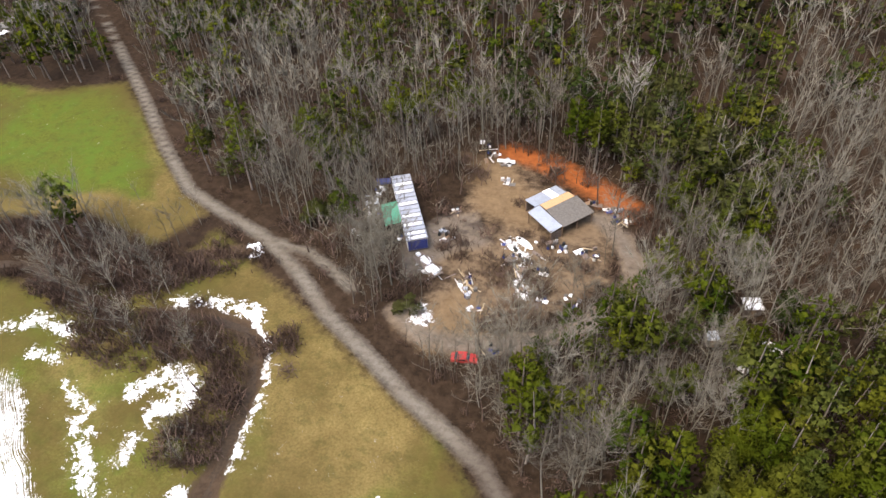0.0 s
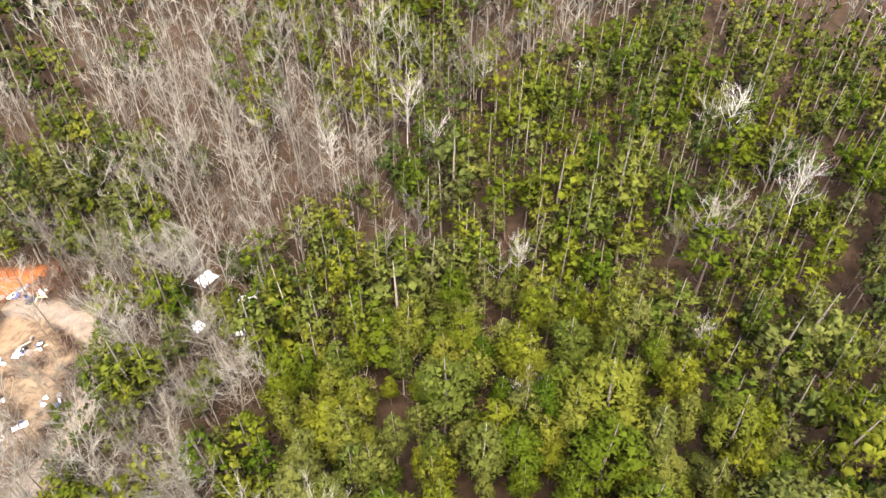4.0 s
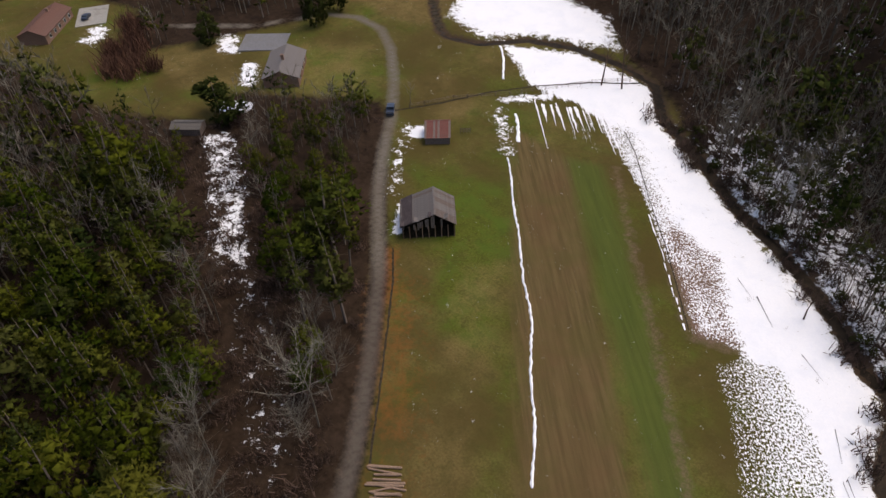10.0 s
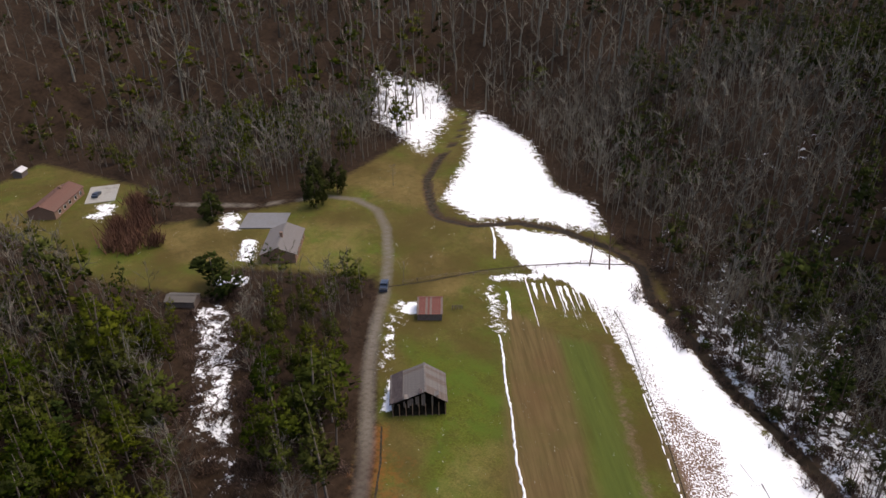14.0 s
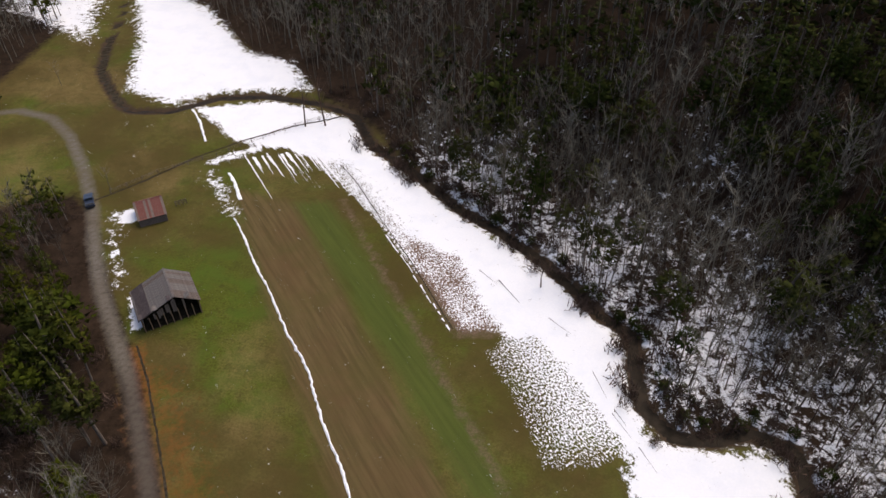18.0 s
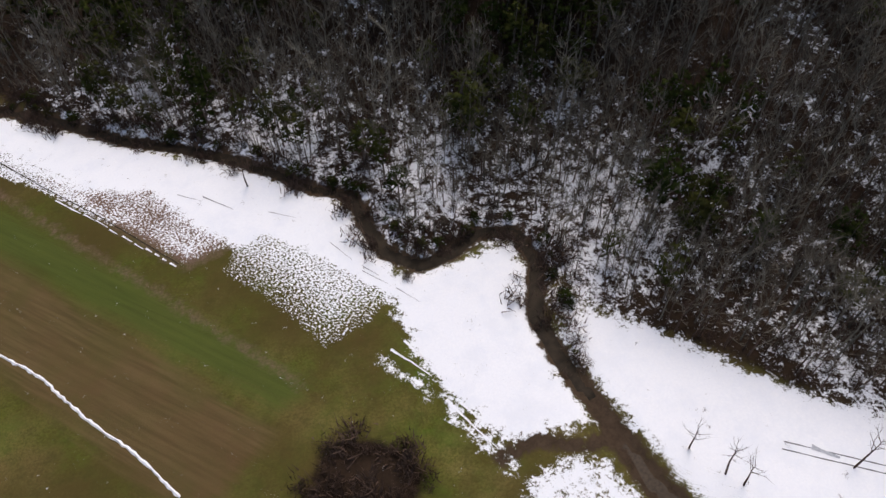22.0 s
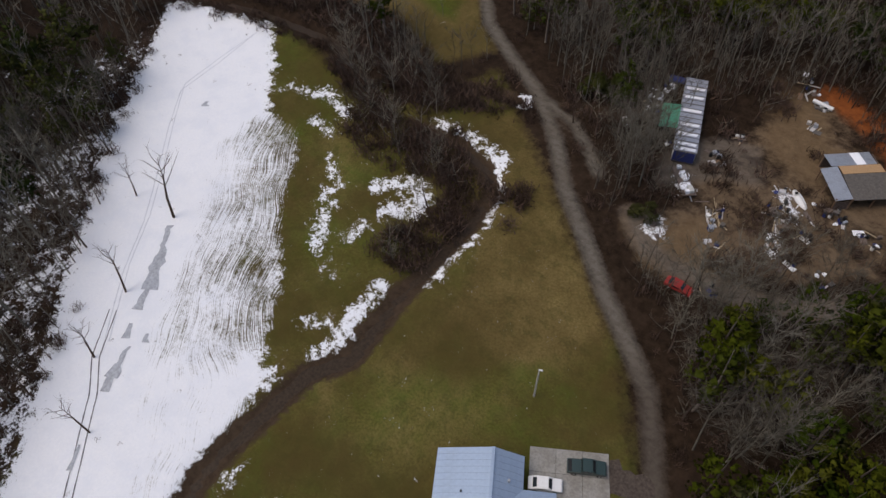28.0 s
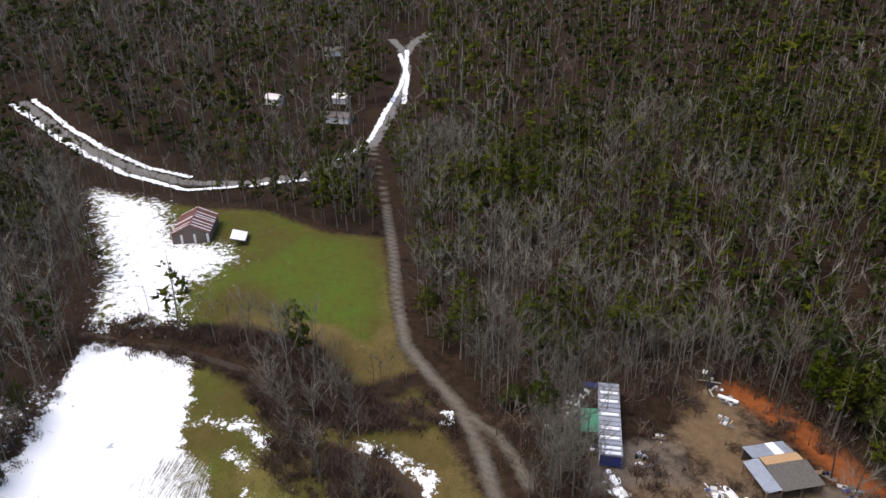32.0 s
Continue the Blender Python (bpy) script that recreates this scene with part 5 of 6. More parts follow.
def window(parent, x, y, z, w, h, axis="x", frame_mat=None):
    """A window in a wall that faces along y (axis x) or along x (axis y)."""
    d = 0.05
    if axis == "x":
        f = block(x - w / 2 - 0.08, x + w / 2 + 0.08, y - d, y + d, z - h / 2 - 0.08, z + h / 2 + 0.08)
        g = block(x - w / 2, x + w / 2, y - d - 0.02, y + d + 0.02, z - h / 2, z + h / 2)
    else:
        f = block(y - d, y + d, x - w / 2 - 0.08, x + w / 2 + 0.08, z - h / 2 - 0.08, z + h / 2 + 0.08)
        g = block(y - d - 0.02, y + d + 0.02, x - w / 2, x + w / 2, z - h / 2, z + h / 2)
    fr = part("window", f, frame_mat or WHITE, parent)
    part("pane", g, GLASS, fr)


def gable_house(name, x, y, turn, L, W, eave, ridge, ridge_y, wall_mat, roof_mat, label, overhang=0.4, step=0.9, z=None, second=None, share=0.0, seed=1, open_front=False):
    """Walls, two roof slopes of ribbed sheets, ridge cap. The ridge runs along local x."""
    h = thing(name, x, y, turn, label, "house" if "house" in name else "outbuilding", z)
    a, b = -W / 2 + overhang, W / 2 - overhang
    ya, yb = -W / 2, W / 2

    def at(yy):
        return eave + (ridge - eave) * ((yy - ya) / (ridge_y - ya) if yy < ridge_y else (yb - yy) / (yb - ridge_y))
    bm = bmesh.new()
    e = L / 2 - overhang
    prof = [(a, -0.3), (b, -0.3), (b, at(b) - 0.06), (ridge_y, ridge - 0.06), (a, at(a) - 0.06)]
    fr = [[bm.verts.new((s, yy, zz)) for yy, zz in prof] for s in (-e, e)]
    if not open_front:
        bm.faces.new(fr[0])
    bm.faces.new(fr[1][::-1])
    for i in range(5):
        j = (i + 1) % 5
        bm.faces.new((fr[0][i], fr[1][i], fr[1][j], fr[0][j]))
    part("wall", bm, wall_mat, h)
    rnd = random.Random(seed)
    roof = thing("roof", 0, 0, 0, "", "", 0)
    roof.parent, roof.matrix_world = h, h.matrix_world
    part("decking", slab((-L / 2, ya, eave + 0.002), (L / 2, ya, eave + 0.002), (L / 2, ridge_y, ridge + 0.002), (-L / 2, ridge_y, ridge + 0.002), 0.05,
                         slab((-L / 2, ridge_y, ridge + 0.002), (L / 2, ridge_y, ridge + 0.002), (L / 2, yb, eave + 0.002), (-L / 2, yb, eave + 0.002), 0.05)), OLD_WOOD, roof)
    roof_panels(roof, -L / 2, L / 2, (ya, eave), (ridge_y, ridge), step, roof_mat, second=second, share=share, rnd=rnd)
    roof_panels(roof, -L / 2, L / 2, (yb, eave), (ridge_y, ridge), step, roof_mat, second=second, share=share, rnd=rnd)
    part("ridge_cap", prism([(-L / 2, ridge + 0.1), (L / 2, ridge + 0.1), (L / 2, ridge + 0.14), (-L / 2, ridge + 0.14)], ridge_y - 0.2, ridge_y + 0.2), roof_mat, roof)
    return h


def vehicle(name, x, y, turn, paint, label, kind="car", z=None):
    """A road vehicle that points along local x."""
    v = thing(name, x, y, turn, label, "vehicle", z)
    L, W = (5.4, 1.95) if kind == "pickup" else (4.7, 1.8)
    if kind == "pickup":
        prof = [(-L / 2, 0.45), (L / 2, 0.45), (L / 2, 0.95), (L / 2 - 0.15, 1.1), (1.25, 1.2), (0.7, 1.72), (-0.65, 1.74), (-0.8, 1.15), (-L / 2, 1.12)]
    else:
        prof = [(-L / 2, 0.4), (L / 2, 0.4), (L / 2, 0.72), (L / 2 - 0.2, 0.88), (1.0, 1.0), (0.35, 1.45), (-1.1, 1.46), (-1.75, 1.05), (-L / 2, 0.98)]
    bm = prism(prof, -W / 2, W / 2)
    bmesh.ops.bevel(bm, geom=list(bm.edges), offset=0.06, segments=2, affect="EDGES")
    body = part("body", bm, paint, v)
    wx0, wz0, wx1, wz1 = prof[4][0], prof[4][1], prof[5][0], prof[5][1]
    part("windscreen", slab((wx0 - 0.08, -W / 2 + 0.15, wz0 + 0.09), (wx0 - 0.08, W / 2 - 0.15, wz0 + 0.09), (wx1 + 0.06, W / 2 - 0.22, wz1 - 0.02), (wx1 + 0.06, -W / 2 + 0.22, wz1 - 0.02), 0.03), GLASS, body)
    bx0, bz0, bx1, bz1 = prof[6][0], prof[6][1], prof[7][0], prof[7][1]
    part("rear_window", slab((bx1 + 0.02, -W / 2 + 0.2, bz1 + 0.12), (bx1 + 0.02, W / 2 - 0.2, bz1 + 0.12), (bx0 - 0.1, W / 2 - 0.25, bz0 + 0.0), (bx0 - 0.1, -W / 2 + 0.25, bz0 + 0.0), 0.03), GLASS, body)
    for s in (-1, 1):
        part("side_window", block(prof[6][0] + 0.15, prof[5][0] - 0.1, s * (W / 2) - 0.02, s * (W / 2) + 0.015, prof[4][1] + 0.05, prof[5][1] - 0.12), GLASS, body)
        part("headlight", block(L / 2 - 0.1, L / 2 + 0.02, s * 0.65 - 0.15, s * 0.65 + 0.15, 0.62, 0.78), CHROME, body)
    if kind == "pickup":
        part("bed_floor", block(-L / 2 + 0.12, -0.9, -W / 2 + 0.14, W / 2 - 0.14, 1.1, 1.13), RUBBER, body, "dark open cargo bed")
    for sx in (-L / 2 + 0.95, L / 2 - 0.95):
        for s in (-1, 1):
            t = part("wheel", rod((sx, s * (W / 2 - 0.2), 0.34), (sx, s * (W / 2 + 0.02), 0.34), 0.34, sides=14), RUBBER, v)
            part("rim", rod((sx, s * (W / 2 - 0.05), 0.34), (sx, s * (W / 2 + 0.035), 0.34), 0.19, sides=10), CHROME, t)
    return v


# ---------------------------------------------------------------- the blue-roofed house
HX, HY, HT = -20.7, 18.2, -44.0
bh = gable_house("farm_house", HX, HY, HT, 16.1, 12.0, 3.1, 5.5, 1.7, SIDING, STEEL_BLUE, "white-sided farm house with a blue metal saltbox roof on the lawn", step=0.92, z=0.0)
wing = thing("wing", 0, 0, 0, "", "", 0)
wing.parent, wing.matrix_world = bh, bh.matrix_world
part("wall", block(-3.1, 1.5, 5.0, 9.9, -0.3, 3.0), SIDING, wing)
for s, xe in ((-1, -3.5), (1, 1.9)):
    part("roof_slope", slab((xe, 5.6, 3.1), (xe, 10.4, 3.1), (-0.8, 10.4, 4.5), (-0.8, 2.9 if s < 0 else 2.9, 4.5), 0.08), STEEL_BLUE, wing)
    part("valley_flashing", slab((xe, 5.65, 3.16), (xe, 5.95, 3.14), (-0.8, 3.2, 4.56), (-0.8, 2.9, 4.56), 0.03), CHROME, wing, "bright metal valley flashing")
part("ridge_cap", slab((-0.95, 3.0, 4.56), (-0.65, 3.0, 4.56), (-0.65, 10.4, 4.56), (-0.95, 10.4, 4.56), 0.05), STEEL_BLUE, wing)
part("gable", prism([(-3.1, 3.0), (1.5, 3.0), (-0.8, 4.4)], 9.8, 9.9), SIDING, wing)
part("vent_pipe", rod((-2.0, -2.2, 4.0), (-2.0, -2.2, 4.75), 0.13), RUBBER, bh, "black roof vent")
part("vent_cap", rod((-4.0, 4.0, 4.2), (-4.0, 4.0, 4.75), 0.2), CHROME, bh, "bright metal roof vent")
for wx in (-5.5, -2.5, 1.5, 4.8):
    window(bh, wx, -5.62, 1.6, 1.0, 1.3)
for wx in (-5.8, 3.2, 5.6):
    window(bh, wx, 5.62, 1.6, 1.0, 1.3)
for wy in (-3.0, 2.5):
    window(bh, wy, 7.66, 1.7, 1.0, 1.3, axis="y")
part("door", block(4.0, 4.95, 5.58, 5.66, 0.1, 2.15), BROWN_WOOD, bh, "brown entrance door")
part("porch_deck", block(7.7, 9.0, 0.2, 1.6, 0.0, 0.5), CONCRETE, bh, "small concrete stoop")
part("step", block(9.0, 9.4, 0.3, 1.5, 0.0, 0.25), CONCRETE, bh)
for k in range(6):
    part("foundation_board", block(7.66, 7.8, -5.4 + k * 0.9, -4.6 + k * 0.9, 0.0, 0.9), OLD_WOOD, bh, "weathered skirting board")
pad = tagged(new("driveway_slab"), "pale concrete parking slab beside the house", "driveway", kind="structure")
pad.matrix_world = pose(-17.4, 32.6, 0.0, 0, 0, 46)
for i in range(3):
    for j in range(2):
        part("slab", block(-5.8 + i * 3.7, -2.14 + i * 3.7, -4.0 + j * 3.6, -0.44 + j * 3.6, -0.2, 0.24 + 0.004 * ((i + j) % 2), bevel=0.02), CONCRETE, pad)
vehicle("pickup_truck", -16.4, 34.5, 46, DARK_GREEN, "dark green pickup truck parked on the concrete slab", "pickup", z=0.24)
vehicle("parked_car", -18.2, 28.4, 46, WHITE, "white saloon car parked beside the house wing", "car", z=0.24)
pole = thing("utility_pole", -29.2, 36.3, 20, "bare wooden utility pole standing in the grass", "pole", 0.0)
part("post", rod((0, 0, -0.4), (0.1, 0, 8.6), 0.16, 0.11, 10), PALE_TIN, pole)
part("lamp_head", rod((0.1, 0, 8.5), (0.55, 0, 8.75), 0.1, 0.16), WHITE, pole, "white lamp head")
steps = thing("rubble_slab", -12.7, 27.2, 46, "broken pale concrete slab beside the house wing", "slab", 0.0)
part("plate", block(-1.2, 1.2, -1.0, 1.0, -0.1, 0.22, bevel=0.05), CONCRETE, steps)
swing = thing("swing_frame", -7.2, 21.8, 46, "dark timber swing frame on the lawn", "swing", 0.0)
for sx in (-1.4, 1.4):
    for sy in (-0.8, 0.8):
        part("leg", rod((sx, sy, -0.1), (sx, 0, 2.3), 0.07), OLD_WOOD, swing)
part("crossbar", rod((-1.6, 0, 2.3), (1.6, 0, 2.3), 0.08), OLD_WOOD, swing)
part("seat", block(-0.6, 0.6, -0.25, 0.25, 0.5, 0.58), OLD_WOOD, swing)
for sx in (-0.55, 0.55):
    part("rope", rod((sx, 0, 0.55), (sx, 0, 2.3), 0.02), RUBBER, swing)
tr = thing("box_trailer", -16.4, -12.6, 47, "white enclosed box trailer with bare drawbar on the grass", "trailer", 0.0)
part("box", block(-1.3, 1.3, -2.6, 0.6, 0.5, 2.3, bevel=0.06), WHITE, tr)
for sx in (-0.35, 0.0, 0.35):
    part("drawbar", block(sx - 0.04, sx + 0.04, 0.6, 2.6, 0.5, 0.6), CHROME, tr)
for s in (-1, 1):
    w = part("wheel", rod((s * 1.15, -1.2, 0.35), (s * 1.38, -1.2, 0.35), 0.35, sides=12), RUBBER, tr)
    part("rim", rod((s * 1.3, -1.2, 0.35), (s * 1.4, -1.2, 0.35), 0.18, sides=8), CHROME, w)
garden_log = thing("fallen_log", -12.6, 5.4, -20, "short pale sawn log lying on the lawn", "log", 0.0)
part("trunk", rod((-1.2, 0, 0.25), (1.2, 0, 0.25), 0.3, 0.26, 10), PALE_BARK, garden_log)

# ---------------------------------------------------------------- tobacco barn, rusty shed, log deck
DARK_TIN = plain("dark_patched_tin", (0.055, 0.042, 0.042), 0.8, 0.1, var=0.4, scale=0.6, fine=3.0, dirt=(0.12, 0.1, 0.1), wear=0.4)
BROWN_TIN = plain("brown_stained_tin", (0.105, 0.082, 0.070), 0.8, 0.1, var=0.4, scale=0.5, fine=3.0, dirt=(0.16, 0.13, 0.12), wear=0.5)
barn = gable_house("hay_barn", 79.9, -74.8, -43.5, 9.2, 11.6, 3.3, 6.3, -1.4, OLD_WOOD, GREY_TIN, "old timber barn with an open front and weathered grey tin roof", overhang=0.35, step=0.75, second=BROWN_TIN, share=0.45, seed=4, open_front=True)
# the open front: dark bays between posts and hanging boards
e = 4.6 - 0.35
part("lean_roof", slab((-4.7, 5.9, 3.28), (4.5, 5.85, 3.3), (4.5, 3.1, 4.75), (-4.6, 3.2, 4.7), 0.06), DARK_TIN, barn, "dark patched sheets along the eave")
part("dirt_floor", block(-4.2, 4.2, -5.2, 5.2, 0.02, 0.1), DITCH_MUD, barn, "dark trodden dirt floor")
for k, (yy, xx) in enumerate(((5.2, -4.6), (2.4, -4.75), (-0.5, -4.7), (-3.6, -4.65))):
    part("loose_sheet", slab((xx, yy - 0.5, 3.4 + max(0, 2.9 * (1 - abs(yy + 1.4) / 7.1)) + 0.12), (xx + 1.3, yy - 0.45, 3.42 + max(0, 2.9 * (1 - abs(yy + 1.4) / 7.1)) + 0.12), (xx + 1.3, yy + 0.4, 3.4 + max(0, 2.9 * (1 - abs(yy + 0.9) / 7.1)) + 0.1), (xx - 0.2, yy + 0.5, 3.38 + max(0, 2.9 * (1 - abs(yy + 0.9) / 7.1)) + 0.1), 0.03), (DARK_TIN, GREY_TIN)[k % 2], barn)
for k in range(9):
    yy = -5.3 + k * 1.32
    part("post", block(-e - 0.2, -e - 0.05, yy - 0.09, yy + 0.09, -0.2, 3.2), BROWN_WOOD, barn)
rb = random.Random(5)
for k in range(26):
    yy = -5.3 + k * 0.4
    if rb.random() < 0.45:
        top = 3.3 + max(0, 2.6 * (1 - abs(yy + 1.4) / 5.6))
        part("board", block(-e - 0.12, -e - 0.06, yy, yy + 0.38, rb.uniform(2.2, 3.0) if abs(yy) < 4 else rb.uniform(0.1, 1.2), top - 0.25), OLD_WOOD, barn)
shed = gable_house("tin_shed", 101.2, -99.8, 43.0, 6.4, 7.4, 1.9, 3.3, -2.0, OLD_WOOD, RUST_TIN, "small shed with a rusted red tin roof in the pasture", overhang=0.2, step=0.55, second=OLD_WOOD, share=0.2, seed=8)
lean = thing("cattle_rack", 96.9, -105.2, 43, "dark timber cattle rack beside the rusted shed", "rack")
for k in range(4):
    part("post", block(-1.2 + k * 0.8, -1.08 + k * 0.8, -0.06, 0.06, -0.2, 1.5), OLD_WOOD, lean)
for zz in (0.5, 0.95, 1.35):
    part("rail", block(-1.3, 1.4, -0.1, -0.05, zz, zz + 0.12), OLD_WOOD, lean)
vehicle("dark_pickup", 118.3, -99.9, -47, NAVY, "dark blue pickup truck standing on the gravel lane", "pickup", z=0.02)
rl = random.Random(12)
for k in range(18):
    u = k / 17
    cx, cy = 45.2 - 6.3 * u + rl.uniform(-0.4, 0.4), -30.2 + 5.0 * u * 1.1 + rl.uniform(-0.3, 0.3)
    ln, r = rl.uniform(3.2, 6.2), rl.uniform(0.17, 0.27)
    lg = thing("saw_log", cx, cy, 40 + rl.choice([-3, 2, 5, -9, 14, 0, 0]), "barked pine saw log in a loose deck beside the lane", "log", z=ground_z(cx, cy) + r, group="log deck")
    part("bark", rod((-ln / 2, 0, 0), (ln / 2, 0, 0.0), r, r * 0.82, 10), LOG, lg)
    part("cut_end", rod((-ln / 2 - 0.015, 0, 0), (-ln / 2 + 0.02, 0, 0), r * 0.93, sides=10), CUT, lg, "pale sawn end")
    part("cut_end", rod((ln / 2 - 0.02, 0, 0), (ln / 2 + 0.015, 0, 0), r * 0.76, sides=10), CUT, lg, "pale sawn end")

# ---------------------------------------------------------------- houses up the valley
ha = gable_house("brick_house", 155.7, -94.2, -45.0, 16.5, 10.5, 2.8, 5.0, 0.0, BRICK, SHINGLE, "brick bungalow with a grey shingle roof beyond the lane", step=1.1)
for wx in (-3, 0.2, 3):
    window(ha, wx * 1.6, 4.87, 1.6, 1.2, 1.2)
    window(ha, wx * 1.6, -4.87, 1.6, 1.2, 1.2)
part("chimney", block(-1.5, -0.8, -0.5, 0.3, 4.6, 6.5), BRICK, ha)
pa = tagged(new("asphalt_pad"), "grey asphalt turning pad at the bungalow", "driveway", kind="structure")
pa.matrix_world = pose(177.5, -101.0, 0, 0, 0, 42)
part("surface", block(-8, 6, -5.5, 5.5, -0.3, 0.22), ASPHALT, pa)
hr = gable_house("ranch_house", 238.5, -61.0, -46.0, 21.0, 9.5, 2.8, 4.8, 0.0, BRICK, RED_SHINGLE, "long ranch house with a red-brown shingle roof", step=1.1)
for wx in (-7, -3.5, 0, 4, 7.5):
    window(hr, wx, 4.37, 1.5, 1.2, 1.1)
    window(hr, wx, -4.37, 1.5, 1.2, 1.1)
part("chimney", block(3.5, 4.3, -0.5, 0.4, 4.0, 5.7), BRICK, hr)
pr = tagged(new("concrete_pad"), "pale concrete parking pad at the ranch house", "driveway", kind="structure")
pr.matrix_world = pose(237.5, -75.5, 0, 0, 0, -30)
part("surface", block(-7.5, 7.5, -4.8, 4.8, -0.3, 0.22), CONCRETE, pr)
vehicle("dark_car", 236.9, -73.3, -42, NAVY, "dark car parked on the concrete pad of the ranch house", "car", z=0.22)
low = gable_house("low_shed", 151.0, -60.0, 40.0, 8.0, 4.6, 1.9, 2.7, 0.0, OLD_WOOD, TAR, "low dark shed with a dark felt roof at the wood's edge", overhang=0.2, step=0.6, seed=14)
gable_house("garden_shed", 277.5, -62.0, -44, 5.0, 4.0, 2.2, 3.2, 0.0, OLD_WOOD, PALE_TIN, "small dark shed with a pale tin roof in the meadow", step=0.7)

# ---------------------------------------------------------------- red barn in the upper meadow
rbn = gable_house("red_barn", -206.5, 87.5, 142.3, 17.0, 12.5, 3.4, 6.4, 0.0, OLD_WOOD, RUST_TIN, "grey-boarded barn with a rust-red and bare tin roof in the meadow", step=0.7, second=PALE_TIN, share=0.28, seed=6)
for k in range(14):
    part("board", block(-8.24, -8.18, -5.7 + k * 0.82, -5.0 + k * 0.82, 0.0, 3.3), PALE_TIN if k % 5 == 0 else OLD_WOOD, rbn)
lt = thing("lean_to", -190.5, 94.5, 142.3, "collapsed lean-to shed with snow on its roof", "outbuilding")
part("roof", slab((-4, -2.5, 1.6), (4, -2.5, 1.6), (4, 2.5, 2.8), (-4, 2.5, 2.8), 0.12), OLD_WOOD, lt)
part("snow_cover", slab((-3.8, -2.3, 1.8), (2.8, -2.3, 1.8), (3.2, 2.3, 3.0), (-3.8, 2.3, 3.0), 0.13), SNOW, lt, "settled snow layer")
for sx in (-3.6, 0, 3.6):
    part("post", block(sx - 0.08, sx + 0.08, -2.3, -2.14, -0.2, 1.6), OLD_WOOD, lt)
    part("rear_post", block(sx - 0.08, sx + 0.08, 2.14, 2.3, -0.2, 2.7), OLD_WOOD, lt)
for hx, hy, tt, ln, mat in ((-272, 197, 30, 13, GREY_TIN), (-312, 186, 20, 9, PALE_TIN), (-352, 255, 50, 11, GREY_TIN), (-292, 214, 30, 8, PALE_TIN)):
    gable_house("hill_house", hx, hy, tt, ln, 8.0, 2.8, 4.8, 0.0, SIDING, mat, "distant pale-walled house with a metal roof among trees", step=1.0)

# ---------------------------------------------------------------- cluttered yard
PALE_PANEL = plain("pale_roof_panel", (0.33, 0.35, 0.40), 0.5, 0.15, var=0.14, scale=0.4, fine=3.0, wear=0.3, spec=0.4)
mh = thing("mobile_home", -54.3, 100.3, -55.9, "long single-wide mobile home with a snow-streaked silver roof", "mobile home", 0.0)
part("body", block(-11.2, 11.2, -2.05, 2.05, 0.5, 3.1, bevel=0.05), SIDING, mh)
part("skirting", block(-11.0, 11.0, -1.95, 1.95, -0.1, 0.5), OLD_WOOD, mh)
part("end_wall", block(11.2, 11.25, -2.0, 2.0, 0.6, 3.0), TARP_BLUE, mh, "dark blue end wall")
rm = random.Random(3)
roof = new("roof"); roof.parent = mh
part("underlay", block(-11.25, 11.25, -2.15, 2.15, 3.08, 3.12), TAR, roof, "dark roofing underlay")
for k in range(16):
    w = 22.6 / 16
    x0 = -11.3 + k * w
    part("panel", slab((x0 + 0.03, -2.2, 3.17), (x0 + w - 0.2, -2.2, 3.17), (x0 + w - 0.2 - 0.12 * (k % 2), 2.2, 3.171), (x0 + 0.03, 2.2, 3.17), 0.04), PALE_PANEL, roof)
    j = rm.uniform(0.0, 0.5)
    if rm.random() < 0.3 or k > 13:
        part("snow_streak", slab((x0 + 0.1, -2.1 + j, 3.2), (x0 + w * 0.7, -2.0 + j, 3.2), (x0 + w * 0.6, 1.6 + j * 0.5, 3.21), (x0 + 0.12, 1.9, 3.21), 0.03), SNOW, roof, "thin melting snow")
for wx in (-8, -4, 0.5, 5, 8.5):
    for s in (-1, 1):
        window(mh, wx, s * 2.06, 1.9, 1.1, 0.9)
part("door", block(2.2, 3.1, -2.12, -2.04, 0.6, 2.6), WHITE, mh)
ga = thing("green_awning", -57.0, 97.3, -55.9, "green tarpaulin awning on posts beside the mobile home", "awning", 0.0)
gb = slab((-3.6, -1.8, 2.5), (0, -1.8, 2.62), (0, 1.8, 2.95), (-3.6, 1.8, 2.85), 0.05)
slab((0, -1.8, 2.62), (3.6, -1.8, 2.45), (3.6, 1.8, 2.85), (0, 1.8, 2.95), 0.05, gb)
part("canopy", gb, TARP_GREEN, ga)
for sx in (-3.4, 0, 3.4):
    part("post", rod((sx, -1.7, -0.1), (sx, -1.7, 2.5), 0.06), OLD_WOOD, ga)
    part("rear_post", rod((sx, 1.6, -0.1), (sx, 1.6, 2.8), 0.06), OLD_WOOD, ga)
bt = thing("flat_trailer", -44.4, 87.4, -33, "flat trailer loaded with snow-covered household junk", "trailer", 0.0)
part("deck", block(-3.8, 3.8, -1.25, 1.25, 0.55, 0.72), OLD_WOOD, bt)
part("drawbar", block(3.8, 5.2, -0.06, 0.06, 0.5, 0.6), CHROME, bt)
for k in range(20):
    cx, cy, a, b, c = rm.uniform(-3.5, 3.3), rm.uniform(-1.0, 1.0), rm.uniform(0.2, 0.8), rm.uniform(0.15, 0.5), rm.uniform(0.15, 0.7)
    part("load_piece", block(cx - a, cx + a, cy - b, cy + b, 0.72, 0.74 + c, bevel=0.06), rm.choice([SNOW, SNOW, SNOW, PALE_TIN, OLD_WOOD, SIDING]), bt)
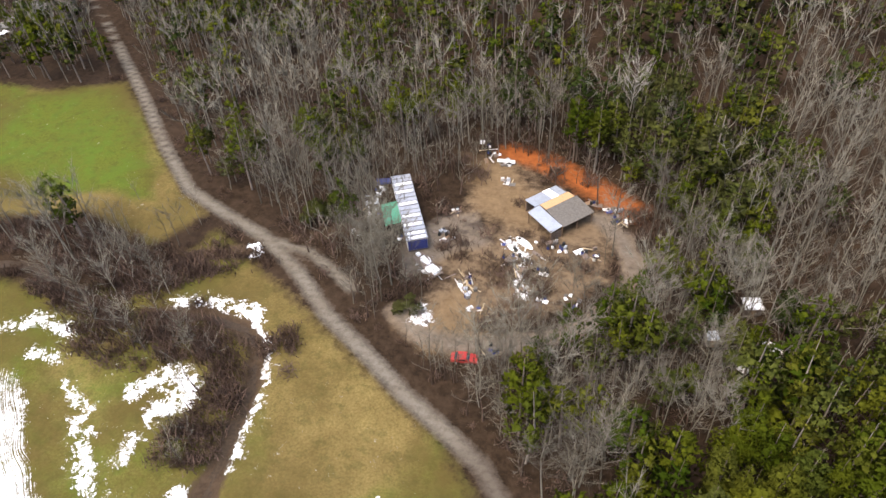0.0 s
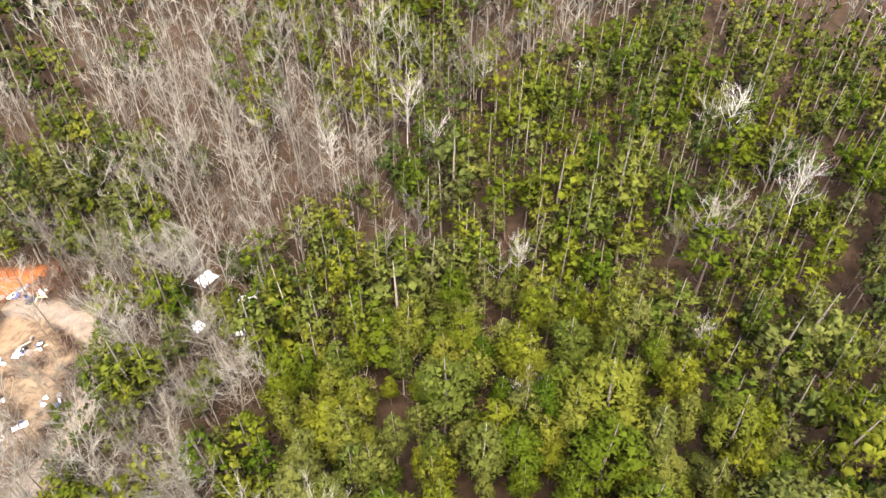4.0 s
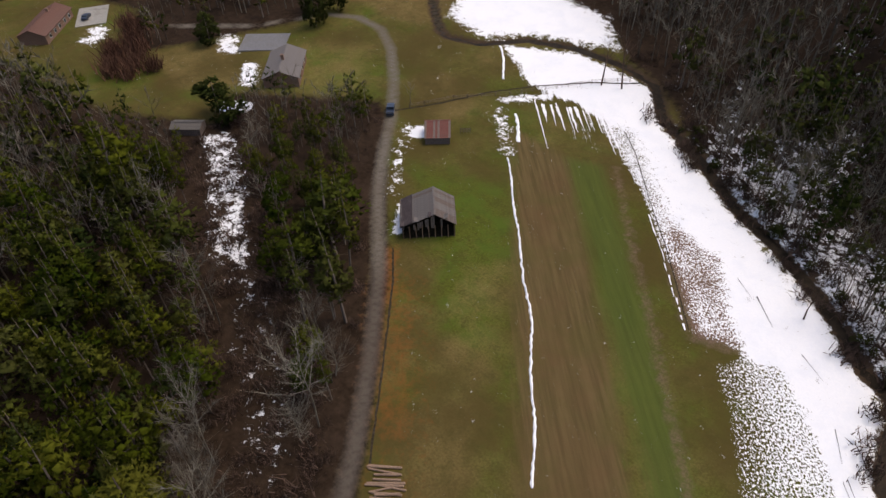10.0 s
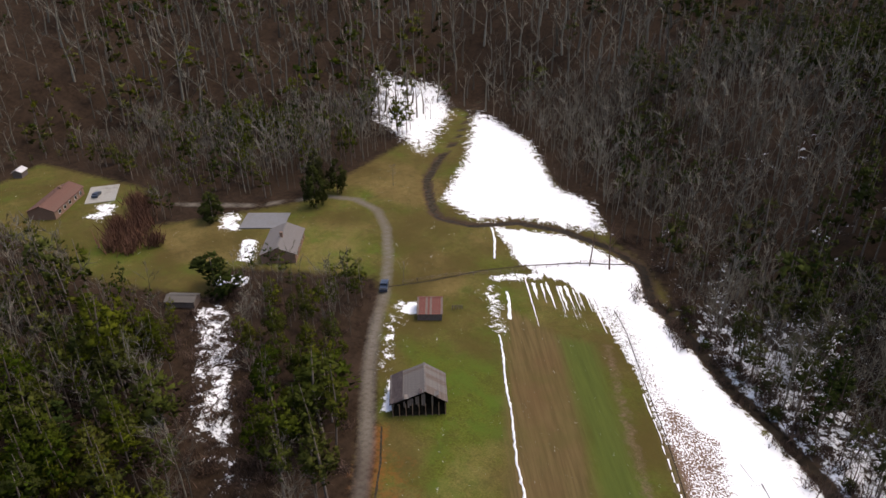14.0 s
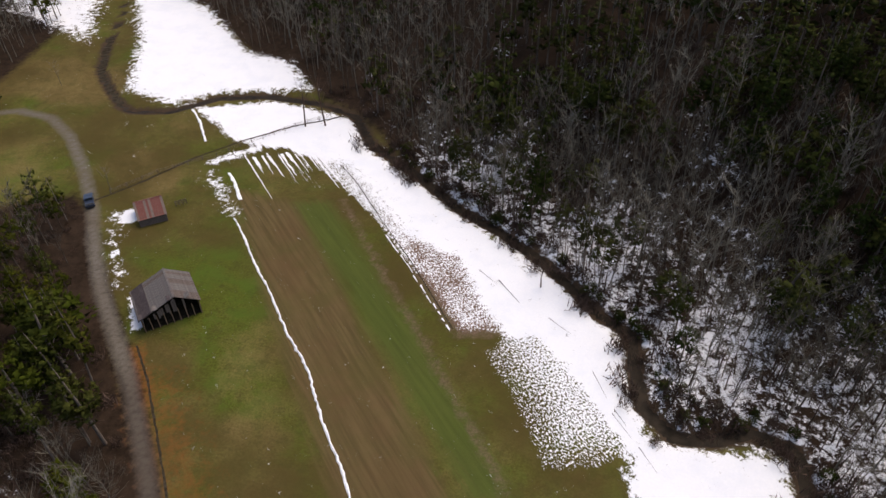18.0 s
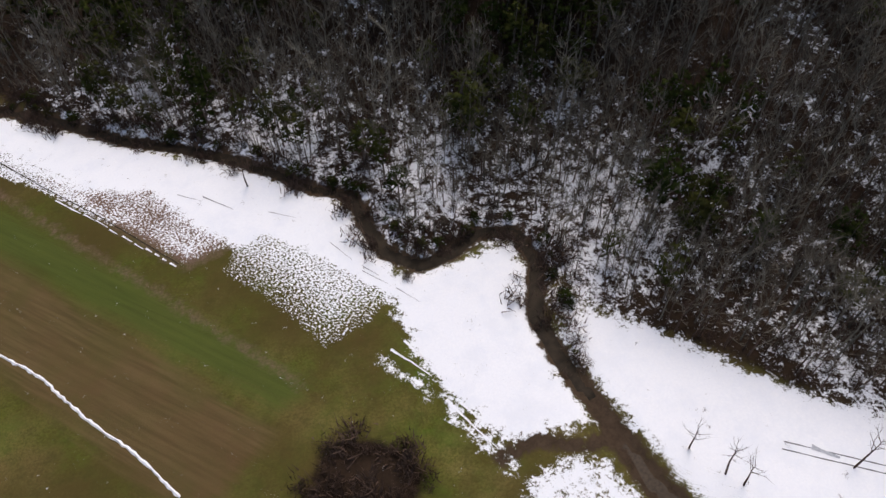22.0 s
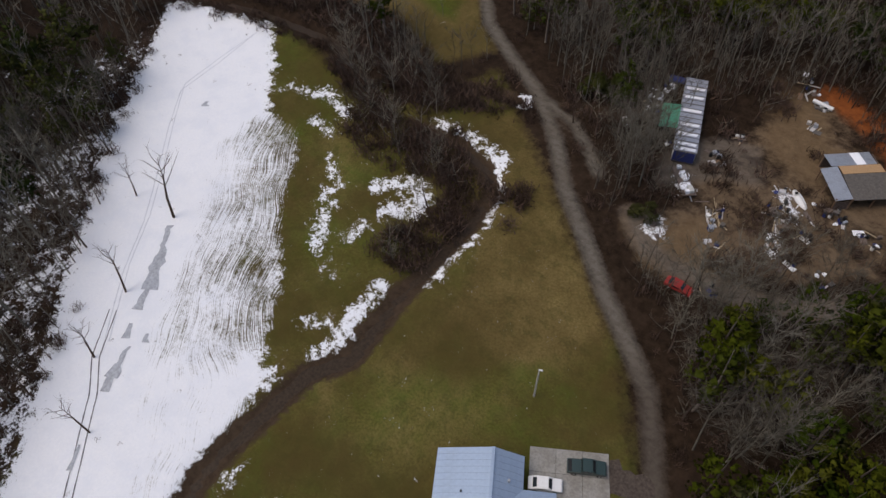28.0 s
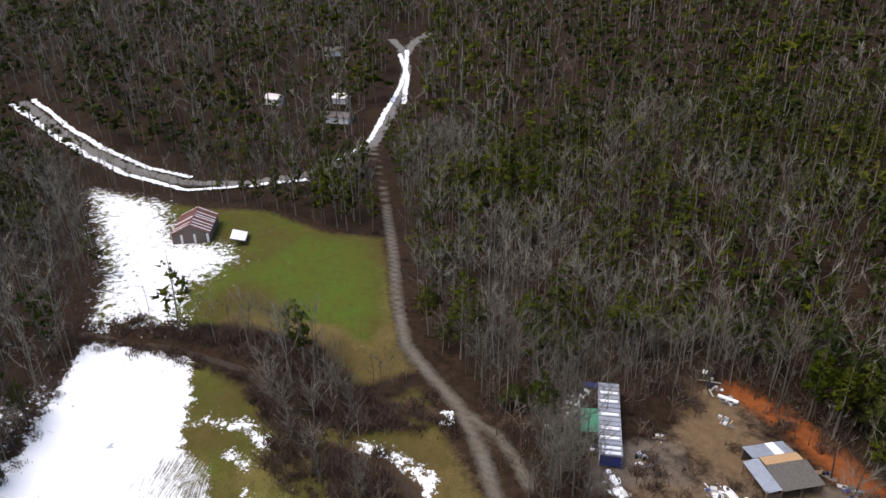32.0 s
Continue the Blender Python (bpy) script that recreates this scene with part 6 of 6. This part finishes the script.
for s in (-1, 1):
    w = part("wheel", rod((-0.3, s * 1.05, 0.34), (-0.3, s * 1.28, 0.34), 0.34, sides=12), RUBBER, bt)
    part("rim", rod((-0.3, s * 1.2, 0.34), (-0.3, s * 1.29, 0.34), 0.18, sides=8), CHROME, w)
# patched open shed
ps = thing("patched_shed", -24.5, 110.5, 55.5, "open timber shed roofed with mismatched tin, plywood and felt sheets", "outbuilding", 0.0)
part("silver_roof", slab((-3.9, 2.5, 3.3), (4.6, 2.5, 3.3), (4.6, 5.9, 3.0), (-3.9, 5.9, 3.0), 0.06), SILVER, ps, "silver tin roof sheets")
part("skylight_sheet", slab((0.8, 2.5, 3.34), (2.6, 2.5, 3.34), (2.6, 5.9, 3.04), (0.8, 5.9, 3.04), 0.03), SNOW, ps, "white translucent sheet")
part("plywood_roof", slab((-2.7, 0.25, 3.5), (5.0, 0.25, 3.5), (5.0, 2.4, 3.35), (-2.7, 2.4, 3.35), 0.06), PLY, ps, "bare orange plywood roof")
part("felt_roof", slab((-2.8, -5.5, 2.7), (5.5, -5.5, 2.7), (5.5, 0.2, 3.45), (-2.8, 0.2, 3.45), 0.07), TAR, ps, "dark roofing felt")
part("side_roof", slab((-5.9, -5.2, 2.5), (-2.85, -5.2, 2.8), (-2.85, 2.4, 3.3), (-5.9, 2.4, 2.9), 0.06), SILVER, ps, "pale blue-grey tin roof")
for sx, sy in ((-5.7, -5.0), (-5.7, -1), (-5.7, 2.2), (-2.9, -5.2), (1.2, -5.2), (5.2, -5.2), (5.2, -1.5), (5.2, 2.2), (4.4, 5.7), (-3.7, 5.7), (0.3, 5.7)):
    part("post", block(sx - 0.1, sx + 0.1, sy - 0.1, sy + 0.1, -0.2, 2.75), BROWN_WOOD, ps)
part("back_wall", block(-3.7, 4.4, 5.5, 5.6, 0, 2.9), OLD_WOOD, ps)
part("side_wall", block(5.1, 5.2, -1.5, 5.5, 0, 2.9), OLD_WOOD, ps)
for k in range(8):
    part("wall_board", block(-5.6 + k * 0.36, -5.32 + k * 0.36, -5.15, -5.08, 0, 1.9 + 0.1 * (k % 3)), OLD_WOOD, ps)
# scrap and boards strewn about the yard
SCRAP = [(-64.8, 101.2, 1.4), (-62, 98.3, 1.2), (-62.2, 91.6, 0.8), (-53.2, 93.9, 0.8), (-45.3, 97.6, 0.9), (-43.7, 95.9, 0.8), (-45.6, 105.4, 0.7), (-38.3, 119.1, 1.0), (-40.8, 125.1, 1.2), (-46.6, 129.4, 1.6),
         (-44.9, 127, 1.4), (-31.2, 99.2, 1.5), (-28.6, 97.9, 1.6), (-26.2, 96.1, 1.3), (-26.8, 92.4, 1.0), (-24.5, 88, 1.1), (-23, 93.8, 1.0), (-29.4, 93.9, 0.9), (-17.7, 118.4, 1.3), (-14.3, 116.4, 1.2),
         (-12.5, 115.2, 1.2), (-10.3, 114.2, 0.8), (-16.8, 102.2, 1.4), (-13.7, 101.1, 0.8), (-23.2, 102.1, 1.4), (-20.8, 101.3, 1.2), (-40, 75.7, 1.0), (-36.3, 86.7, 1.6), (-34, 83.6, 1.4), (-31.3, 80.2, 0.8),
         (-25.2, 71.6, 0.9), (-21, 86.4, 1.4), (-15.6, 88.4, 1.4), (-64.5, 105.9, 1.2)]
rs = random.Random(21)
for sx, sy, spread in SCRAP:
    for k in range(7):
        x, y = sx + rs.gauss(0, spread * 0.7), sy + rs.gauss(0, spread * 0.7)
        kind = rs.choice(["scrap_sheet", "board", "crate", "bucket", "tarp_heap"])
        z = ground_z(x, y)
        mat = rs.choice([WHITE, SNOW, PALE_TIN, OLD_WOOD, OLD_WOOD, BROWN_WOOD, RUBBER, GREY_TIN, SILVER, TAR])
        if kind == "scrap_sheet":
            o = thing(kind, x, y, rs.uniform(0, 180), "flat sheet of scrap lying in the yard", "scrap", z, "yard scrap")
            a, b = rs.uniform(0.5, 1.2), rs.uniform(0.3, 0.7)
            part("sheet", slab((-a, -b, 0.12), (a, -b, 0.2), (a, b, 0.16), (-a, b, 0.1), 0.05), mat, o)
        elif kind == "board":
            o = thing(kind, x, y, rs.uniform(0, 180), "loose timber board on the ground", "board", z, "yard scrap")
            part("plank", block(-rs.uniform(0.8, 1.8), rs.uniform(0.8, 1.8), -0.12, 0.12, 0.0, 0.09), rs.choice([OLD_WOOD, CUT, PALE_TIN]), o)
        elif kind == "crate":
            o = thing(kind, x, y, rs.uniform(0, 90), "discarded household box in the yard", "box", z, "yard scrap")
            a, b, c = rs.uniform(0.25, 0.6), rs.uniform(0.2, 0.5), rs.uniform(0.3, 0.9)
            part("case", block(-a, a, -b, b, 0, c, bevel=0.04), mat, o)
            part("lid", block(-a - 0.03, a + 0.03, -b - 0.03, b + 0.03, c, c + 0.05), mat, o)
        elif kind == "bucket":
            o = thing(kind, x, y, 0, "plastic drum standing in the yard", "drum", z, "yard scrap")
            part("drum", rod((0, 0, 0), (0, 0, 0.8), 0.3, 0.28, 10), rs.choice([WHITE, TARP_BLUE, RUBBER]), o)
            part("rim", rod((0, 0, 0.78), (0, 0, 0.84), 0.31, sides=10), RUBBER, o)
        else:
            o = thing(kind, x, y, rs.uniform(0, 180), "crumpled tarpaulin heap with snow", "tarpaulin", z, "yard scrap")
            bm = bmesh.new()
            bmesh.ops.create_icosphere(bm, subdivisions=2, radius=0.6)
            for v in bm.verts:
                v.co *= 0.7 + 0.5 * noise.noise(v.co * 2.3 + Vector((x, y, 0)))
                v.co.z = max(0, v.co.z * 0.6 + 0.15)
            part("sheet", bm, rs.choice([SNOW, OLD_WOOD, TARP_BLUE, PALE_TIN, TAR]), o)
tarp = thing("blue_tarpaulin", -65.0, 109.5, 30, "dark blue tarpaulin over a low pile", "tarpaulin", 0.0)
part("sheet", slab((-1.6, -1.0, 0.5), (1.6, -1.0, 0.7), (1.6, 1.0, 0.45), (-1.6, 1.0, 0.6), 0.4), TARP_BLUE, tarp)
tk = thing("storage_tank", -40.8, 125.6, 8, "long white cylindrical tank lying on blocks in the yard", "tank", ground_z(-40.8, 125.6))
part("shell", rod((-2.1, 0, 0.75), (2.1, 0, 0.75), 0.42, sides=14), WHITE, tk)
for sx in (-1.4, 1.4):
    part("block", block(sx - 0.15, sx + 0.15, -0.4, 0.4, 0.0, 0.4), CONCRETE, tk)
for k in range(9):
    x, y = -35.5 + rm.uniform(-1.5, 1.5), 85.5 + rm.uniform(-2.2, 2.2)
    pl = thing("timber_pole", x, y, 125 + rm.uniform(-14, 14), "pale peeled timber pole lying in the yard", "pole", ground_z(x, y), "yard poles")
    part("stem", rod((-rm.uniform(1.5, 2.6), 0, 0.12), (rm.uniform(1.5, 2.6), 0, 0.16), 0.1, 0.07, 7), CUT if k % 3 else PALE_TIN, pl)
bx = thing("boat", -28.4, 100.5, -30, "white upturned boat among the yard clutter", "boat", 0.0)
bm = bmesh.new()
bmesh.ops.create_uvsphere(bm, u_segments=16, v_segments=8, radius=1.0)
for v in bm.verts:
    v.co = Vector((v.co.x * 2.6 * (1 - 0.12 * v.co.y ** 2), v.co.y * 0.85, max(0, v.co.z) * 0.7))
part("hull", bm, WHITE, bx)
part("keel", block(-2.0, 2.0, -0.05, 0.05, 0.62, 0.74), PALE_TIN, bx)
rt = vehicle("red_wreck", -29.0, 68.2, 15, RED, "faded red car wreck standing among brush", "car")
for wx, wy, a, b, lab in ((15.5, 96.5, 3.0, 2.4, "small shed with snow on its flat roof in the trees"), (9.8, 86.8, 1.9, 1.7, "small pale-roofed hut among bare trees")):
    o = thing("hut", wx, wy, 20, lab, "hut")
    part("wall", block(-a / 2, a / 2, -b / 2, b / 2, -0.3, 1.9), OLD_WOOD, o)
    part("roof", slab((-a / 2 - 0.2, -b / 2 - 0.2, 2.0), (a / 2 + 0.2, -b / 2 - 0.2, 2.0), (a / 2 + 0.2, b / 2 + 0.2, 2.2), (-a / 2 - 0.2, b / 2 + 0.2, 2.2), 0.1), PALE_TIN, o)
    part("snow_cover", slab((-a / 2, -b / 2, 2.06), (a / 2, -b / 2, 2.06), (a / 2, b / 2, 2.26), (-a / 2, b / 2, 2.26), 0.05), SNOW, o, "thin snow")
    part("door", block(-0.4, 0.4, -b / 2 - 0.04, -b / 2, 0, 1.7), BROWN_WOOD, o)
vehicle("old_car", 16.2, 84.0, 60, WHITE, "old white car standing under bare trees", "car")
vehicle("abandoned_car", 19.0, 88.4, 10, PALE_TIN, "pale abandoned car standing under bare trees", "car")

# ---------------------------------------------------------------- fences, snow ridge
fx = [(116, -104.5), (110, -115), (100, -126), (87, -145), (77.5, -155)]
fence = tagged(new("pasture_fence"), "weathered post and wire fence across the pasture", "fence")
dense = []
for (ax, ay), (bx_, by_) in zip(fx[:-1], fx[1:]):
    n = int(math.hypot(bx_ - ax, by_ - ay) / 3.2)
    dense += [(ax + (bx_ - ax) * i / n, ay + (by_ - ay) * i / n) for i in range(n)]
proto = None
for x, y in dense:
    m = Matrix.Translation((x, y, ground_z(x, y)))
    if proto is None:
        proto = part("post", rod((0, 0, -0.3), (0, 0, 1.35), 0.09, 0.07, 6), OLD_WOOD, fence)
        proto.matrix_local = m
    else:
        again(proto, fence, m)
for zz in (0.45, 0.8, 1.15):
    bm = bmesh.new()
    for (ax, ay), (bx_, by_) in zip(dense[:-1], dense[1:]):
        rod((ax, ay, ground_z(ax, ay) + zz), (bx_, by_, ground_z(bx_, by_) + zz), 0.035, sides=4, bm=bm)
    part("rail", bm, OLD_WOOD, fence)


def snow_ridge(line, half, seed):
    """A narrow drift that outlasts the thaw along a fence row."""
    r = random.Random(seed)
    bm = bmesh.new()
    pts = []
    for (ax, ay), (bx_, by_) in zip(line[:-1], line[1:]):
        n = int(math.hypot(bx_ - ax, by_ - ay) / 0.8)
        pts += [(ax + (bx_ - ax) * i / n, ay + (by_ - ay) * i / n) for i in range(n)]
    rows = []
    for i, (x, y) in enumerate(pts):
        j = min(i + 1, len(pts) - 1)
        d = Vector((pts[j][0] - pts[max(0, i - 1)][0], pts[j][1] - pts[max(0, i - 1)][1], 0)).normalized()
        s = Vector((-d.y, d.x, 0))
        z = ground_z(x, y)
        w1, w2 = half * r.uniform(0.55, 1.3), half * r.uniform(0.55, 1.3)
        wob = 0.25 * math.sin(i * 0.23) + 0.12 * r.uniform(-1, 1)
        c = Vector((x, y, z)) + s * wob
        rows.append([bm.verts.new(c + s * w1 - Vector((0, 0, 0.05))), bm.verts.new(c + Vector((0, 0, 0.2 * r.uniform(0.7, 1.2)))), bm.verts.new(c - s * w2 - Vector((0, 0, 0.05)))])
    for a, b in zip(rows[:-1], rows[1:]):
        bm.faces.new((a[0], a[1], b[1], b[0])); bm.faces.new((a[1], a[2], b[2], b[1]))
    root = tagged(new("snow_drift"), "narrow white snow drift along a fence row", "snow", kind="structure")
    part("drift", bm, SNOW, root)


snow_ridge([(82.5, -104), (72, -93.5), (61, -82), (48, -69), (38, -57), (26, -42)], 0.3, 1)
snow_ridge([(120, -146), (113, -139), (106, -131)], 0.4, 2)
snow_ridge([(93, -120), (84, -110)], 0.5, 3)

# ---------------------------------------------------------------- single trees
def lone(proto_shape, mats, name, label, x, y, h, girth, turn, lean=(0, 0)):
    t = tree_thing(name, proto_shape, mats, label, "tree")
    t.matrix_world = Matrix.Translation((x, y, ground_z(x, y))) @ Euler((lean[0], lean[1], turn)).to_matrix().to_4x4() @ Matrix.Diagonal((girth, girth, h, 1))


YARD_BARK = bark_material("pale_twigs", (0.3, 0.265, 0.2), (0.4, 0.35, 0.27))
big_bare = [bare_shape(800 + i, 24, 620, low=0.22, spread=0.34, thick=0.95, tw=0.95) for i in range(4)]
for i, (x, y, h) in enumerate([(-49, -21.5, 9), (-47.4, -23.6, 9), (-44.4, -28.5, 8), (-65.2, -19.2, 9), (-77.2, -14.2, 10), (-86.2, -5.4, 11), (-97, 8, 15), (-106.6, 4.6, 9), (11, -100.8, 9),
                               (84.6, -146, 13), (79.5, -148, 14)]):
    lone(bare_shape(820 + i, 8, 60, low=0.45, spread=0.2, thick=1.5, tw=1.5), [TWIG, TWIG], "snowfield_tree", "slender bare tree standing in the snow", x, y, h, h, i * 1.3, (0.12 * math.sin(i), 0.12 * math.cos(i * 2)))
lone(bare_shape(809, 34, 1600, low=0.22, spread=0.42, thick=0.8, tw=0.8), [GREY_BARK, YARD_BARK], "yard_tree", "wide bare shade tree beside the blue-roofed house", -16.8, 4.2, 7.5, 12.5, 0.4)
for i, (x, y, h) in enumerate([(12, 33, 12), (3, 44, 11), (-5, 51, 12), (-11, 55, 10), (14, 24, 10), (-20, 60, 11), (-2, 58, 13), (30, 8, 9), (44, -12, 9), (58, -24, 10), (64, -36, 9), (74, -44, 9)]):
    lone(big_bare[i % 4], BARE_MATS, "lane_tree", "bare spreading tree with pale branches beside the lane", x, y, h, h * 1.15, i * 1.7)
for i, (x, y, h) in enumerate([(-100, 60, 9), (-95, 65, 10), (-90, 53, 8), (-84, 50, 7), (-78, 55, 7), (-105, 56, 9), (-71, 45, 6), (-67, 38, 6), (-63, 34, 5), (-111, 57, 10), (-89, 63, 8), (-97, 52, 8), (-102, 67, 9), (-118, 60, 10), (-75, 52, 6)]):
    lone(big_bare[(i + 1) % 4], BARE_MATS, "creek_tree", "leafless grey tree in the brush of the creek bend", x, y, h, h * 1.1, i * 1.9)
for i, (x, y, h) in enumerate([(-113.5, 75.7, 8), (-110, 75.5, 9), (-115.7, 85, 6), (-165.8, 53.4, 10), (-163, 50, 8), (125.3, -98, 7), (116.8, -105.7, 7), (125.5, -94, 6), (166.7, -148, 8)]):
    lone(bare_shape(845 + i, 9, 120, low=0.35, spread=0.2, thick=0.9, tw=1.1), [GREY_BARK, GREY_BARK], "meadow_tree", "slim leafless tree standing in the open meadow", x, y, h, h, i * 1.1)
DEAD = [(59.0, 59.6, 15.5), (73.2, 31.0, 13), (108.7, 54.0, 21.5), (104.4, 36.3, 23.5), (60.8, 84.8, 16.5), (80.6, 96.0, 15), (97.2, 83.5, 12), (67.1, -9.6, 9.5), (59.2, 92.1, 22), (44, 96, 18), (-16, 140, 22)]
for i, (x, y, h) in enumerate(DEAD):
    lone(bare_shape(860 + i, 18, 230, low=0.5, spread=0.13, thick=0.62, tw=0.8), [PALE_BARK, PALE_BARK], "dead_tree", "dead bleached tree standing among pines", x, y, h, h, i * 2.1)
dense_pine = [pine_shape(900 + i, 420, 4, 0.075, low=0.06, spread=0.3, point=0.9) for i in range(2)]
for i, (x, y, h, g) in enumerate([(190.5, -91, 10.5, 15), (149.5, -68.5, 13, 20), (173, -119, 16, 14), (181, -126, 17, 13), (176.5, -131, 14, 12), (-72, 92, 7, 11), (-69, 94, 6, 9), (-43.3, 75.6, 3.6, 8), (21, 95, 9, 11), (8, 96, 8, 11)]):
    lone(dense_pine[i % 2], [PINE_BARK, HEMLOCK], "cedar_tree", "dense dark green cedar in the open", x, y, h, g, i * 1.1)
RED_TWIG = bark_material("russet_twigs", (0.09, 0.045, 0.03), (0.17, 0.09, 0.06))
for i, (x, y, h) in enumerate([(193, -67, 7), (187, -70, 6), (199, -72, 7.5), (206, -74, 7), (194, -61, 7.5), (200, -65, 8), (212, -78, 8), (218, -79, 7), (189, -63, 6), (207, -68, 6)]):
    V, F, M = bush_shape(940 + i, 260)
    root = tagged(new("russet_thicket"), "leafless russet thicket beside the yard of the ranch house", "shrub")
    new("crown", mesh_from("crown", V, F, M, [RED_TWIG])).parent = root
    root.matrix_world = Matrix.Translation((x, y, ground_z(x, y))) @ Matrix.Diagonal((h * 0.9, h * 0.9, h, 1))
